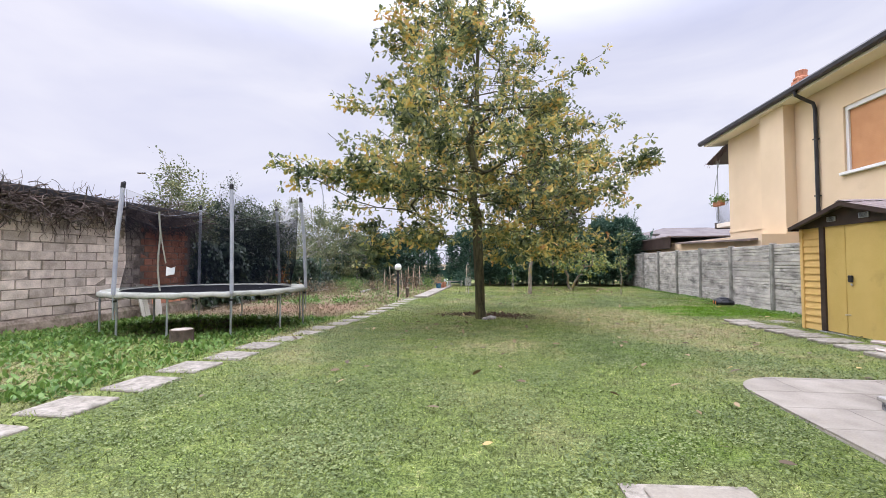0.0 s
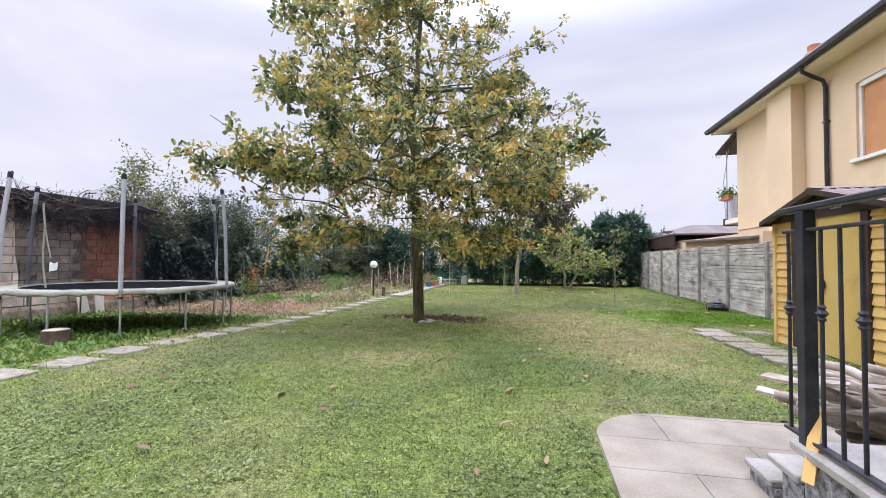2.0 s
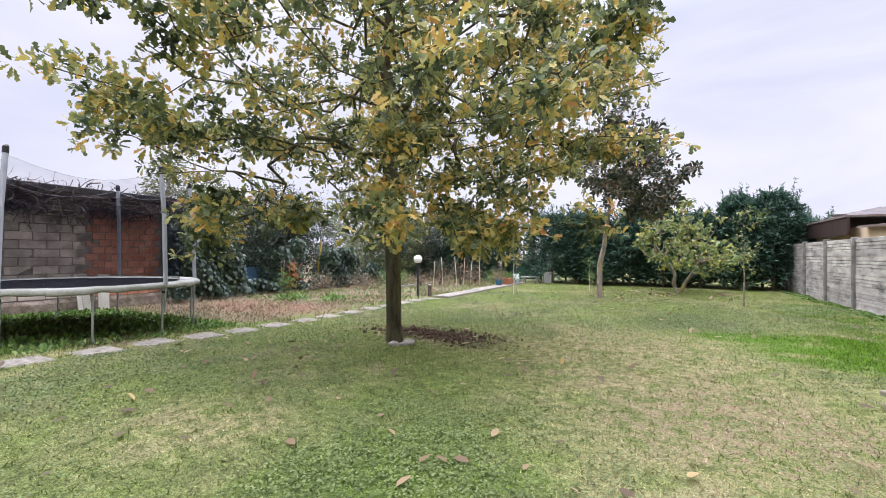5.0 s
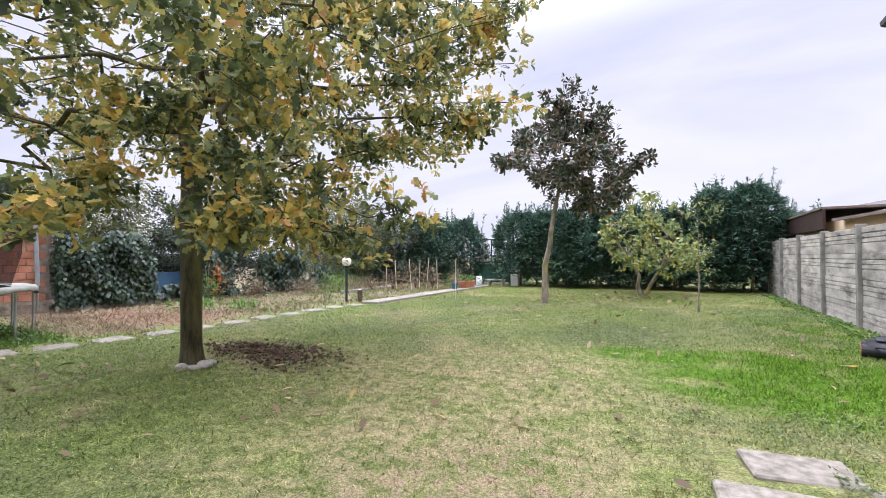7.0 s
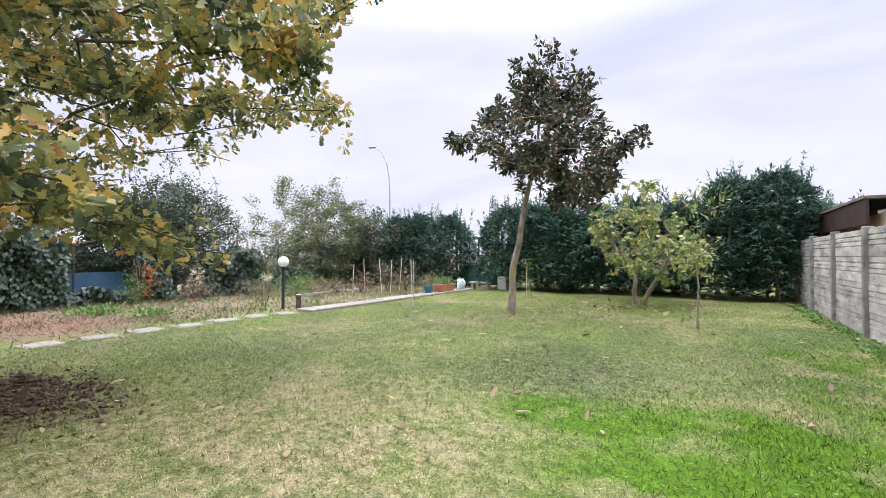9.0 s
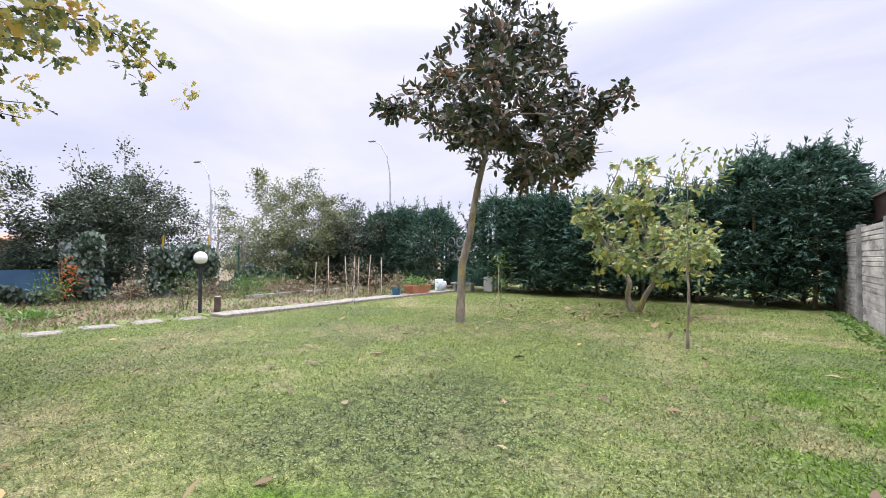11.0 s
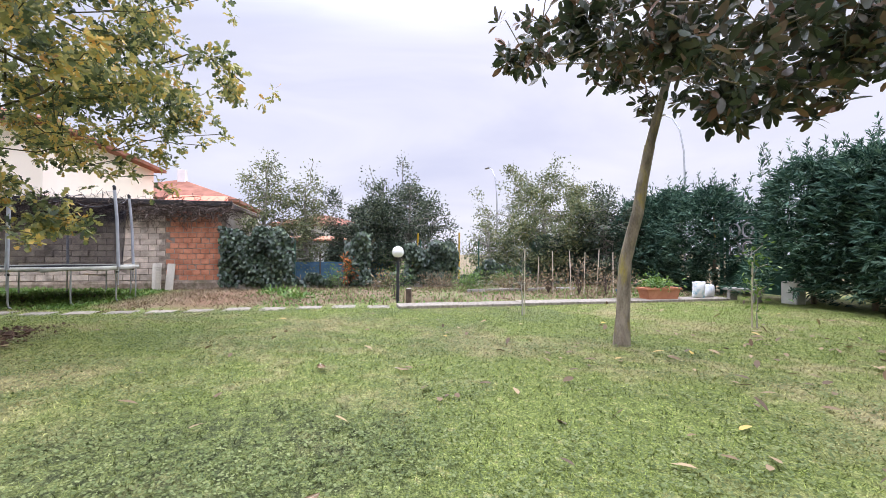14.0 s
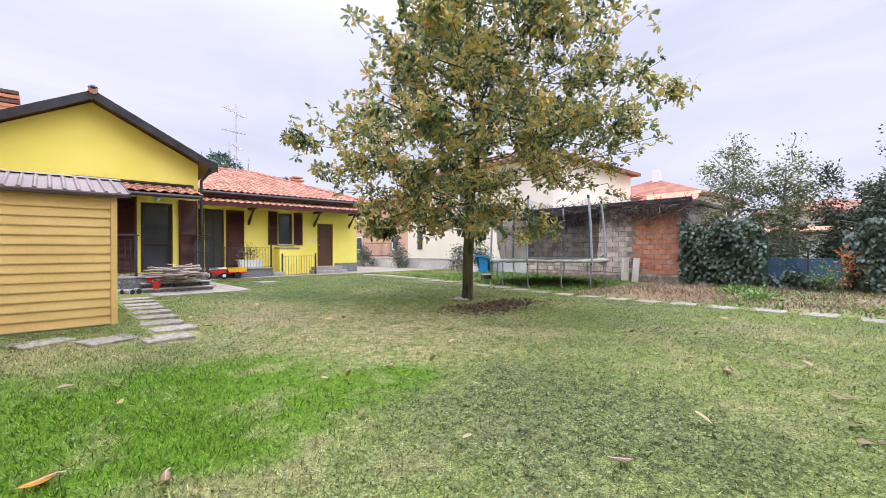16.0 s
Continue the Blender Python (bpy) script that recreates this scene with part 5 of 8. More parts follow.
def railing(name, line, z0, z1, posts=(), big=False):
    a, b = Vector((*line[0], 0)), Vector((*line[1], 0))
    L = (b - a).length
    d = (b - a) / L
    s = Vector((-d.y, d.x, 0))
    t = thing(name, (a.x, a.y, z0), "dark grey wrought-iron railing with turned collars on the bars", "railing", turn=math.degrees(math.atan2(d.y, d.x)))
    H = z1 - z0
    r = 0.009 if big else 0.007
    part("bottom_rail", a_box((0, -0.02, 0.02), (L, 0.02, 0.035), 0.003), M_IRON, t)
    part("top_rail", a_box((0, -0.015, H - 0.13), (L, 0.015, H - 0.115), 0.003), M_IRON, t)
    if big:
        part("handrail", a_box((-0.02, -0.03, H - 0.03), (L, 0.03, H), 0.006), M_IRON, t)
    k, x, first = 0, 0.03, {}
    while x < L:
        kind = "collared" if (big and k % 2 == 0) else "plain"
        if kind not in first:
            bm = a_tube([(0, 0, 0.03), (0, 0, H - 0.12)], r, 8)
            if kind == "collared":
                lathe(bm, [(r, 0), (0.019, 0.012), (0.012, 0.022), (0.027, 0.04), (0.012, 0.058), (0.019, 0.068), (r, 0.08)], 10, (0, 0, H * 0.52))
            ob = first[kind] = part("bar", bm, M_IRON, t)
        else:
            ob = new("bar", first[kind].data)
            ob.parent = t
        ob.location = (x, 0, 0)
        x += 0.125
        k += 1
    for f in posts:
        part("post", a_box((f * L - 0.03, -0.03, -0.02), (f * L + 0.03, 0.03, H - (0.0 if not big else 0.03)), 0.004), M_IRON, t)


porch()


def garden_shed():
    """Metal shed with clapboard sides, brown trim and a double door in the gable end."""
    x0, x1, y0, y1, ze, zr = 5.97, 7.85, 6.95, 9.42, 2.0, 2.32
    ym = (y0 + y1) / 2
    t = thing("garden_shed", (0, 0, 0), "ochre metal garden shed with clapboard walls and brown gabled roof", "shed")
    zb = 0.04
    part("floor_frame", a_box((x0 + 0.03, y0 + 0.03, -0.1), (x1 - 0.03, y1 - 0.03, zb), 0.0), M_METAL, t)

    def boards(name, a, b, axis, face, sgn, z0, z1, step=0.133):
        bm = bmesh.new()
        z = z0
        while z < z1 - 0.01:
            zz = min(z + step, z1)
            prof = [(face, z), (face + sgn * 0.022, z), (face + sgn * 0.022, z + 0.012), (face + sgn * 0.004, zz), (face, zz)]
            prism(bm, prof, axis, a, b)
            z += step
        return bm
    # walls
    part("core", a_box((x0 + 0.03, y1 - 0.04, zb), (x1, y1 - 0.02, ze)), M_SIDING, t)
    part("core", a_box((x0 + 0.03, y0 + 0.02, zb), (x1, y0 + 0.04, ze)), M_SIDING, t)
    part("back", a_box((x1 - 0.02, y0 + 0.04, zb), (x1, y1 - 0.04, ze)), M_SIDING, t)
    for nm, face, sgn in (("north", y1 - 0.02, 1), ("south", y0 + 0.02, -1)):
        z = zb
        k = 0
        while z < ze - 0.05:
            bm = bmesh.new()
            zz = min(z + 0.133, ze)
            prism(bm, [(face, z), (face + sgn * 0.024, z), (face + sgn * 0.024, z + 0.012), (face + sgn * 0.004, zz), (face, zz)], "x", x0 + 0.06, x1)
            part("clapboard", bm, M_SIDING, t)
            z += 0.133
    for a, b in ((y1 - 0.52, y1 - 0.06), (y0 + 0.06, y0 + 0.40)):
        part("core", a_box((x0 + 0.02, a, zb), (x0 + 0.04, b, ze)), M_SIDING, t)
        z = zb
        while z < ze - 0.05:
            bm = bmesh.new()
            zz = min(z + 0.133, ze)
            prism(bm, [(x0 + 0.02, z), (x0 - 0.004, z), (x0 - 0.004, z + 0.012), (x0 + 0.016, zz), (x0 + 0.02, zz)], "y", a, b)
            part("clapboard", bm, M_SIDING, t)
            z += 0.133
    for y in (y1 - 0.06, y0 - 0.02):
        part("corner_post", a_box((x0 - 0.02, y, zb - 0.02), (x0 + 0.06, y + 0.08, ze), 0.004), M_SIDING, t)
    for y in (y1 - 0.64, y0 + 0.40):
        part("door_jamb", a_box((x0 - 0.03, y, zb - 0.02), (x0 + 0.05, y + 0.12, ze), 0.004), M_BROWN, t)
    for a, b in ((y0 + 0.52, ym + 0.13), (ym + 0.14, y1 - 0.64)):
        d = part("door", a_box((x0 + 0.0, a, zb + 0.03), (x0 + 0.025, b, ze - 0.02), 0.004), M_DOORYEL, t, "flat ochre metal door leaf")
        part("seam", a_box((x0 - 0.004, a + 0.01, zb + 0.05), (x0, a + 0.025, ze - 0.05)), M_DOORYEL, d)
    part("door_sill", a_box((x0 - 0.06, y0 + 0.42, zb - 0.03), (x0 + 0.05, y1 - 0.5, zb + 0.015), 0.004), M_METAL, t)
    lk = part("lock", a_box((x0 - 0.045, ym - 0.03, 0.98), (x0 - 0.006, ym + 0.06, 1.1), 0.012), M_BLACK, t, "black padlock case")
    part("padlock", a_tube([(x0 - 0.03, ym, 0.96), (x0 - 0.03, ym - 0.02, 0.93)], 0.012, 6), M_METAL, lk)
    part("latch", a_tube([(x0 - 0.01, ym + 0.05, 0.42), (x0 - 0.035, ym + 0.06, 0.42), (x0 - 0.035, ym + 0.13, 0.41)], 0.008, 6), M_METAL, t)
    # gable and roof
    part("gable_panel", prism(bmesh.new(), [(y0, ze - 0.02), (y1, ze - 0.02), (y1, ze + 0.02), (ym, zr), (y0, ze + 0.02)], "x", x0 - 0.03, x0 + 0.02), M_BROWN, t)
    part("gable_panel", prism(bmesh.new(), [(y0, ze - 0.02), (y1, ze - 0.02), (y1, ze + 0.02), (ym, zr), (y0, ze + 0.02)], "x", x1 - 0.02, x1 + 0.02), M_BROWN, t)
    for y in (ym + 0.28, ym - 0.42):
        v = part("vent", a_box((x0 - 0.05, y, ze + 0.06), (x0 - 0.03, y + 0.2, ze + 0.15), 0.004), M_METAL, t, "slotted pale vent")
        bm = bmesh.new()
        for k in range(4):
            box(bm, (x0 - 0.056, y + 0.02, ze + 0.075 + k * 0.018), (x0 - 0.05, y + 0.18, ze + 0.082 + k * 0.018))
        part("slot", bm, M_BLACK, v)
    for s, ye in ((1, y1 + 0.10), (-1, y0 - 0.10)):
        ex0, ex1 = x0 - 0.16, x1 + 0.1
        r = part("roof_sheet", slab([(ex0, ym, zr + 0.05), (ex1, ym, zr + 0.05), (ex1, ye, ze + 0.01), (ex0, ye, ze + 0.01)], 0.02), M_SHEDROOF, t)
        bm = bmesh.new()
        k = ex0 + 0.12
        while k < ex1:
            vs = [(k - 0.03, 0), (k - 0.012, 0.022), (k + 0.012, 0.022), (k + 0.03, 0)]
            lo = [bm.verts.new((x, ym, zr + 0.052 + z)) for x, z in vs]
            hi = [bm.verts.new((x, ye, ze + 0.012 + z)) for x, z in vs]
            for i in range(3):
                bm.faces.new((lo[i], lo[i + 1], hi[i + 1], hi[i]))
            bm.faces.new(hi)
            k += 0.155
        part("rib", bm, M_SHEDROOF, r)
        part("eave_trim", a_box((ex0, min(ye, ye - s * 0.05), ze - 0.05), (ex1, max(ye, ye - s * 0.05), ze - 0.012)), M_BROWN, t)
        part("barge_board", prism(bmesh.new(), [(ym, zr + 0.06), (ye, ze + 0.02), (ye, ze - 0.05), (ym, zr - 0.02)], "x", ex0 - 0.02, ex0), M_BROWN, t)
    part("ridge_cap", prism(bmesh.new(), [(ym - 0.1, zr + 0.05), (ym, zr + 0.085), (ym + 0.1, zr + 0.05), (ym, zr + 0.06)], "x", x0 - 0.18, x1 + 0.1), M_SHEDROOF, t)


garden_shed()


def cream_house():
    """Two-storey neighbour beyond the concrete fence."""
    h = thing("neighbour_house", (10.0, 0, 0), "two-storey cream plastered house with dark gutter and orange roller blind", "house")
    # west wall, window opening
    bm = bmesh.new()
    for (a, b, z0, z1) in ((4.0, 11.7, -0.2, 6.75), (13.85, 20.2, -0.2, 6.75), (11.7, 13.85, -0.2, 3.95), (11.7, 13.85, 5.87, 6.75)):
        box(bm, (0, a, z0), (0.35, b, z1))
    part("west_wall", bm, M_CREAM, h)
    part("north_wall", a_box((0.35, 19.85, -0.2), (8.0, 20.2, 6.75)), M_CREAM, h)
    part("south_wall", a_box((0.35, 4.0, -0.2), (8.0, 4.35, 6.75)), M_CREAM, h)
    part("east_wall", a_box((7.65, 4.35, -0.2), (8.0, 19.85, 6.75)), M_CREAM, h)
    part("chimney_breast", a_box((-0.36, 15.9, -0.2), (0.0, 17.25, 6.75), 0.01), M_CREAM, h)
    part("band", a_box((-0.035, 17.26, 2.62), (0.0, 20.2, 2.70)), M_CREAM, h)
    part("band", a_box((-0.035, 4.0, 2.62), (0.0, 15.89, 2.70)), M_CREAM, h)
    part("soffit", a_box((-0.55, 3.5, 6.72), (8.5, 21.2, 6.80)), M_PALE, h)
    part("roof", slab([(-0.6, 3.4, 6.95), (-0.6, 21.3, 6.95), (4.0, 21.3, 8.6), (4.0, 3.4, 8.6)], 0.12), M_DARKTILE, h)
    part("roof", slab([(8.6, 3.4, 6.95), (8.6, 21.3, 6.95), (4.0, 21.3, 8.6), (4.0, 3.4, 8.6)], 0.12), M_DARKTILE, h)
    bm = prism(bmesh.new(), [(-0.70, 6.98), (-0.74, 6.92), (-0.72, 6.82), (-0.64, 6.78), (-0.55, 6.80), (-0.55, 6.98)], "y", 3.3, 21.4)
    part("gutter", bm, M_GUTTER, h)
    dp = [(-0.64, 14.85, 6.8), (-0.62, 14.85, 6.66), (-0.35, 14.85, 6.5), (-0.12, 14.85, 6.38), (-0.07, 14.85, 6.2), (-0.07, 14.85, 0.0)]
    part("downpipe", a_tube(dp, 0.055, 10), M_GUTTER, h)
    for z in (5.2, 3.4):
        part("pipe_clip", a_box((-0.13, 14.78, z), (-0.0, 14.92, z + 0.04)), M_GUTTER, h)
    w = part("window", a_box((0.12, 11.75, 4.0), (0.14, 13.8, 5.85)), M_ROLLER, h, "closed orange roller blind")
    bm = bmesh.new()
    for k in range(36):
        z = 4.02 + k * 0.05
        box(bm, (0.112, 11.8, z), (0.12, 13.75, z + 0.042))
    part("slat", bm, M_ROLLER, w)
    bm = bmesh.new()
    box(bm, (0.06, 11.7, 3.98), (0.12, 11.8, 5.87))
    box(bm, (0.06, 13.75, 3.98), (0.12, 13.85, 5.87))
    box(bm, (0.03, 11.8, 5.74), (0.12, 13.75, 5.87))
    part("window_frame", bm, M_WHITE, w)
    part("sill", a_box((-0.10, 11.6, 3.86), (0.1, 13.95, 3.95), 0.01), M_WHITE, h, "white stone window sill")
    # roof chimney
    c = part("chimney", a_box((0.35, 16.15, 6.9), (0.75, 16.6, 7.75), 0.01), M_TERRA, h)
    part("chimney_cap", lathe(bmesh.new(), [(0.24, 0), (0.24, 0.05), (0.16, 0.1), (0.18, 0.3), (0.05, 0.36)], 10, (0.55, 16.37, 7.75)), M_TERRA, c)
    # balcony and thatched awning at the north end
    b = part("balcony", a_box((0.1, 20.2, 2.95), (5.0, 21.6, 3.15), 0.01), M_PALE, h)
    part("balcony_edge", a_box((0.05, 21.6, 2.9), (5.0, 21.68, 3.2), 0.01), M_DARKTILE, b)
    for k in range(16):
        part("baluster", a_tube([(0.12, 20.25 + k * 0.085, 3.15), (0.12, 20.25 + k * 0.085, 4.1)], 0.008, 5), M_IRON, b)
    part("balcony_rail", a_box((0.1, 20.2, 4.1), (0.14, 21.6, 4.14)), M_IRON, b)
    part("awning_post", a_tube([(0.15, 21.5, 3.15), (0.15, 21.5, 6.1)], 0.02, 6), M_METAL, h)
    part("awning_post", a_tube([(0.15, 21.65, 3.2), (0.12, 21.75, 4.8), (0.15, 21.3, 6.1)], 0.012, 6), M_METAL, h)
    part("awning", slab([(-0.1, 20.2, 6.55), (5.0, 20.2, 6.55), (5.0, 22.0, 6.1), (-0.1, 22.0, 6.1)], 0.06), M_BROWN, h)
    bm = bmesh.new()
    rng = random.Random(7)
    for k in range(60):
        y = rng.uniform(20.3, 22.0)
        x = rng.uniform(-0.15, 0.2)
        tube(bm, [(x, y, 6.55 - (y - 20.2) * 0.25), (x - rng.uniform(0, 0.1), y + 0.05, 6.42 - (y - 20.2) * 0.25 - rng.uniform(0, 0.12))], 0.006, 3)
    part("awning_fringe", bm, M_SHUTTER, h)


def flower_box():
    t = thing("balcony_planter", (10.1, 21.1, 4.05), "terracotta balcony planter with trailing green plants", "planter")
    part("box", a_box((-0.22, -0.35, -0.12), (0.0, 0.35, 0.1), 0.02), M_TERRA, t)
    rng = np.random.default_rng(6)
    c = rng.normal(0, 1, (300, 3)) * np.array([0.12, 0.28, 0.09]) + np.array([-0.1, 0, 0.18])
    V, size = leaf_cloud(rng, c, c * 1.0, "broad", 0.09)
    polys("leaves", V, size, M_WEED, t)


cream_house()
flower_box()


def far_house(name, x0, x1, y0, y1, eave, ridge, wall_m, roof_m, label, axis="y", windows=0, over=0.5, win_side="x1"):
    h = thing(name, ((x0 + x1) / 2, (y0 + y1) / 2, 0), label, "house")
    cx, cy = (x0 + x1) / 2, (y0 + y1) / 2
    a, b = (x1 - x0) / 2, (y1 - y0) / 2
    part("wall", a_box((-a, -b, -0.2), (a, b, eave)), wall_m, h)
    if axis == "y":
        ed = [(-a - over, -b - over), (a + over, -b - over), (a + over, b + over), (-a - over, b + over)]
        r0, r1 = (0, -max(b - a, 0.2)), (0, max(b - a, 0.2))
    else:
        ed = [(-a - over, -b - over), (a + over, -b - over), (a + over, b + over), (-a - over, b + over)]
        r0, r1 = (-max(a - b, 0.2), 0), (max(a - b, 0.2), 0)
    bm = bmesh.new()
    e = [bm.verts.new((p[0], p[1], eave)) for p in ed]
    e2 = [bm.verts.new((p[0], p[1], eave - 0.18)) for p in ed]
    p0, p1 = bm.verts.new((*r0, ridge)), bm.verts.new((*r1, ridge))
    if axis == "y":
        fs = [(e[0], e[1], p0), (e[1], e[2], p1, p0), (e[2], e[3], p1), (e[3], e[0], p0, p1)]
    else:
        fs = [(e[0], e[1], p1, p0), (e[1], e[2], p1), (e[2], e[3], p0, p1), (e[3], e[0], p0)]
    for f in fs:
        bm.faces.new(f)
    for i in range(4):
        j = (i + 1) % 4
        bm.faces.new((e[i], e2[i], e2[j], e[j]))
    bm.faces.new(e2)
    bmesh.ops.recalc_face_normals(bm, faces=bm.faces)
    part("roof", bm, roof_m, h)
    for k in range(windows):
        y = -b + (k + 0.5) * 2 * b / windows
        for z in ([eave - 1.9] if eave < 4 else [1.2, eave - 1.9]):
            w = part("window", a_box((a, y - 0.5, z), (a + 0.05, y + 0.5, z + 1.25)), M_WHITE, h)
            part("pane", a_box((a + 0.05, y - 0.42, z + 0.08), (a + 0.06, y + 0.42, z + 1.17)), M_GLASS, w)
    return h


M_FARTILE = mat("far_clay_tile", (0.19, 0.080, 0.055), (0.32, 0.155, 0.11), 1.2, 0.95, spec=0.08, bump=0.5, fine=5, stretch=(1, 1, 1))
# west neighbours: tall pale house behind the low wall, red-roofed houses beyond the garage
hw = far_house("pale_house", -22.0, -12.6, -7.0, 5.2, 6.2, 8.0, M_PALE, M_FARTILE, "tall pale plastered house behind the low boundary wall", windows=0)
for (y, z0, z1, w) in ((-5.6, 1.2, 2.9, 0.5), (4.0, 0.7, 2.6, 0.9), (-1.2, 4.2, 5.3, 0.8)):
    ww = part("window", a_box((4.7, y + 0.9 - w / 2, z0), (4.74, y + 0.9 + w / 2, z1)), M_BROWN, hw, "narrow dark window")
    part("pane", a_box((4.74, y + 0.9 - w / 2 + 0.06, z0 + 0.06), (4.75, y + 0.9 + w / 2 - 0.06, z1 - 0.06)), M_GLASS, ww)
h2 = far_house("red_roofed_house", -33.0, -24.0, 0.0, 9.0, 4.7, 6.6, M_WHITE, M_FARTILE, "white house with clay roof and salmon awning", axis="x", windows=2)
part("awning", slab([(4.6, 1.0, 4.9), (4.6, 4.4, 4.9), (6.4, 4.6, 4.1), (6.4, 0.8, 4.1)], 0.06), M_AWNING, h2, "open salmon-red awning")
part("chimney", a_box((0.5, 0.0, 5.8), (1.0, 0.5, 7.2), 0.01), M_WHITE, h2)
far_house("red_roofed_house", -40.0, -29.0, 11.0, 17.5, 3.5, 4.7, M_WHITE, M_FARTILE, "low white house with a broad clay-tiled roof", windows=3)
far_house("pink_house", -26.0, -16.0, -22.0, -10.0, 5.6, 7.4, mat("pink_plaster", (0.62, 0.36, 0.27), (0.70, 0.43, 0.33), 1.0), M_FARTILE, "salmon pink house behind the railing", windows=2)
# north-east: dark roofs beyond the concrete fence
far_house("dark_roofed_house", 9.0, 24.0, 34.0, 46.0, 2.9, 4.4, M_CREAM, M_DARKTILE, "low house with a broad dark tiled roof", axis="x")
far_house("dark_roofed_house", 14.0, 30.0, 50.0, 62.0, 4.0, 5.6, M_CREAM, M_DARKTILE, "distant house with dark tiled roof", axis="x")


def lean_to():
    t = thing("lean_to", (8.3, 0, 0), "flat-roofed lean-to with deep dark brown fascia behind the fence", "outbuilding")
    part("wall", a_box((0.5, 15.8, -0.1), (5.0, 31.0, 2.3)), M_CREAM, t)
    part("fascia", a_box((0.2, 22.95, 2.05), (0.26, 31.2, 2.62), 0.01), M_BROWN, t)
    part("roof", a_box((0.26, 22.95, 2.6), (5.2, 31.2, 2.62)), M_GUTTER, t)
    part("trim", a_box((0.16, 22.95, 2.62), (5.2, 31.2, 2.68)), M_SHEDROOF, t)
    bm = bmesh.new()
    part("roof", slab([(0.25, 16.0, 2.15), (0.25, 22.4, 2.3), (4.5, 22.4, 2.75), (4.5, 16.0, 2.6)], 0.07), M_SHEDROOF, t, "weathered corrugated sheet")
    dish = part("satellite_dish", lathe(bmesh.new(), [(0.02, 0), (0.2, 0.05), (0.32, 0.14), (0.33, 0.15), (0.2, 0.07), (0.03, 0.02)], 16, (2.0, 30.2, 3.1)), M_CAP, t)
    part("dish_mast", a_tube([(2.0, 30.2, 2.6), (2.0, 30.2, 3.15)], 0.02, 6), M_METAL, dish)


lean_to()


def street_lamp(x, y, top, turn):
    t = thing("street_lamp", (x, y, -0.1), "tall slender curved steel street lamp", "street lamp", "street lamps", turn=turn)
    pts = [(0, 0, 0), (0, 0, top * 0.62), (0.05, 0, top * 0.75), (0.28, 0, top * 0.88), (0.75, 0, top * 0.965), (1.3, 0, top)]
    part("pole", a_tube(pts, [0.08, 0.06, 0.05, 0.045, 0.04, 0.035], 8), M_METAL, t)
    part("head", a_box((1.2, -0.12, top - 0.06), (1.8, 0.12, top + 0.05), 0.04), M_CAP, t)


street_lamp(-15.9, 36.8, 10.2, 200)
street_lamp(-24.0, 27.5, 8.0, 190)


# ---- paving ----
def clip_convex(poly, shape):
    """A polygon cut to a convex shape."""
    out = poly
    for i in range(len(shape)):
        a, b = shape[i], shape[(i + 1) % len(shape)]
        src, out = out, []
        for k in range(len(src)):
            p, q = src[k], src[(k + 1) % len(src)]
            sp = (b[0] - a[0]) * (p[1] - a[1]) - (b[1] - a[1]) * (p[0] - a[0])
            sq = (b[0] - a[0]) * (q[1] - a[1]) - (b[1] - a[1]) * (q[0] - a[0])
            if sp >= 0:
                out.append(p)
            if (sp >= 0) != (sq >= 0):
                f = sp / (sp - sq)
                out.append((p[0] + (q[0] - p[0]) * f, p[1] + (q[1] - p[1]) * f))
        if len(out) < 3:
            return []
    return out


def patio():
    arc = [(3.05 + 0.58 * math.cos(a), 4.68 + 0.58 * math.sin(a)) for a in [math.pi / 2 + k * math.pi / 16 for k in range(9)]]
    shape = [(2.47, 1.2), (6.6, 1.2), (6.6, 5.26)] + arc
    t = thing("patio", (0, 0, 0), "pale concrete slab patio with a rounded corner at the lawn", "pavement", kind="structure")
    part("bed", prism(bmesh.new(), shape, "z", -0.08, 0.035), M_MORTAR, t)
    y = 1.2
    row = 0
    while y < 5.26:
        x = 2.47 - (0.5 if row % 2 else 0.0)
        while x < 6.6:
            r = [(x + 0.0025, y + 0.0025), (x + 0.9975, y + 0.0025), (x + 0.9975, y + 0.4975), (x + 0.0025, y + 0.4975)]
            c = clip_convex(r, shape)
            if len(c) >= 3:
                bm = bmesh.new()
                prism(bm, c, "z", 0.03, 0.05)
                part("paving_slab", bm, M_PAVE, t)
            x += 1.0
        y += 0.5
        row += 1
    d = thing("driveway", (0, 0, 0), "grey concrete paving along the front of the house", "pavement", kind="structure")
    part("sheet", a_box((-9.75, -14.0, -0.1), (2.4, -0.55, 0.042), 0.006), M_PAVE, d)
    part("sheet", a_box((2.4, -1.0, -0.1), (3.1, 1.19, 0.042), 0.006), M_PAVE, d)


def stone(parent, mesh, x, y, turn):
    ob = new("stepping_stone", mesh)
    ob.parent = parent
    ob.matrix_basis = pose(x, y, g(x, y) + 0.012, random.uniform(-0.6, 0.6), random.uniform(-0.6, 0.6), turn)
    return ob


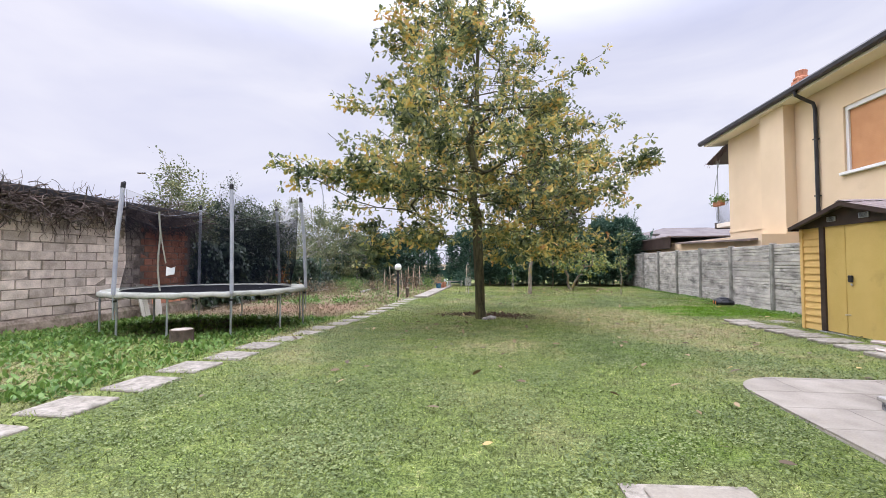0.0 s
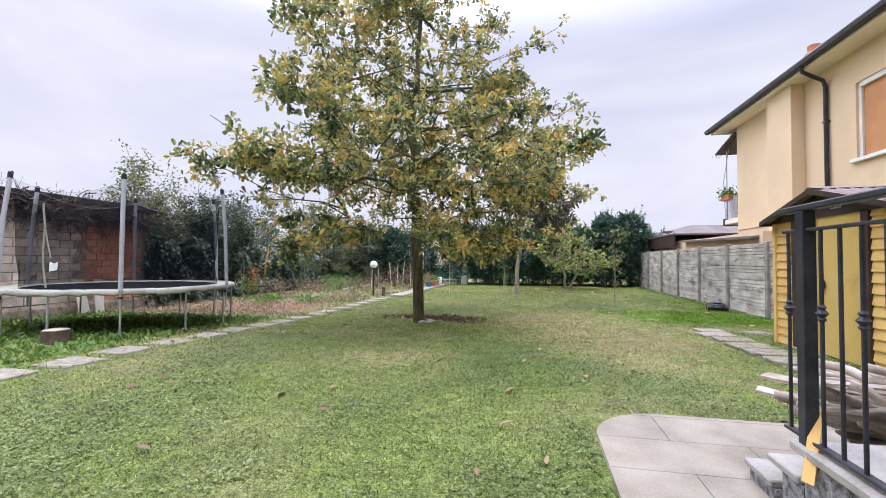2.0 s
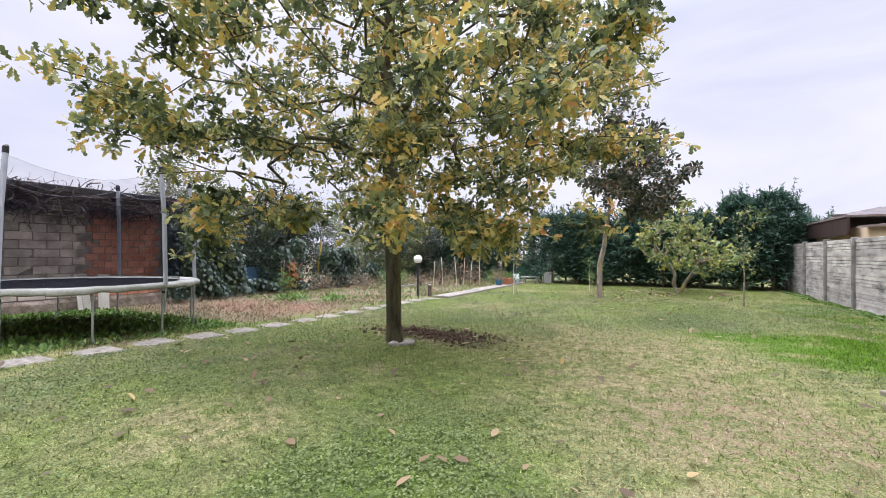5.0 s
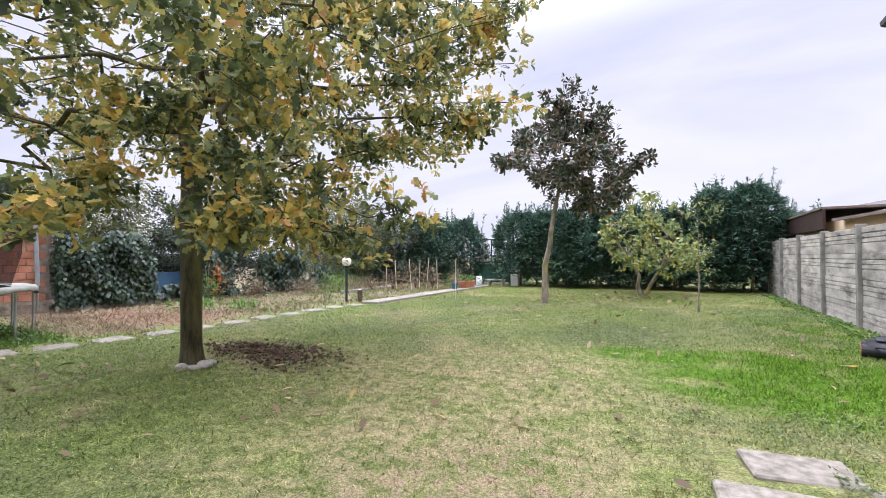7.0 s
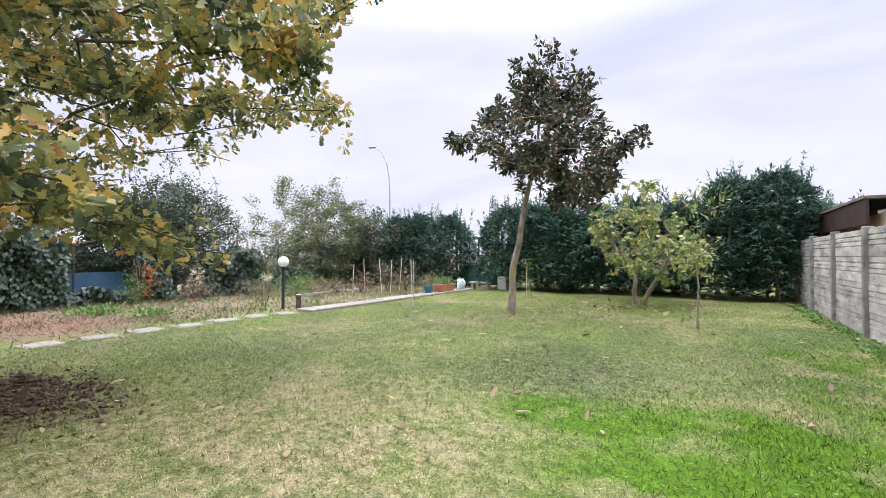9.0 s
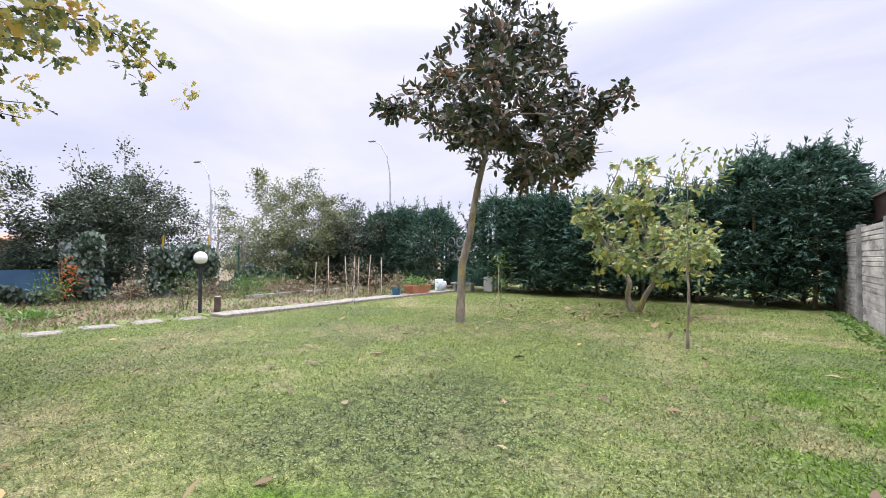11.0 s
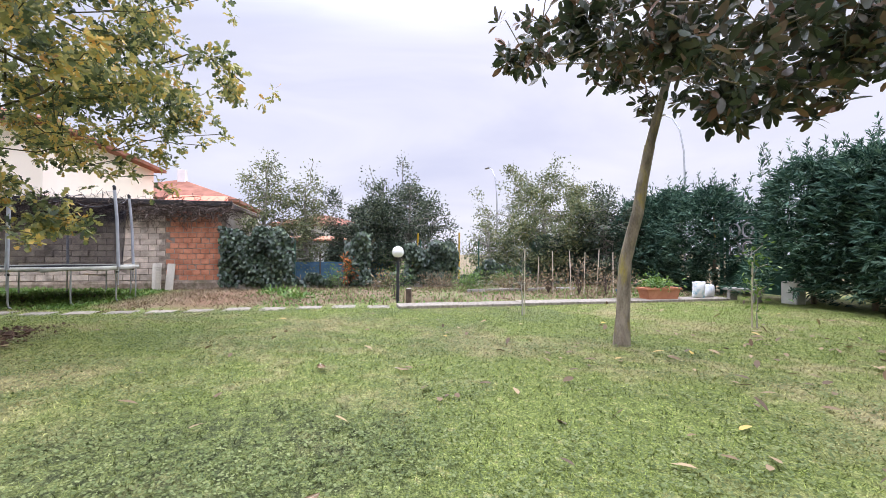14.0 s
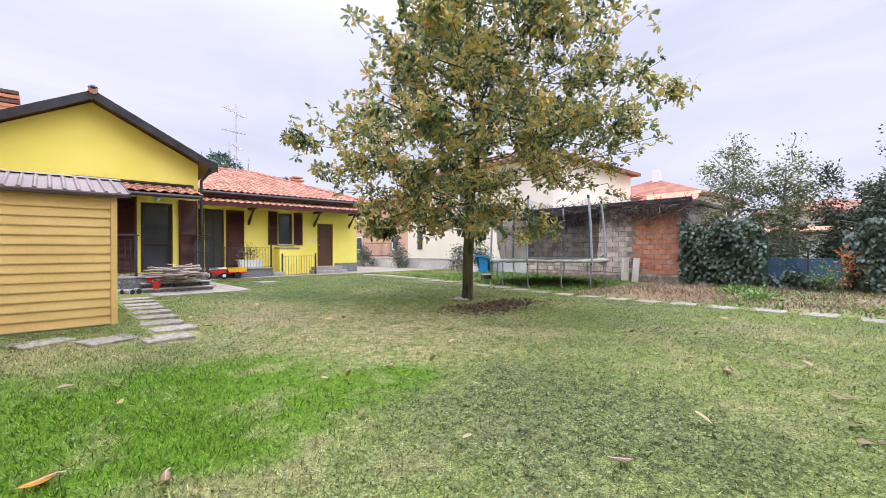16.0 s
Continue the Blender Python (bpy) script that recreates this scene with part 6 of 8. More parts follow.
def stepping_stones():
    random.seed(12)
    w = thing("stepping_stone_path", (0, 0, 0), "row of washed-aggregate stepping stones sunk in the lawn", "path", kind="structure")
    bm = a_box((-0.27, -0.27, -0.05), (0.27, 0.27, 0.012), 0.012)
    s0 = part("stepping_stone", bm, M_STONE, w)
    me = s0.data
    s0.matrix_basis = pose(-3.95, 1.2, g(-3.95, 1.2) + 0.012)
    y = 1.97
    while y < 17.4:
        o = stone(w, me, -3.96 + 0.026 * (y - 3) + random.uniform(-0.05, 0.05), y, random.uniform(-5, 5))
        if y > 6.6:
            o.location.z -= 0.014
        y += 0.77 + random.uniform(-0.03, 0.03)
    w2 = thing("stepping_stone_path", (0, 0, 0), "stepping stones curving past the garden shed", "path", kind="structure")
    bm = a_box((-0.29, -0.2, -0.05), (0.29, 0.2, 0.012), 0.012)
    s1 = part("stepping_stone", bm, M_STONE, w2)
    s1.matrix_basis = pose(5.55, 10.82, g(5.55, 10.82) + 0.012, 0, 0, 8)
    for x, y2, a in ((5.36, 10.2, 4), (5.42, 9.6, -3), (5.38, 8.95, 3), (5.36, 8.35, -2), (5.36, 7.75, 2), (5.34, 7.15, -3), (5.3, 6.55, 2), (5.28, 5.95, 0), (6.15, 10.55, 20), (6.8, 10.25, 30)):
        stone(w2, s1.data, x, y2, a)
    # concrete walk to the gate
    p = thing("concrete_walk", (0, 0, 0), "narrow raised concrete walk leading to the gate", "path", kind="structure")
    yy = 17.75
    while yy < 26.6:
        part("slab", a_box((-3.66, yy + 0.006, -0.25), (-3.06, min(yy + 1.5, 26.7) - 0.006, -0.045 + random.uniform(-0.006, 0.006)), 0.012), M_STONE, p)
        yy += 1.5
    q = thing("lawn_slab", (1.06, 2.36, g(1.06, 2.36)), "square concrete inspection cover in the lawn", "slab", turn=4)
    part("rim", prism(bmesh.new(), [(-0.36, -0.33), (0.36, -0.33), (0.36, 0.33), (-0.36, 0.33)], "z", -0.06, 0.012), M_STONE, q)
    part("lid", a_box((-0.24, -0.3, 0.012), (0.33, 0.27, 0.03), 0.008), M_PAVE, q)


patio()
stepping_stones()


# ---- trampoline ----
def net_mat(name, cover):
    m = bpy.data.materials.new(name)
    m.use_nodes = True
    n, l = m.node_tree.nodes, m.node_tree.links
    b = n["Principled BSDF"]
    b.inputs["Base Color"].default_value, b.inputs["Roughness"].default_value = (0.003, 0.004, 0.009, 1), 0.95
    b.inputs["Specular IOR Level"].default_value = 0.02
    tr = n.new("ShaderNodeBsdfTransparent")
    ms = n.new("ShaderNodeMixShader")
    wv = n.new("ShaderNodeTexNoise")
    wv.inputs["Scale"].default_value = 3.0
    mr = n.new("ShaderNodeMapRange")
    mr.inputs["To Min"].default_value, mr.inputs["To Max"].default_value = cover - 0.12, cover + 0.12
    l.new(wv.outputs["Fac"], mr.inputs["Value"])
    l.new(mr.outputs["Result"], ms.inputs["Fac"])
    l.new(tr.outputs["BSDF"], ms.inputs[1])
    l.new(b.outputs["BSDF"], ms.inputs[2])
    l.new(ms.outputs["Shader"], n["Material Output"].inputs["Surface"])
    return m


def trampoline():
    cx, cy, R = -6.46, 8.90, 1.985
    zb, rim = -0.1, 0.78
    t = thing("trampoline", (cx, cy, zb), "large round trampoline with grey poles, faded pad and black safety net", "trampoline")

    def at(a, r, z):
        return Vector((r * math.cos(math.radians(a)), r * math.sin(math.radians(a)), z - zb))
    ring = [at(a, R, rim) for a in range(0, 361, 6)]
    part("frame_ring", a_tube(ring, 0.028, 8), M_METAL, t)
    bm = bmesh.new()
    c = bm.verts.new(at(0, 0, rim - 0.05))
    prev = None
    outer = [bm.verts.new(at(a, R - 0.28, rim + 0.0)) for a in range(0, 360, 8)]
    mid = [bm.verts.new(at(a, R * 0.45, rim - 0.035)) for a in range(0, 360, 8)]
    for k in range(len(outer)):
        j = (k + 1) % len(outer)
        bm.faces.new((mid[k], outer[k], outer[j], mid[j]))
        bm.faces.new((c, mid[k], mid[j]))
    part("jumping_mat", bm, M_WEAVE, t, smooth=True)
    # sagging pad, in lengths
    rng = random.Random(5)
    for s in range(12):
        bm = bmesh.new()
        prof = [(-0.30, 0.01), (-0.26, 0.025), (-0.1, 0.035), (0.03, 0.03), (0.06, 0.005), (0.066, -0.04), (0.055, -0.062), (0.045, -0.04), (0.02, -0.005)]
        rows = []
        for k in range(6):
            a = s * 30 + k * 6
            sag = rng.uniform(-0.025, 0.012)
            rows.append([bm.verts.new(at(a, R + r, rim + z + (sag if z < 0 else sag * 0.3))) for r, z in prof])
        for p, q in zip(rows, rows[1:]):
            for k in range(len(prof) - 1):
                bm.faces.new((p[k], q[k], q[k + 1], p[k + 1]))
        part("pad", bm, M_PAD, t, smooth=True)
    first = {}
    poles = [15 + 60 * k for k in range(6)]
    for a in poles:
        for off, pole in ((0, True), (30, False)):
            b = a + off
            legs = [at(b, R + 0.0, rim - 0.03), at(b, R, 0.05), at(b + 0.4, R - 0.005, -0.04), at(b + 2.0, R - 0.01, -0.09)]
            part("leg", a_tube(legs, 0.019, 8), M_METAL, t)
            if pole:
                p = part("pole", a_tube([at(b, R + 0.055, 0.32), at(b, R + 0.06, rim), at(b, R + 0.01, 2.0), at(b, R - 0.07, 2.82)], 0.017, 8), M_METAL, t)
                part("foam_sleeve", a_tube([at(b, R + 0.06, rim + 0.0), at(b, R + 0.01, 2.0), at(b, R - 0.065, 2.76)], 0.036, 10), M_SLEEVE, p)
                part("pole_cap", a_tube([at(b, R - 0.065, 2.76), at(b, R - 0.072, 2.85), at(b, R - 0.10, 2.87)], [0.04, 0.04, 0.028], 8), M_BLACK, p)
                part("clamp", a_box((-0.03, -0.03, -0.02), (0.03, 0.03, 0.02), 0.004), M_BLACK, p).matrix_basis = Matrix.Translation(at(b, R + 0.04, rim - 0.12))
    m_low, m_high = net_mat("dense_black_net", 0.47), net_mat("open_black_net", 0.16)
    for k, a in enumerate(poles):
        lo, hi = bmesh.new(), bmesh.new()
        n = 10
        rows = []
        for i in range(n + 1):
            f = i / n
            ang = a + 60 * f
            # straight chord between poles, hanging edges
            chord = (R - 0.13) * math.cos(math.radians(30)) / math.cos(math.radians((f - 0.5) * 60))
            sag = 4 * f * (1 - f)
            top, edge = 2.74 - 0.22 * sag, 2.42 - 0.20 * sag
            rows.append(((ang, R - 0.30, rim + 0.03), (ang, chord * 0.98, 1.4), (ang, chord, edge), (ang, chord, top)))
        vl = [[lo.verts.new(at(*p)) for p in r[:3]] for r in rows]
        for p, q in zip(vl, vl[1:]):
            for j in range(2):
                lo.faces.new((p[j], q[j], q[j + 1], p[j + 1]))
        vh = [[hi.verts.new(at(*p)) for p in r[2:]] for r in rows]
        for p, q in zip(vh, vh[1:]):
            hi.faces.new((p[0], q[0], q[1], p[1]))
        part("net", lo, m_low, t, smooth=True)
        part("upper_net", hi, m_high, t, smooth=True)
        part("net_cord", a_tube([at(*r[3]) for r in rows], 0.003, 5), M_SLEEVE, t)
        part("net_cord", a_tube([at(*r[2]) for r in rows], 0.003, 5), M_IRON, t)
    # entrance slit with pale zip tape and tags
    z = [(-82, R - 0.12, 2.3), (-82, R - 0.12, 2.2), (-81.5, R - 0.14, 1.9), (-83, R - 0.16, 1.5), (-84, R - 0.2, 1.2), (-83.5, R - 0.24, rim + 0.06)]
    part("zip_tape", a_tube([at(*p) for p in z], 0.016, 5), M_PAD, t, "pale zip edging of the net opening")
    part("zip_tape", a_tube([at(-81.5, R - 0.13, 1.95), at(-80, R - 0.15, 1.6), at(-79, R - 0.18, 1.35)], 0.012, 5), M_PAD, t)
    part("label_tag", prism(bmesh.new(), [(-0.02, -0.1), (0.15, -0.07), (0.17, 0.07), (0.08, 0.04), (-0.01, 0.07)], "y", 0, 0.003), M_BAG, t, "torn white printed warning tag").matrix_basis = Matrix.Translation(at(-77, R - 0.1, 1.22))


trampoline()


# ---- garden things ----
def leafy(name, parent, rng, n, radius, centre, shape, length, material, droop=0.2, spread=0.6):
    c = rng.normal(0, 0.5, (n, 3)) * np.array(radius) + np.array(centre)
    o = (c - np.array(centre)) / (np.array(radius) + 1e-6) + np.array([0, 0, 0.3])
    V, size = leaf_cloud(rng, c, o, shape, length, spread, droop)
    ob = polys(name, V, size, material, parent)
    ob["kind"] = "stuff"
    return ob


def garden_lamp():
    x, y = -4.35, 17.87
    t = thing("garden_lamp", (x, y, g(x, y)), "black garden lamp post with white opal globe", "lamp")
    part("post", a_tube([(0, 0, -0.05), (0, 0, 1.12)], 0.04, 12), M_IRON, t)
    part("collar", lathe(bmesh.new(), [(0.05, 0), (0.075, 0.02), (0.075, 0.06), (0.05, 0.07)], 14, (0, 0, 1.1)), M_BLACK, t)
    bm = bmesh.new()
    bmesh.ops.create_uvsphere(bm, u_segments=24, v_segments=14, radius=0.15, matrix=Matrix.Translation((0, 0, 1.29)))
    part("globe", bm, M_GLOBE, t, "white opal globe", smooth=True)


def bollard():
    x, y = -4.0, 18.1
    t = thing("bollard", (x, y, g(x, y)), "short round brown wooden bollard by the path", "bollard")
    part("post", lathe(bmesh.new(), [(0.07, -0.05), (0.07, 0.36), (0.065, 0.39), (0.0, 0.39)], 14), M_LOG, t, smooth=False)
    part("top", lathe(bmesh.new(), [(0.066, 0.391), (0.06, 0.402), (0.0, 0.405)], 14), M_PLANK, t)


def stump():
    x, y = -5.5, 6.8
    t = thing("tree_stump", (x, y, g(x, y)), "sawn grey log stump standing in the weeds", "stump")
    rng = random.Random(3)
    bm = bmesh.new()
    rings = []
    for z, r in ((-0.05, 0.2), (0.04, 0.19), (0.14, 0.185), (0.205, 0.19), (0.215, 0.175)):
        rings.append([bm.verts.new((r * (1 + 0.06 * math.sin(k * 2.1)) * math.cos(k * math.tau / 18), r * (1 + 0.06 * math.sin(k * 2.1)) * math.sin(k * math.tau / 18), z)) for k in range(18)])
    for a, b in zip(rings, rings[1:]):
        for k in range(18):
            bm.faces.new((a[k], a[(k + 1) % 18], b[(k + 1) % 18], b[k]))
    part("bark", bm, M_LOG, t)
    part("cut_face", lathe(bmesh.new(), [(0.172, 0.21), (0.17, 0.218), (0.0, 0.22)], 18), M_DRIFT, t)


def leaning_planks():
    for k, (y, w, lean, tw) in enumerate(((10.22, 0.27, 12, 3), (10.62, 0.24, 9, -2))):
        t = thing("leaning_plank", (-9.38, y, g(-9.5, y) - 0.01), "bleached wooden plank leaning on the brick wall", "plank", "planks leaning on the wall")
        t.matrix_basis = pose(-9.42 + 0.02 * k, y, g(-9.4, y), tw, -lean, 0)
        part("board", a_box((-0.03, 0, 0), (0.0, w, 0.92), 0.004), M_PLANK, t)
        if k == 0:
            bm = bmesh.new()
            for i in range(15):
                box(bm, (0.0, 0.1, 0.06 + i * 0.055), (0.02, w - 0.01, 0.085 + i * 0.055))
            part("tread", bm, M_PLANK, t)


def gate():
    t = thing("gate", (-3.6, 28.2, -0.1), "green metal garden gate with pale patterned grille", "gate")
    part("lower_panel", a_box((-1.0, -0.02, 0.12), (1.0, 0.02, 0.95), 0.005), M_GREENMETAL, t)
    bm = bmesh.new()
    for x in (-1.0, 0.0, 1.0):
        box(bm, (x - 0.03, -0.03, 0.05), (x + 0.03, 0.03, 2.35))
    for z in (0.95, 1.1, 2.3):
        box(bm, (-1.0, -0.028, z), (1.0, 0.028, z + 0.05))
    part("gate_frame", bm, M_GREENMETAL, t)
    for cx in (-0.72, -0.28, 0.28, 0.72):
        for cz in (1.4, 1.95):
            bm = a_tube([(cx + 0.17 * math.cos(a), -0.01, cz + 0.21 * math.sin(a)) for a in [k * math.tau / 16 for k in range(17)]], 0.028, 6)
            part("scroll", bm, M_CAP, t)
            part("scroll", a_box((cx - 0.22, -0.012, cz - 0.26), (cx + 0.22, 0.008, cz - 0.235)), M_CAP, t)
    for x in (-1.2, 1.2):
        part("gate_post", a_tube([(x, 0, -0.1), (x, 0, 2.6)], 0.06, 8), M_GREENMETAL, t)
    s = thing("white_pier", (-2.1, 27.6, -0.1), "short white rendered pier beside the gate", "pier")
    part("pier", a_box((-0.2, -0.15, -0.05), (0.2, 0.15, 0.55), 0.02), M_WHITE, s)
    b = thing("stone_bench", (-2.85, 26.9, -0.1), "low pale stone slab bench by the gate", "bench")
    part("seat", a_box((-0.5, -0.17, 0.26), (0.45, 0.17, 0.33), 0.012), M_STEP, b)
    for x in (-0.4, 0.32):
        part("support", a_box((x, -0.13, -0.03), (x + 0.1, 0.13, 0.26), 0.01), M_STEP, b)


def pot(name, x, y, z, r, h, material, label, plant, seed, square=None):
    t = thing(name, (x, y, z), label, "plant pot")
    if square:
        a, b = square
        bm = prism(bmesh.new(), [(-a * 0.9, -b * 0.9), (a * 0.9, -b * 0.9), (a * 0.9, b * 0.9), (-a * 0.9, b * 0.9)], "z", 0.0, 0.01)
        vs = [[bm.verts.new((sx * a * f, sy * b * f, zz)) for sx, sy in ((-1, -1), (1, -1), (1, 1), (-1, 1))] for f, zz in ((0.86, 0.01), (0.98, h - 0.05), (1.06, h - 0.05), (1.06, h), (0.94, h), (0.92, h - 0.06))]
        for p, q in zip(vs, vs[1:]):
            for k in range(4):
                bm.faces.new((p[k], p[(k + 1) % 4], q[(k + 1) % 4], q[k]))
        bm.faces.new(vs[-1])
        part("pot", bm, material, t)
    else:
        part("pot", lathe(bmesh.new(), [(r * 0.72, 0), (r * 0.95, h - 0.05), (r * 1.05, h - 0.05), (r * 1.05, h), (r * 0.92, h), (r * 0.9, h - 0.04)], 18), material, t)
    part("soil", a_box((-0.7 * (square[0] if square else r), -0.7 * (square[1] if square else r), h - 0.07), (0.7 * (square[0] if square else r), 0.7 * (square[1] if square else r), h - 0.035)), M_LOG, t)
    rng = np.random.default_rng(seed)
    n, rad, mt, L, shp = plant
    leafy("plant", t, rng, n, rad, (0, 0, h + rad[2] * 0.7), shp, L, mt)
    return t


def sack(x, y, z, seed, h, label, turn):
    rng = random.Random(seed)
    t = thing("soil_sack", (x, y, z), label, "sack", "sacks by the gate", turn=turn)
    bm = bmesh.new()
    rings = []
    for k in range(9):
        f = k / 8
        w = 0.17 * (1 - 0.12 * f) + rng.uniform(-0.015, 0.015)
        d = 0.10 * math.sin(math.pi * min(0.25 + 0.75 * (1 - f), 1.0)) + 0.012
        rings.append([bm.verts.new((w * math.copysign(abs(math.cos(a)) ** 0.6, math.cos(a)) + 0.04 * f, d * math.sin(a) + rng.uniform(-0.01, 0.01) + 0.05 * f * f, h * f + rng.uniform(-0.008, 0.008))) for a in [i * math.tau / 16 for i in range(16)]])
    for a, b in zip(rings, rings[1:]):
        for k in range(16):
            bm.faces.new((a[k], a[(k + 1) % 16], b[(k + 1) % 16], b[k]))
    bm.faces.new(rings[0][::-1])
    bm.faces.new(rings[-1])
    part("sack_body", bm, M_BAG, t, smooth=True)


def sapling(name, x, y, height, seed, label, leaves, material, shape="oval", length=0.08, branches=9, r=0.022, bark=None, stake=None, crook=0.05):
    rng = np.random.default_rng(seed)
    t = thing(name, (x, y, g(x, y)), label, "young tree")
    trunk = [np.array((rng.normal(0, crook * abs(z) / height), rng.normal(0, crook * abs(z) / height), z)) for z in np.linspace(-0.05, height * 0.8, 9)]
    tg = []
    for k in range(branches):
        z = height * rng.uniform(0.35, 1.0)
        a = rng.uniform(0, math.tau)
        q = rng.uniform(0.15, 0.42) * height * 0.42
        tg.append(np.array((q * math.cos(a), q * math.sin(a), z)))
    nodes, parents = grow(rng, trunk, tg)
    limb, rad, kids = limb_mesh("trunk", nodes, parents, 0.005, 2.0, r, bark or M_PALEBARK, t, taper=height * 0.95)
    if leaves:
        crown(rng, "leaves", nodes, parents, kids, rad, shape, length, leaves, 0.09, material, t, thin=0.03, extra=2)
    if stake:
        part("stake", a_tube([(stake[0], stake[1], -0.1), (stake[0] + 0.02, stake[1], stake[2])], 0.013, 6), M_BAMBOO, t)
    return t


def stakes_and_beds():
    rng = np.random.default_rng(31)
    # canes with dried tomato plants
    k = 0
    for x, y, h, lean in ((-6.3, 22.6, 1.15, 3), (-6.0, 23.0, 1.35, -4), (-5.2, 23.6, 1.3, 2), (-5.4, 23.3, 1.35, -6), (-5.0, 23.9, 1.4, 5), (-4.6, 24.2, 1.3, -2)):
        t = thing("garden_cane", (x, y, g(x, y)), "pale bamboo cane standing among dried plants", "cane", "canes in the bed")
        part("cane", a_tube([(0, 0, -0.1), (math.sin(math.radians(lean)) * h, 0.02, h)], 0.016, 6), M_BAMBOO, t)
    for k, (x, y, h, w) in enumerate(((-6.1, 22.9, 0.8, 0.5), (-5.3, 23.5, 0.95, 0.6), (-4.8, 24.1, 0.9, 0.5), (-6.8, 22.3, 0.5, 0.5))):
        t = thing("dried_plant", (x, y, g(x, y)), "withered brown tomato plant tied to canes", "plant", "dried plants in the bed")
        bm = bmesh.new()
        for i in range(16):
            a, q = rng.uniform(0, math.tau), rng.uniform(0.1, w)
            tube(bm, [(0, 0, 0), (q * 0.5 * math.cos(a), q * 0.5 * math.sin(a), h * rng.uniform(0.4, 0.7)), (q * math.cos(a), q * math.sin(a), h * rng.uniform(0.5, 1.0))], [0.008, 0.006, 0.003], 4)
        st = part("stem_tangle", bm, M_VINE, t)
        st["kind"] = "stuff"
        leafy("leaves", t, rng, 260, (w, w, h * 0.6), (0, 0, h * 0.55), "oval", 0.10, M_DRYWEED, 0.5)
    for x, y, dx, h in ((-10.2, 19.3, 0.25, 1.75), (-11.0, 21.2, 0.05, 1.85)):
        t = thing("yellow_pole", (x, y, g(x, y)), "thin yellow painted pole behind the wire fence", "pole", "yellow poles")
        part("pole", a_tube([(-dx, 0, -0.1), (dx * 0.2, 0, h + 0.3)], 0.035, 6), M_YPOLE, t)
    # low bushes of the beds
    for k, (x, y, rx, rz, n, m, L, shp, lab) in enumerate((
            (-7.2, 20.6, 0.55, 0.40, 900, M_WEED, 0.10, "needle", "rosemary bush in the bed"),
            (-8.2, 19.9, 0.8, 0.32, 900, M_DRYWEED, 0.10, "needle", "grey-green herb cushion in the bed"),
            (-7.6, 22.0, 0.9, 0.30, 1000, M_DRYWEED, 0.10, "needle", "grey lavender cushion in the bed"),
            (-8.6, 22.4, 0.8, 0.38, 900, M_WEED, 0.09, "needle", "green herb cushion in the bed"),
            (-5.2, 17.9, 0.45, 0.55, 320, M_WEED, 0.06, "oval", "thin rose bush beside the lamp"),
            (-8.9, 16.2, 0.4, 0.5, 420, M_WEED, 0.08, "oval", "straggly bush by the fence"),
            (-8.7, 17.9, 0.5, 0.35, 420, M_DRYWEED, 0.10, "oval", "dry weeds by the fence"),
            (-4.3, 25.2, 0.35, 0.35, 600, M_WEED, 0.08, "oval", "green bush beside the walk"),
            (-7.0, 14.6, 0.55, 0.12, 260, M_WEED, 0.12, "oval", "low weed clump on bare soil"),
            (-5.8, 15.2, 0.4, 0.10, 200, M_WEED, 0.12, "oval", "low weed clump on bare soil"),
            (-9.2, 24.2, 0.8, 0.4, 800, M_WEED, 0.09, "needle", "green herb cushion by the fence"))):
        t = thing("garden_bush", (x, y, g(x, y)), lab, "bush")
        bm = bmesh.new()
        for i in range(9):
            a, q = rng.uniform(0, math.tau), rng.uniform(0.1, rx * 0.9)
            tube(bm, [(q * 0.15 * math.cos(a), q * 0.15 * math.sin(a), -0.02), (q * 0.6 * math.cos(a), q * 0.6 * math.sin(a), rz * 0.8), (q * math.cos(a), q * math.sin(a), rz * rng.uniform(0.9, 1.5))], [0.008, 0.006, 0.003], 4)
        st = part("stem_tangle", bm, M_VINE, t)
        st["kind"] = "stuff"
        leafy("leaves", t, rng, n, (rx, rx, rz), (0, 0, rz * 0.75), shp, L, m, -0.2)
    t = thing("red_berry_bush", (-9.0, 16.6, g(-9.0, 16.6)), "small shrub with orange-red autumn leaves", "bush")
    part("stem", a_tube([(0, 0, -0.05), (0.03, 0, 0.5), (0, 0.05, 1.1)], [0.015, 0.01, 0.005], 5), M_VINE, t)
    leafy("leaves", t, rng, 160, (0.22, 0.25, 0.5), (0, 0, 0.7), "oval", 0.10, leaf_mat("rust_leaves", [(0.0, (0.35, 0.08, 0.03)), (1.0, (0.55, 0.22, 0.06))], 0.3))
    part("bed_edge", a_box((0, 0, 0), (0.08, 4.0, 0.12), 0.01), M_STEP, None).matrix_basis = pose(-6.9, 20.4, g(-6.9, 22) - 0.02, 0, 0, 3)
    tagged(bpy.data.objects["bed_edge"], "pale stone edging of a garden bed", "edging")


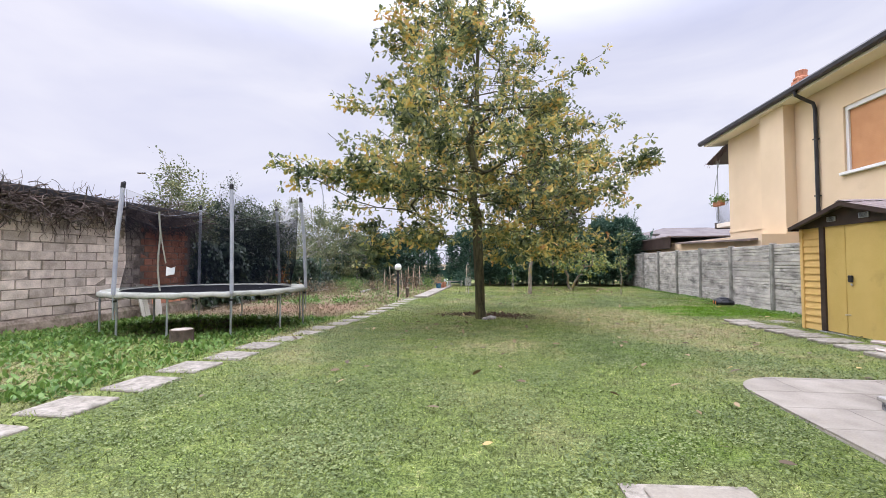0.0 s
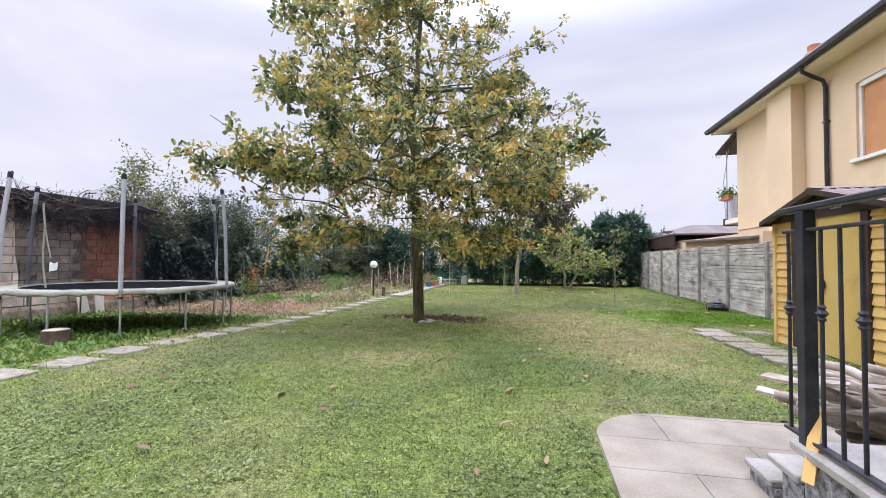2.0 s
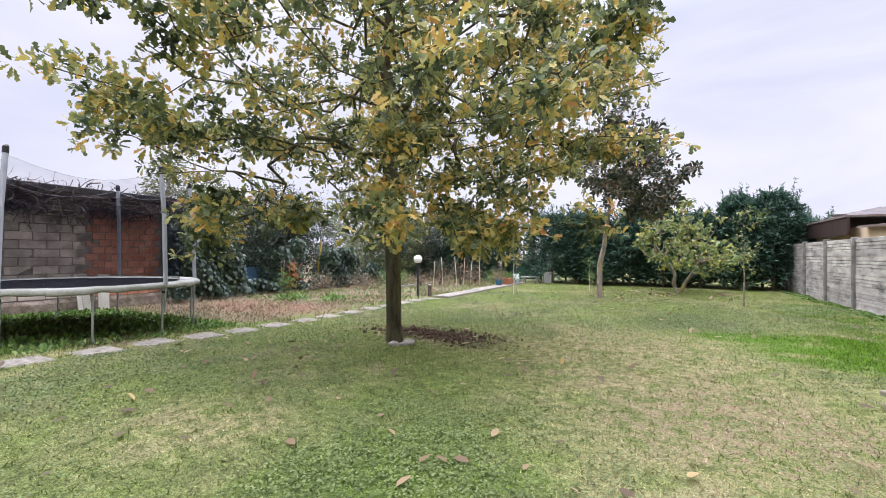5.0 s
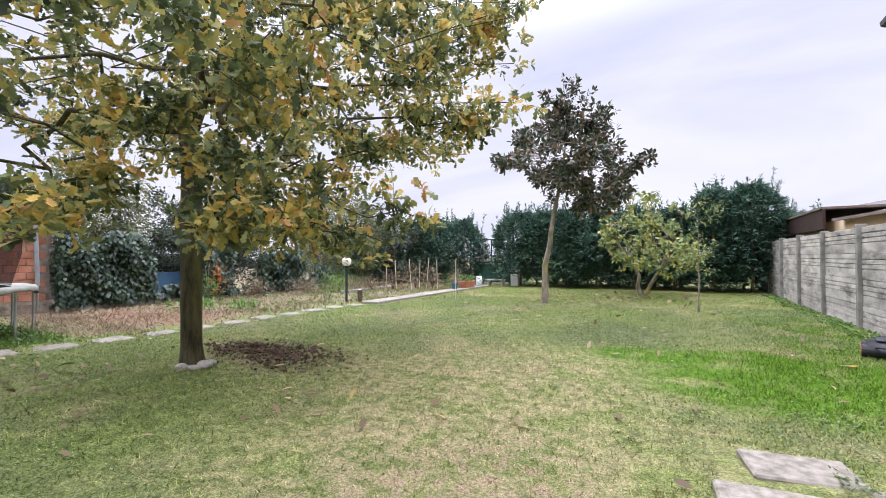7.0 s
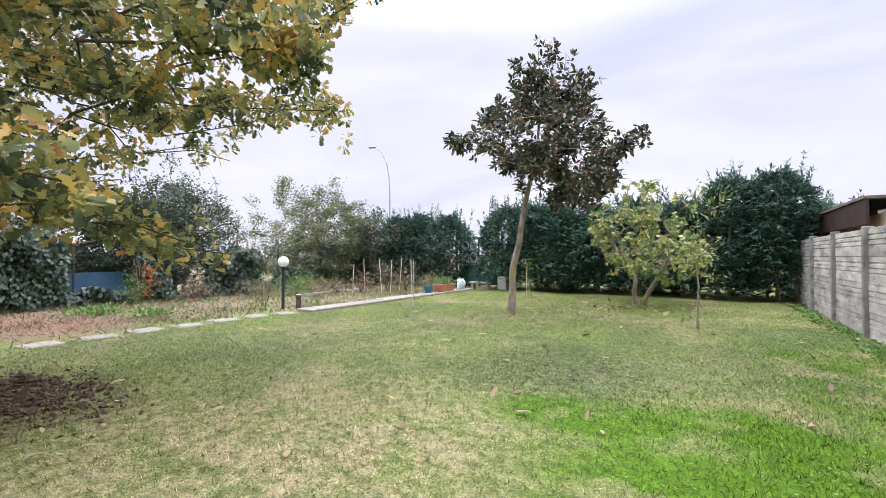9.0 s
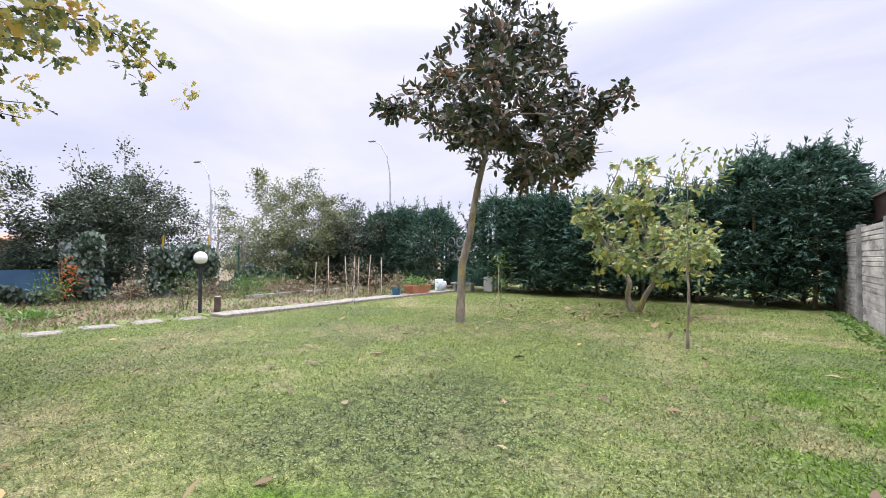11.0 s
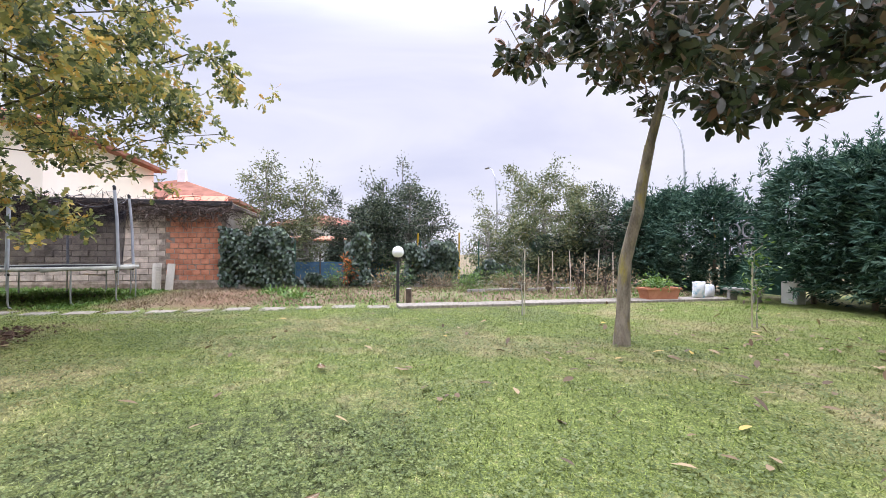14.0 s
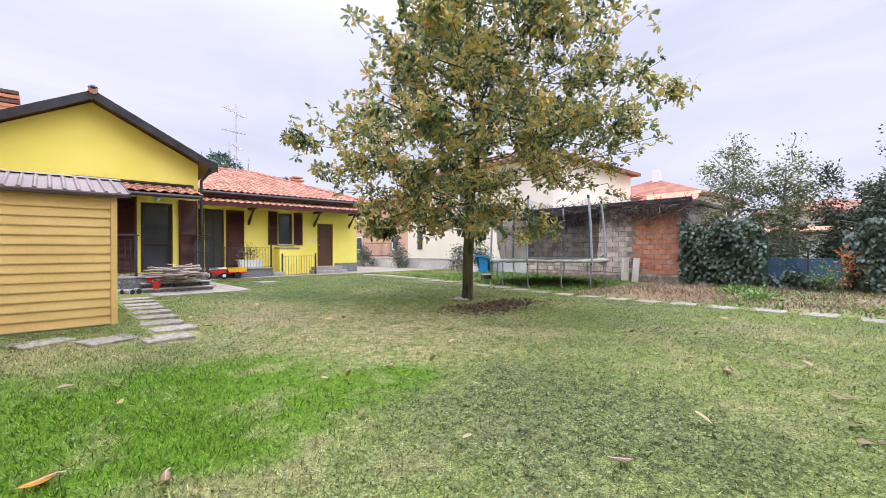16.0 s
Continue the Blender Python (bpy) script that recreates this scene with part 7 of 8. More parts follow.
def mower():
    x, y = 7.45, 15.6
    t = thing("lawn_mower", (x, y, g(x, y)), "small black robot-style mower with orange wheel by the fence", "mower", turn=75)
    bm = bmesh.new()
    prof = [(-0.34, 0.06), (-0.3, 0.17), (-0.12, 0.23), (0.1, 0.24), (0.28, 0.18), (0.36, 0.08), (0.3, 0.04), (-0.3, 0.04)]
    prism(bm, prof, "y", -0.2, 0.2)
    bmesh.ops.bevel(bm, geom=list(bm.edges), offset=0.02, segments=2, affect="EDGES")
    part("body", bm, M_BLACK, t, smooth=True)
    for sx in (-0.2, 0.2):
        for sy in (-0.23, 0.23):
            w = part("wheel", a_tube([(sx, sy - 0.03, 0.09), (sx, sy + 0.03, 0.09)], 0.09, 14), M_BLACK, t)
            part("hub", a_tube([(sx, sy - 0.034, 0.09), (sx, sy + 0.034, 0.09)], 0.055, 12), mat("orange_plastic", (0.62, 0.18, 0.03), (0.7, 0.24, 0.05)) if "orange_plastic" not in bpy.data.materials else bpy.data.materials["orange_plastic"], w)
    part("cover", a_box((-0.16, -0.12, 0.22), (0.14, 0.12, 0.262), 0.015), M_IRON, t, "dark grey plastic cover")
    part("handle", a_tube([(-0.3, -0.12, 0.16), (-0.52, -0.12, 0.2), (-0.52, 0.12, 0.2), (-0.3, 0.12, 0.16)], 0.014, 6), M_BLACK, t)


def driftwood():
    """Grey branches and split boards heaped on the steps and on the patio."""
    rng = random.Random(17)

    def stick(p, q, r, bend, name="branch", flat=False):
        p, q = Vector(p), Vector(q)
        t = thing(name, tuple(p), "weathered grey driftwood branch in a heap" if not flat else "split weathered grey board in a heap", "driftwood", "heaped driftwood")
        d = q - p
        if flat:
            s = d.cross(Vector((0, 0, 1))).normalized() * r * 2.4
            u = Vector((0, 0, r * 0.5))
            bm = bmesh.new()
            v = [bm.verts.new(c) for c in (-s, s, s + u, -s + u)]
            w = [bm.verts.new(d + c * rng.uniform(0.6, 1.0)) for c in (-s, s, s + u, -s + u)]
            bm.faces.new(v[::-1])
            bm.faces.new(w)
            for k in range(4):
                bm.faces.new((v[k], v[(k + 1) % 4], w[(k + 1) % 4], w[k]))
            part("wood", bm, M_DRIFT, t)
        else:
            n = 8
            pts = []
            for k in range(n + 1):
                f = k / n
                pts.append(d * f + Vector((rng.uniform(-1, 1), rng.uniform(-1, 1), rng.uniform(-0.6, 0.6))) * bend * math.sin(math.pi * f) )
            part("wood", a_tube(pts, [r * (1.0 - 0.35 * k / n) * rng.uniform(0.9, 1.1) for k in range(n + 1)], 7), M_DRIFT, t, smooth=True)
    # heap on the steps: butts on the treads, tips over the patio side
    for k in range(46):
        cx, cy = rng.uniform(3.75, 4.5), rng.uniform(3.75, 4.35)
        a, L = rng.uniform(-1.2, -0.1), rng.uniform(0.5, 1.25) * (1 - 0.25 * k / 46)
        z = 0.33 + k / 46 * 0.40
        dx, dy, tip = math.cos(a) * L / 2, math.sin(a) * L / 2, rng.uniform(-0.11, 0.06)
        stick((cx - dx, cy - dy, z - tip), (cx + dx, cy + dy, z + tip), rng.uniform(0.016, 0.042), 0.03, flat=(k % 3 == 0))
    for k in range(6):
        stick((3.4 + 0.15 * k, 3.3 + 0.05 * k, 0.49 + 0.02 * (k % 3)), (4.6 + 0.08 * k, 3.45 + 0.03 * k, 0.50 + 0.02 * (k % 3)), 0.022, 0.02, flat=(k % 2 == 0))
    # thin sticks on the patio along the plinth
    for k in range(16):
        x, y, a, L = rng.uniform(2.92, 3.18), rng.uniform(2.35, 3.25), rng.uniform(-0.5, 0.2), rng.uniform(0.2, 0.6)
        z = 0.06 + 0.009 * (k % 5)
        stick((x, y, z), (min(x + L * math.sin(a), 3.2), y + L * math.cos(a), z + 0.012), rng.uniform(0.005, 0.012), 0.025, flat=(k % 3 == 0))
    b = thing("yellow_batten", (3.34, 3.66, 0.22), "short orange-yellow wooden batten propped in the railing", "batten")
    bm = bmesh.new()
    p, q, s = Vector((-0.125, -0.09, 0.12)), Vector((-0.02, 0.02, 0.42)), Vector((0.012, -0.024, 0.0))
    v = [bm.verts.new(c) for c in (p - s, p + s, q + s, q - s)]
    w = [bm.verts.new(c + Vector((0.012, 0.012, 0))) for c in (p - s, p + s, q + s, q - s)]
    bm.faces.new(v)
    bm.faces.new(w[::-1])
    for k in range(4):
        bm.faces.new((v[k], v[(k + 1) % 4], w[(k + 1) % 4], w[k]))
    bmesh.ops.recalc_face_normals(bm, faces=bm.faces)
    part("wood", bm, M_SIDING, b)


def toys_and_tubs():
    # ride-on toy tractor with trailer
    t = thing("toy_tractor", (2.0, -0.72, 0.045), "red and white plastic pedal tractor with yellow trailer", "toy", turn=172)
    bm = prism(bmesh.new(), [(-0.3, 0.18), (-0.28, 0.34), (-0.12, 0.36), (-0.05, 0.28), (0.12, 0.3), (0.2, 0.4), (0.45, 0.38), (0.5, 0.2)], "y", -0.1, 0.1)
    part("body", bm, M_RED, t)
    part("bonnet", a_box((0.18, -0.11, 0.38), (0.5, 0.11, 0.44), 0.02), M_WHITE, t)
    part("steering_wheel", a_tube([(0.08 + 0.0, 0.08 * math.cos(a), 0.5 + 0.08 * math.sin(a)) for a in [k * math.tau / 12 for k in range(13)]], 0.01, 5), M_BLACK, t)
    for x, r in ((-0.2, 0.17), (0.38, 0.13)):
        for s in (-0.17, 0.17):
            w = part("wheel", a_tube([(x, s - 0.05, r), (x, s + 0.05, r)], r, 16), M_BLACK, t)
            part("hub", a_tube([(x, s - 0.054, r), (x, s + 0.054, r)], r * 0.5, 12), M_WHITE, w)
    c = thing("toy_trailer", (1.1, -0.74, 0.045), "yellow plastic toy trailer behind the tractor", "toy", turn=172)
    part("tub", prism(bmesh.new(), [(-0.3, 0.2), (-0.36, 0.42), (0.36, 0.42), (0.3, 0.2)], "y", -0.18, 0.18), M_YELPLAST, c)
    part("band", a_box((-0.33, -0.19, 0.2), (0.33, 0.19, 0.27), 0.01), M_RED, c)
    for s in (-0.2, 0.2):
        part("wheel", a_tube([(0, s - 0.04, 0.13), (0, s + 0.04, 0.13)], 0.13, 14), M_BLACK, c)
    # buckets by the steps
    for (x, y, z, r, h, m, lab) in ((4.62, 4.2, 0.16, 0.10, 0.2, M_RED, "small red plastic bucket on the stone step"), (4.3, 3.9, 0.30, 0.11, 0.14, M_TERRA, "terracotta bowl on the stone step"), (4.7, 3.9, 0.30, 0.1, 0.13, M_RED, "red toy bowl on the stone step")):
        b = thing("bucket", (x, y, z), lab, "bucket")
        part("pail", lathe(bmesh.new(), [(r * 0.75, 0), (r, h), (r * 1.06, h), (r * 1.06, h - 0.015), (r * 0.93, h - 0.012), (r * 0.7, 0.01)], 16), m, b)
        part("handle", a_tube([(r * math.cos(a), 0, h - 0.01 + r * 0.6 * math.sin(a)) for a in [k * math.pi / 8 for k in range(9)]], 0.005, 5), M_METAL, b)
    for (x, y) in ((5.25, 4.5), (5.5, 4.35), (5.05, 4.35)):
        p = thing("pipe_offcut", (x, y, 0.055), "short grey pipe offcut lying by the terrace", "pipe", "pipe offcuts", turn=x * 90)
        part("pipe", a_tube([(-0.16, 0, 0.075), (0.16, 0, 0.075)], 0.075, 14), M_METAL, p)
        part("bore", a_tube([(0.161, 0, 0.075), (0.163, 0, 0.075)], 0.06, 14), M_BLACK, p)
    # blue slide and white board by the low wall
    s = thing("toy_slide", (-8.9, 3.7, g(-8.9, 3.7)), "bright blue plastic toy slide lying against the wall", "toy", turn=35)
    bm = slab([(-0.35, -0.3, 0.25), (0.45, -0.3, 0.85), (0.55, 0.3, 0.75), (-0.25, 0.3, 0.15)], 0.05)
    part("chute", bm, M_BLUE, s)
    part("side", slab([(-0.35, -0.34, 0.34), (0.45, -0.34, 0.94), (0.45, -0.30, 0.94), (-0.35, -0.30, 0.34)], 0.16), M_BLUE, s)
    part("side", slab([(-0.25, 0.3, 0.24), (0.55, 0.3, 0.84), (0.55, 0.34, 0.84), (-0.25, 0.34, 0.24)], 0.16), M_BLUE, s)
    part("prop", a_box((0.35, -0.2, -0.02), (0.42, 0.2, 0.72)), M_BLUE, s)
    w = thing("white_board", (-8.9, 3.0, g(-8.9, 3.0)), "white panel leaning beside the blue slide", "board")
    w.matrix_basis = pose(-8.9, 3.0, g(-8.9, 3.0), 0, -24, 30)
    part("panel", a_box((-0.02, -0.25, 0), (0.02, 0.3, 0.75), 0.01), M_WHITE, w)
    # planter with dry flowers on the lower terrace
    pot("terrace_planter", 0.3, -1.6, 0.43, 0.3, 0.34, M_WHITE, "rectangular stone planter with dry flowers", (420, (0.4, 0.16, 0.32), M_DRYWEED, 0.12, "needle"), 71, square=(0.5, 0.18))
    e = thing("fire_extinguisher", (3.0, -0.9, 1.0), "red wall-mounted cylinder by the terrace post", "extinguisher")
    part("cylinder", lathe(bmesh.new(), [(0.06, 0), (0.07, 0.02), (0.07, 0.26), (0.03, 0.31), (0.02, 0.34)], 12), M_RED, e)
    part("bracket", a_box((-0.03, -0.13, 0.1), (0.03, -0.06, 0.16)), M_IRON, e)


def rocks():
    rng = random.Random(21)
    for x, y, r in ((-0.36, 10.42, 0.075), (-0.22, 10.62, 0.09), (-0.24, 10.48, 0.06), (-0.30, 10.76, 0.06)):
        t = thing("rock", (x, y, g(x, y)), "pale rounded stone at the foot of the oak", "rock", "stones round the oak")
        bm = bmesh.new()
        bmesh.ops.create_icosphere(bm, subdivisions=2, radius=r)
        for v in bm.verts:
            v.co = Vector((v.co.x * 1.25, v.co.y, v.co.z * 0.62)) * (1 + rng.uniform(-0.13, 0.13))
            v.co.z += r * 0.3
        part("stone", bm, M_ROCK, t)


garden_lamp()
bollard()
stump()
leaning_planks()
gate()
pot("blue_pot", -3.45, 23.7, -0.05, 0.17, 0.27, M_BLUEPOT, "blue glazed pot with a round dry shrub", (420, (0.26, 0.26, 0.24), M_DRYWEED, 0.10, "needle"), 72)
pot("terracotta_trough", -3.4, 24.75, -0.05, 0.3, 0.30, M_TERRA, "long terracotta trough with green plants on the walk", (260, (0.45, 0.2, 0.14), M_WEED, 0.10, "oval"), 73, square=(0.22, 0.5))
sack(-3.3, 25.9, -0.05, 1, 0.44, "upright white and blue printed sack of potting soil", 70)
sack(-3.45, 26.4, -0.05, 2, 0.34, "slumped white plastic sack beside the bench", 100)
sapling("persimmon_sapling", 5.38, 20.2, 2.95, 81, "young tree on a bare grey stem with a loose green crown", 26, M_FIGLEAF, "oval", 0.10, 26, 0.026, bark=M_GREYBARK)
sapling("cherry_sapling", -1.5, 20.05, 1.65, 83, "thin young fruit tree tied to a pale cane", 7, M_POPLAR, "oval", 0.07, 8, 0.014, stake=(-0.12, 0.1, 1.35))
sapling("apple_sapling", 0.7, 23.3, 1.45, 84, "small leafy sapling beside a cane", 18, M_WEED, "oval", 0.09, 8, 0.014, stake=(-0.1, 0.0, 1.1))
sapling("peach_sapling", -8.1, 26.6, 2.0, 85, "small straggly sapling in the bed", 8, M_POPLAR, "oval", 0.08, 9, 0.02)
stakes_and_beds()
mower()
driftwood()
toys_and_tubs()
rocks()


# ---- backdrop planting ----
def back_row():
    # added second row, blocks the light that would show under the front hedge
    for i, x in enumerate(np.arange(-1.6, 9.0, 1.5)):
        conifer("conifer", float(x), 29.6, 3.1, 2.4, 140 + i, "added cypress behind the hedge, blocking light under its stems", 0.0, 1300)


back_row()
hedge_tree("roadside_tree", -20.0, 33.0, 6.0, 5.0, 101, "roadside tree beyond the garden, hazy green", 0.4, 12, 6, n=200)
hedge_tree("roadside_tree", -28.0, 30.0, 6.5, 6.0, 102, "roadside tree beyond the garden, hazy green", 0.4, 12, 6, n=200)
hedge_tree("roadside_tree", -14.5, 31.5, 4.2, 4.4, 103, "roadside bush beyond the hedge", 0.2, 22, 5, n=180)
conifer("stone_pine", -2.8, -17.0, 8.3, 4.6, 104, "round dark pine behind the yellow house", 2.5, 1500, 0.2)
conifer("stone_pine", -11.3, -26.0, 8.6, 3.6, 105, "dark pine behind the tiled roof", 3.0, 900, 0.2)
for k, (x, y, h, w) in enumerate(((-9.2, -3.6, 1.7, 1.1), (-9.2, 1.6, 1.5, 1.1), (-9.25, 3.2, 1.3, 0.8), (-9.15, -7.5, 1.6, 1.4))):
    hedge_tree("rose_shrub", x, y, h, w, 110 + k, "thin leafy shrub by the low wall", 0.2, 8, 2, M_POPLAR, n=40)


def behind_fence():
    t = thing("blue_tarp", (-11.4, 16.2, -0.05), "blue tarpaulin screen in the neighbouring plot", "tarp")
    part("sheet", a_box((-0.02, -2.4, 0.1), (0.02, 2.4, 0.85), 0.005), M_CLOTH, t)
    for y in (-2.3, -0.7, 0.9, 2.3):
        part("stake", a_tube([(0.05, y, -0.1), (0.05, y, 1.2)], 0.025, 6), M_LOG, t)
    s = thing("tool_hut", (-15.5, 15.2, -0.1), "grey sheet-metal hut in the neighbouring plot", "hut")
    part("wall", a_box((-1.2, -1.6, 0), (1.2, 1.6, 1.9), 0.01), M_SHEDROOF, s)
    part("roof", slab([(-1.4, -1.8, 2.15), (-1.4, 1.8, 2.15), (1.4, 1.8, 1.9), (1.4, -1.8, 1.9)], 0.06), M_TERRA, s)
    part("door", a_box((1.2, -0.3, 0.05), (1.23, 0.5, 1.75)), M_WHITE, s)


behind_fence()


# ---- ground cover ----
def scatter(name, n, region, seed, shape, length, material, label, category, up=1.0, spread=0.35, keep=None, flat=False, lift=0.0):
    rng = np.random.default_rng(seed)
    x0, x1, y0, y1 = region
    p = np.stack([rng.uniform(x0, x1, n), rng.uniform(y0, y1, n)], axis=1)
    if keep is not None:
        p = p[keep(p[:, 0], p[:, 1], rng)]
    c = np.concatenate([p, (gz(p[:, 0], p[:, 1]) + lift)[:, None]], axis=1)
    out = rng.normal(0, 0.6, (len(c), 3))
    out[:, 2] = 0.0 if flat else up
    if flat:
        V, size = leaf_cloud(rng, c, out, shape, length, 0.1, -0.12, 0.1, up=np.array([0, 0, 3.0]))
    else:
        V, size = leaf_cloud(rng, c, out, shape, length, spread, 0.0, 0.25)
    ob = polys(name, V, size, material)
    tagged(ob, label, category, kind="stuff")
    return ob


def on_paving(x, y):
    a = (x > 2.45) & (y < 5.28)
    b = (np.abs(x - (-3.93 + 0.026 * (y - 3))) < np.where(y < 6.6, 0.27, 0.2)) & (y < 17.5) & (np.mod(y - 1.97, 0.77) < 0.25)
    b |= (np.abs(x - (-3.93 + 0.026 * (y - 3))) < np.where(y < 6.6, 0.27, 0.2)) & (y < 17.5) & (np.mod(y - 1.97, 0.77) > 0.52)
    c = (x > -3.7) & (x < -3.02) & (y > 17.7)
    d = (x > 5.9) & (y > 6.9) & (y < 9.5)
    e = (np.abs(x - 5.4) < 0.3) & (y < 11.1)
    f = np.hypot(x - 1.06, y - 2.36) < 0.42
    s = np.hypot((x + 0.35) / 1.1, (y - 11.7) / 0.5) < 0.75 + 0.55 * wave(x, y, 2.3) + 0.35 * wave(x + 3, y, 6.0)
    return a | b | c | d | e | f | s | (y < -0.5)


def wave(x, y, k):
    return np.sin(x * 1.7 * k + 1.3 * np.sin(y * 0.9 * k)) * np.sin(y * 1.4 * k + 1.1 * np.sin(x * 1.2 * k + 2))


def lawn_cover():
    free = lambda x, y, rng: ~on_paving(x, y)
    scatter("grass", 420000, (-3.7, 7.9, -0.5, 26.8), 201, "blade", 0.042, M_GRASS, "short mown grass blades of the lawn", "grass", 0.9, 0.5, free)
    def clover(x, y, rng):
        """Clover in drifts; scarce on the straw patches and in the new grass by the fence."""
        amount = 0.12 + 0.88 * np.clip(0.6 * wave(x, y, 0.8) + 0.6 * wave(x + 5, y + 2, 2.1) + 0.42, 0, 1)
        for cx, cy, rx, ry, left in ((3.3, 9.8, 1.7, 2.0, 0.22), (2.9, 12.2, 2.2, 2.0, 0.3), (0.0, 7.1, 0.9, 0.8, 0.3), (6.5, 13.5, 2.0, 1.6, 0.2), (4.6, 14.2, 1.0, 0.6, 0.25), (-0.4, 10.8, 2.8, 2.0, 0.25)):
            d = np.hypot((x - cx) / rx, (y - cy) / ry) + 0.3 * wave(x, y, 1.7)
            amount = amount * (left + (1 - left) * smooth_step(d, 0.8, 1.25))
        amount = amount * (1 - 0.4 * smooth_step(y, 6.0, 10.0))
        return ~on_paving(x, y) & (rng.uniform(0, 1, len(x)) < amount)
    scatter("clover", 780000, (-3.7, 7.9, -0.5, 21.0), 202, "clover", 0.024, M_CLOVER, "low clover leaves through the lawn", "clover", keep=clover, flat=True, lift=0.022)
    tall = lambda x, y, rng: ~on_paving(x, y) & (np.hypot((x - 6.6) / 1.6, (y - 14.5) / 5.0) < rng.uniform(0.35, 1.1, len(x)) + 0.3 * wave(x, y, 2))
    scatter("grass", 60000, (4.6, 7.95, 9.5, 20.5), 203, "blade", 0.05, M_GRASS, "taller bright green grass by the fence", "grass", 1.2, 0.4, tall)
    weeds = lambda x, y, rng: (np.abs(x + 9.7) > 0.15) & (rng.uniform(0, 1, len(x)) < 0.3 + 0.7 * np.clip(wave(x, y, 1.3) + 0.3, 0, 1)) & ~on_paving(x, y)
    scatter("weeds", 27000, (-9.65, -4.3, 3.5, 10.8), 204, "oval", 0.10, M_WEED, "broad-leaved green weeds before the garage wall", "weeds", 0.45, 0.5, weeds)
    scatter("grass", 50000, (-9.65, -3.7, -0.4, 12.0), 205, "blade", 0.07, M_GRASS, "rough grass between path and wall", "grass", 1.0, 0.5, free)
    bed = lambda x, y, rng: ~on_paving(x, y) & (rng.uniform(0, 1, len(x)) < 0.25 + 0.75 * np.clip(wave(x, y, 1.1) + 0.2, 0, 1))
    scatter("dry_weeds", 26000, (-9.4, -3.7, 11.5, 27.5), 206, "blade", 0.15, M_DRYWEED, "dry straw-coloured weeds in the beds", "weeds", 0.8, 0.7, bed)
    scatter("bed_weeds", 9000, (-9.4, -3.8, 14.5, 27.5), 207, "oval", 0.09, M_WEED, "low green weeds in the beds", "weeds", 0.8, 0.6, bed)
    near_fence = lambda x, y, rng: (rng.uniform(0, 1, len(x)) < 0.5 + 0.5 * wave(x, y, 1.5))
    scatter("fence_weeds", 5000, (7.55, 7.98, 9.6, 27.0), 208, "broad", 0.07, M_WEED, "low weeds along the foot of the concrete fence", "weeds", 0.6, 0.6, near_fence)
    fallen = lambda x, y, rng: ~on_paving(x, y) & (rng.uniform(0, 1, len(x)) < 0.10 + 0.9 * np.exp(-((x - 2.6) / 2.4) ** 2 - ((y - 21.0) / 3.0) ** 2) + 0.35 * np.exp(-((x + 0.5) / 3.5) ** 2 - ((y - 9.5) / 3.5) ** 2))
    scatter("fallen_leaves", 2300, (-3.5, 7.8, 3.0, 26.0), 209, "oval", 0.13, M_DRYLEAF, "scattered brown and yellow fallen leaves on the lawn", "leaves", keep=fallen, flat=True, lift=0.035)
    figs = lambda x, y, rng: np.hypot((x - 3.9) / 3.0, (y - 23.4) / 1.8) < rng.uniform(0.2, 1.1, len(x))
    scatter("fig_leaf_litter", 260, (0.8, 7.0, 21.0, 26.0), 210, "fig", 0.14, M_DRYLEAF, "large yellow and brown fig leaves under the tree", "leaves", keep=figs, flat=True, lift=0.03)


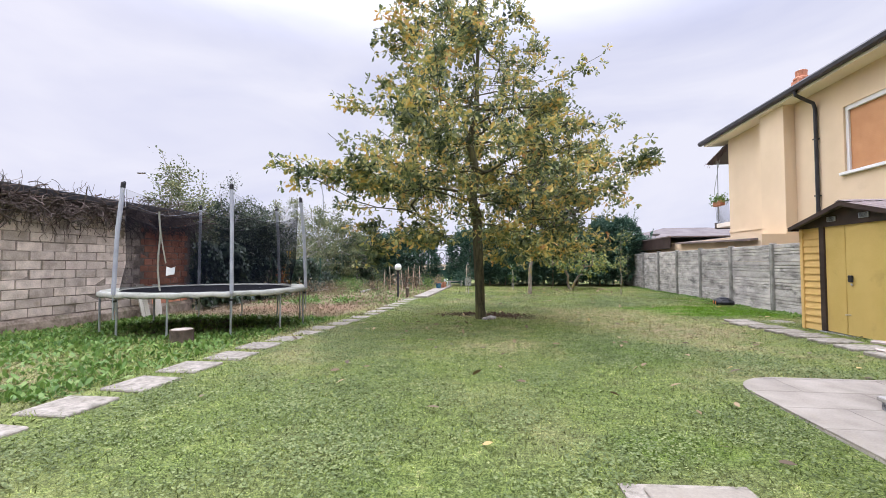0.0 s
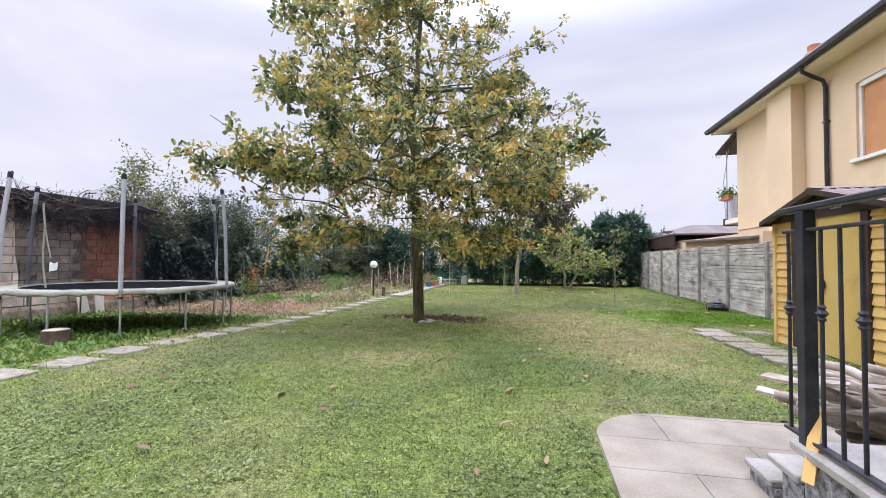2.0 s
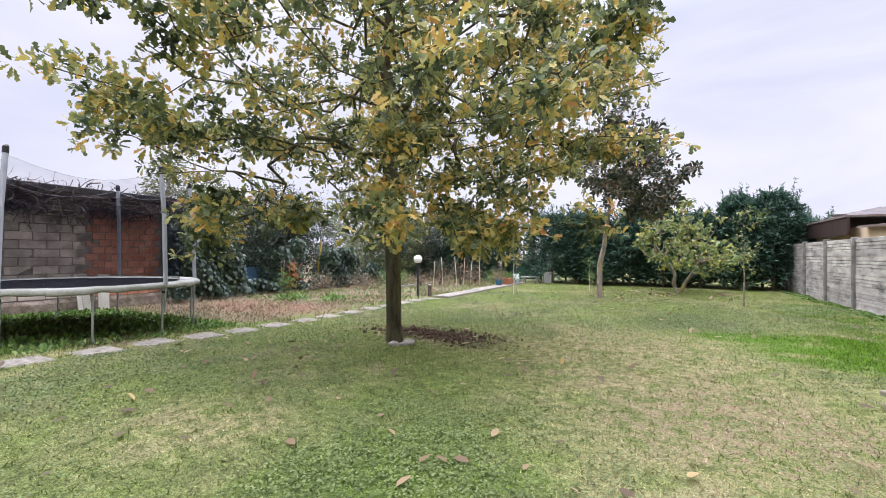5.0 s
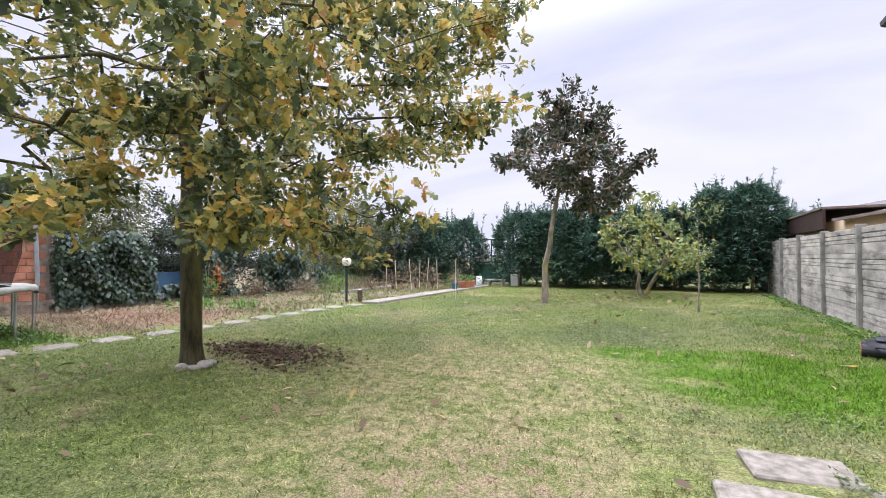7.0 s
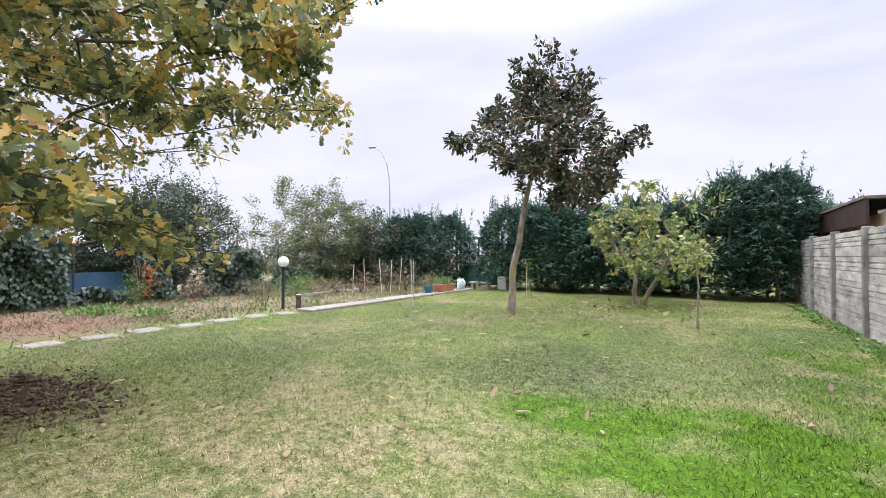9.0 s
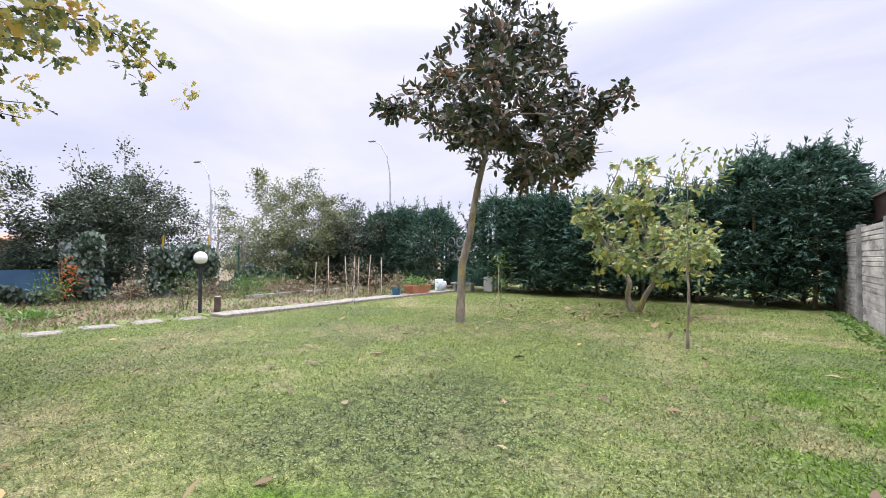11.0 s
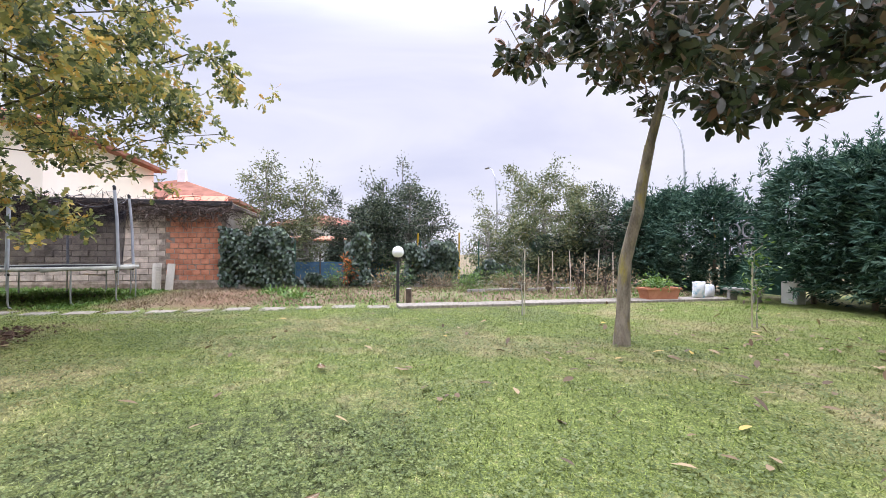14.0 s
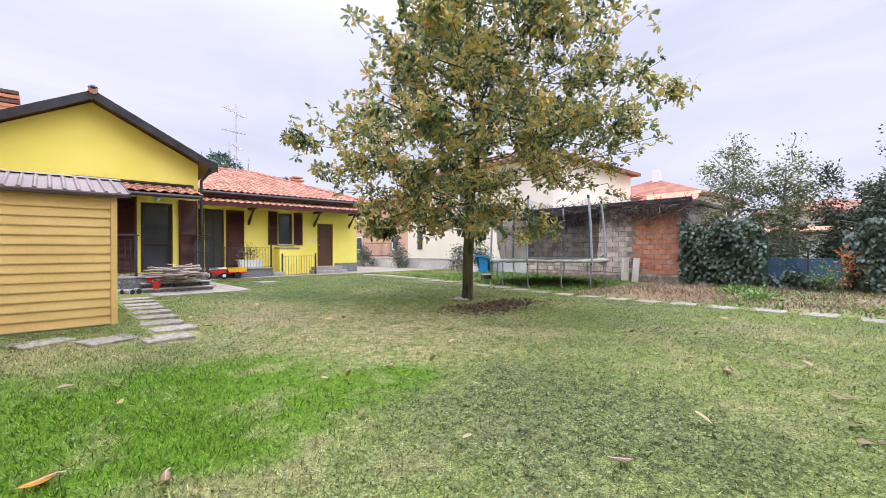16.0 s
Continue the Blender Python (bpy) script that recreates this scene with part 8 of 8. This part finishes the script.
def soil_clods():
    rng = np.random.default_rng(33)
    n = 1000
    x, y = -0.35 + rng.normal(0, 0.60, n), 11.65 + rng.normal(0, 0.27, n)
    r = rng.lognormal(-4.1, 0.5, n)
    dirs = np.array([(1, 0, 0), (0, 1, 0), (-1, 0, 0), (0, -1, 0), (0, 0, 0.8), (0, 0, -0.6)], dtype=float)
    turn = rng.uniform(0, math.tau, n)
    V = np.empty((n, 6, 3))
    for k in range(6):
        d = dirs[k] + rng.normal(0, 0.22, (n, 3))
        V[:, k, 0] = x + r * (d[:, 0] * np.cos(turn) - d[:, 1] * np.sin(turn))
        V[:, k, 1] = y + r * (d[:, 0] * np.sin(turn) + d[:, 1] * np.cos(turn))
        V[:, k, 2] = gz(x, y) + 0.004 + r * (d[:, 2] + 0.3)
    tri = [(0, 1, 4), (1, 2, 4), (2, 3, 4), (3, 0, 4), (1, 0, 5), (2, 1, 5), (3, 2, 5), (0, 3, 5)]
    P = np.concatenate([V[:, list(q)] for q in tri], axis=1).reshape(-1, 3)
    ob = polys("soil_clods", P, 3, M_CLOD)
    tagged(ob, "crumbled reddish-brown soil clods beside the oak", "soil", kind="stuff")


def large_leaf(x, y, length, turn, material, label):
    """One big curled leaf lying on the grass, with a raised midrib and a stalk."""
    t = thing("fallen_leaf", (x, y, g(x, y) + 0.035), label, "leaf", "large leaves on the lawn", turn=turn)
    bm = bmesh.new()
    rows = []
    for i in range(8):
        f = i / 7
        w = 0.26 * length * math.sin(math.pi * min(0.08 + 0.9 * f, 1.0)) ** 0.8
        lift = 0.10 * length * (2 * f - 1) ** 2
        rows.append([bm.verts.new(((f - 0.5) * length, k * w, lift + abs(k) * 0.22 * w)) for k in (-1, -0.5, 0, 0.5, 1)])
    for p, q in zip(rows, rows[1:]):
        for k in range(4):
            bm.faces.new((p[k], q[k], q[k + 1], p[k + 1]))
    bmesh.ops.solidify(bm, geom=list(bm.faces), thickness=0.002)
    part("blade", bm, material, t, smooth=True)
    part("stalk", a_tube([(-0.7 * length, 0.02, 0.01), (-0.5 * length, 0, 0.10 * length), (0.45 * length, 0, 0.085 * length)], [0.004, 0.004, 0.001], 5), M_BAMBOO, t)


M_GOLDLEAF = mat("golden_leaf", (0.62, 0.30, 0.02), (0.74, 0.42, 0.05), 18.0, 0.5, bump=0.1)
M_TANLEAF = mat("tan_leaf", (0.30, 0.19, 0.11), (0.44, 0.30, 0.19), 18.0, 0.7, bump=0.1)

lawn_cover()
soil_clods()
large_leaf(6.78, 14.5, 0.17, 25, M_GOLDLEAF, "large golden-orange leaf curled on the lawn")
for x, y, size, turn in ((6.28, 14.9, 0.12, 80), (1.81, 16.38, 0.17, 15), (4.34, 16.48, 0.12, 130), (2.08, 17.22, 0.15, 60), (1.65, 10.55, 0.13, 40), (4.1, 13.9, 0.12, 200)):
    large_leaf(x, y, size, turn, M_TANLEAF, "dry tan leaf curled on the lawn")
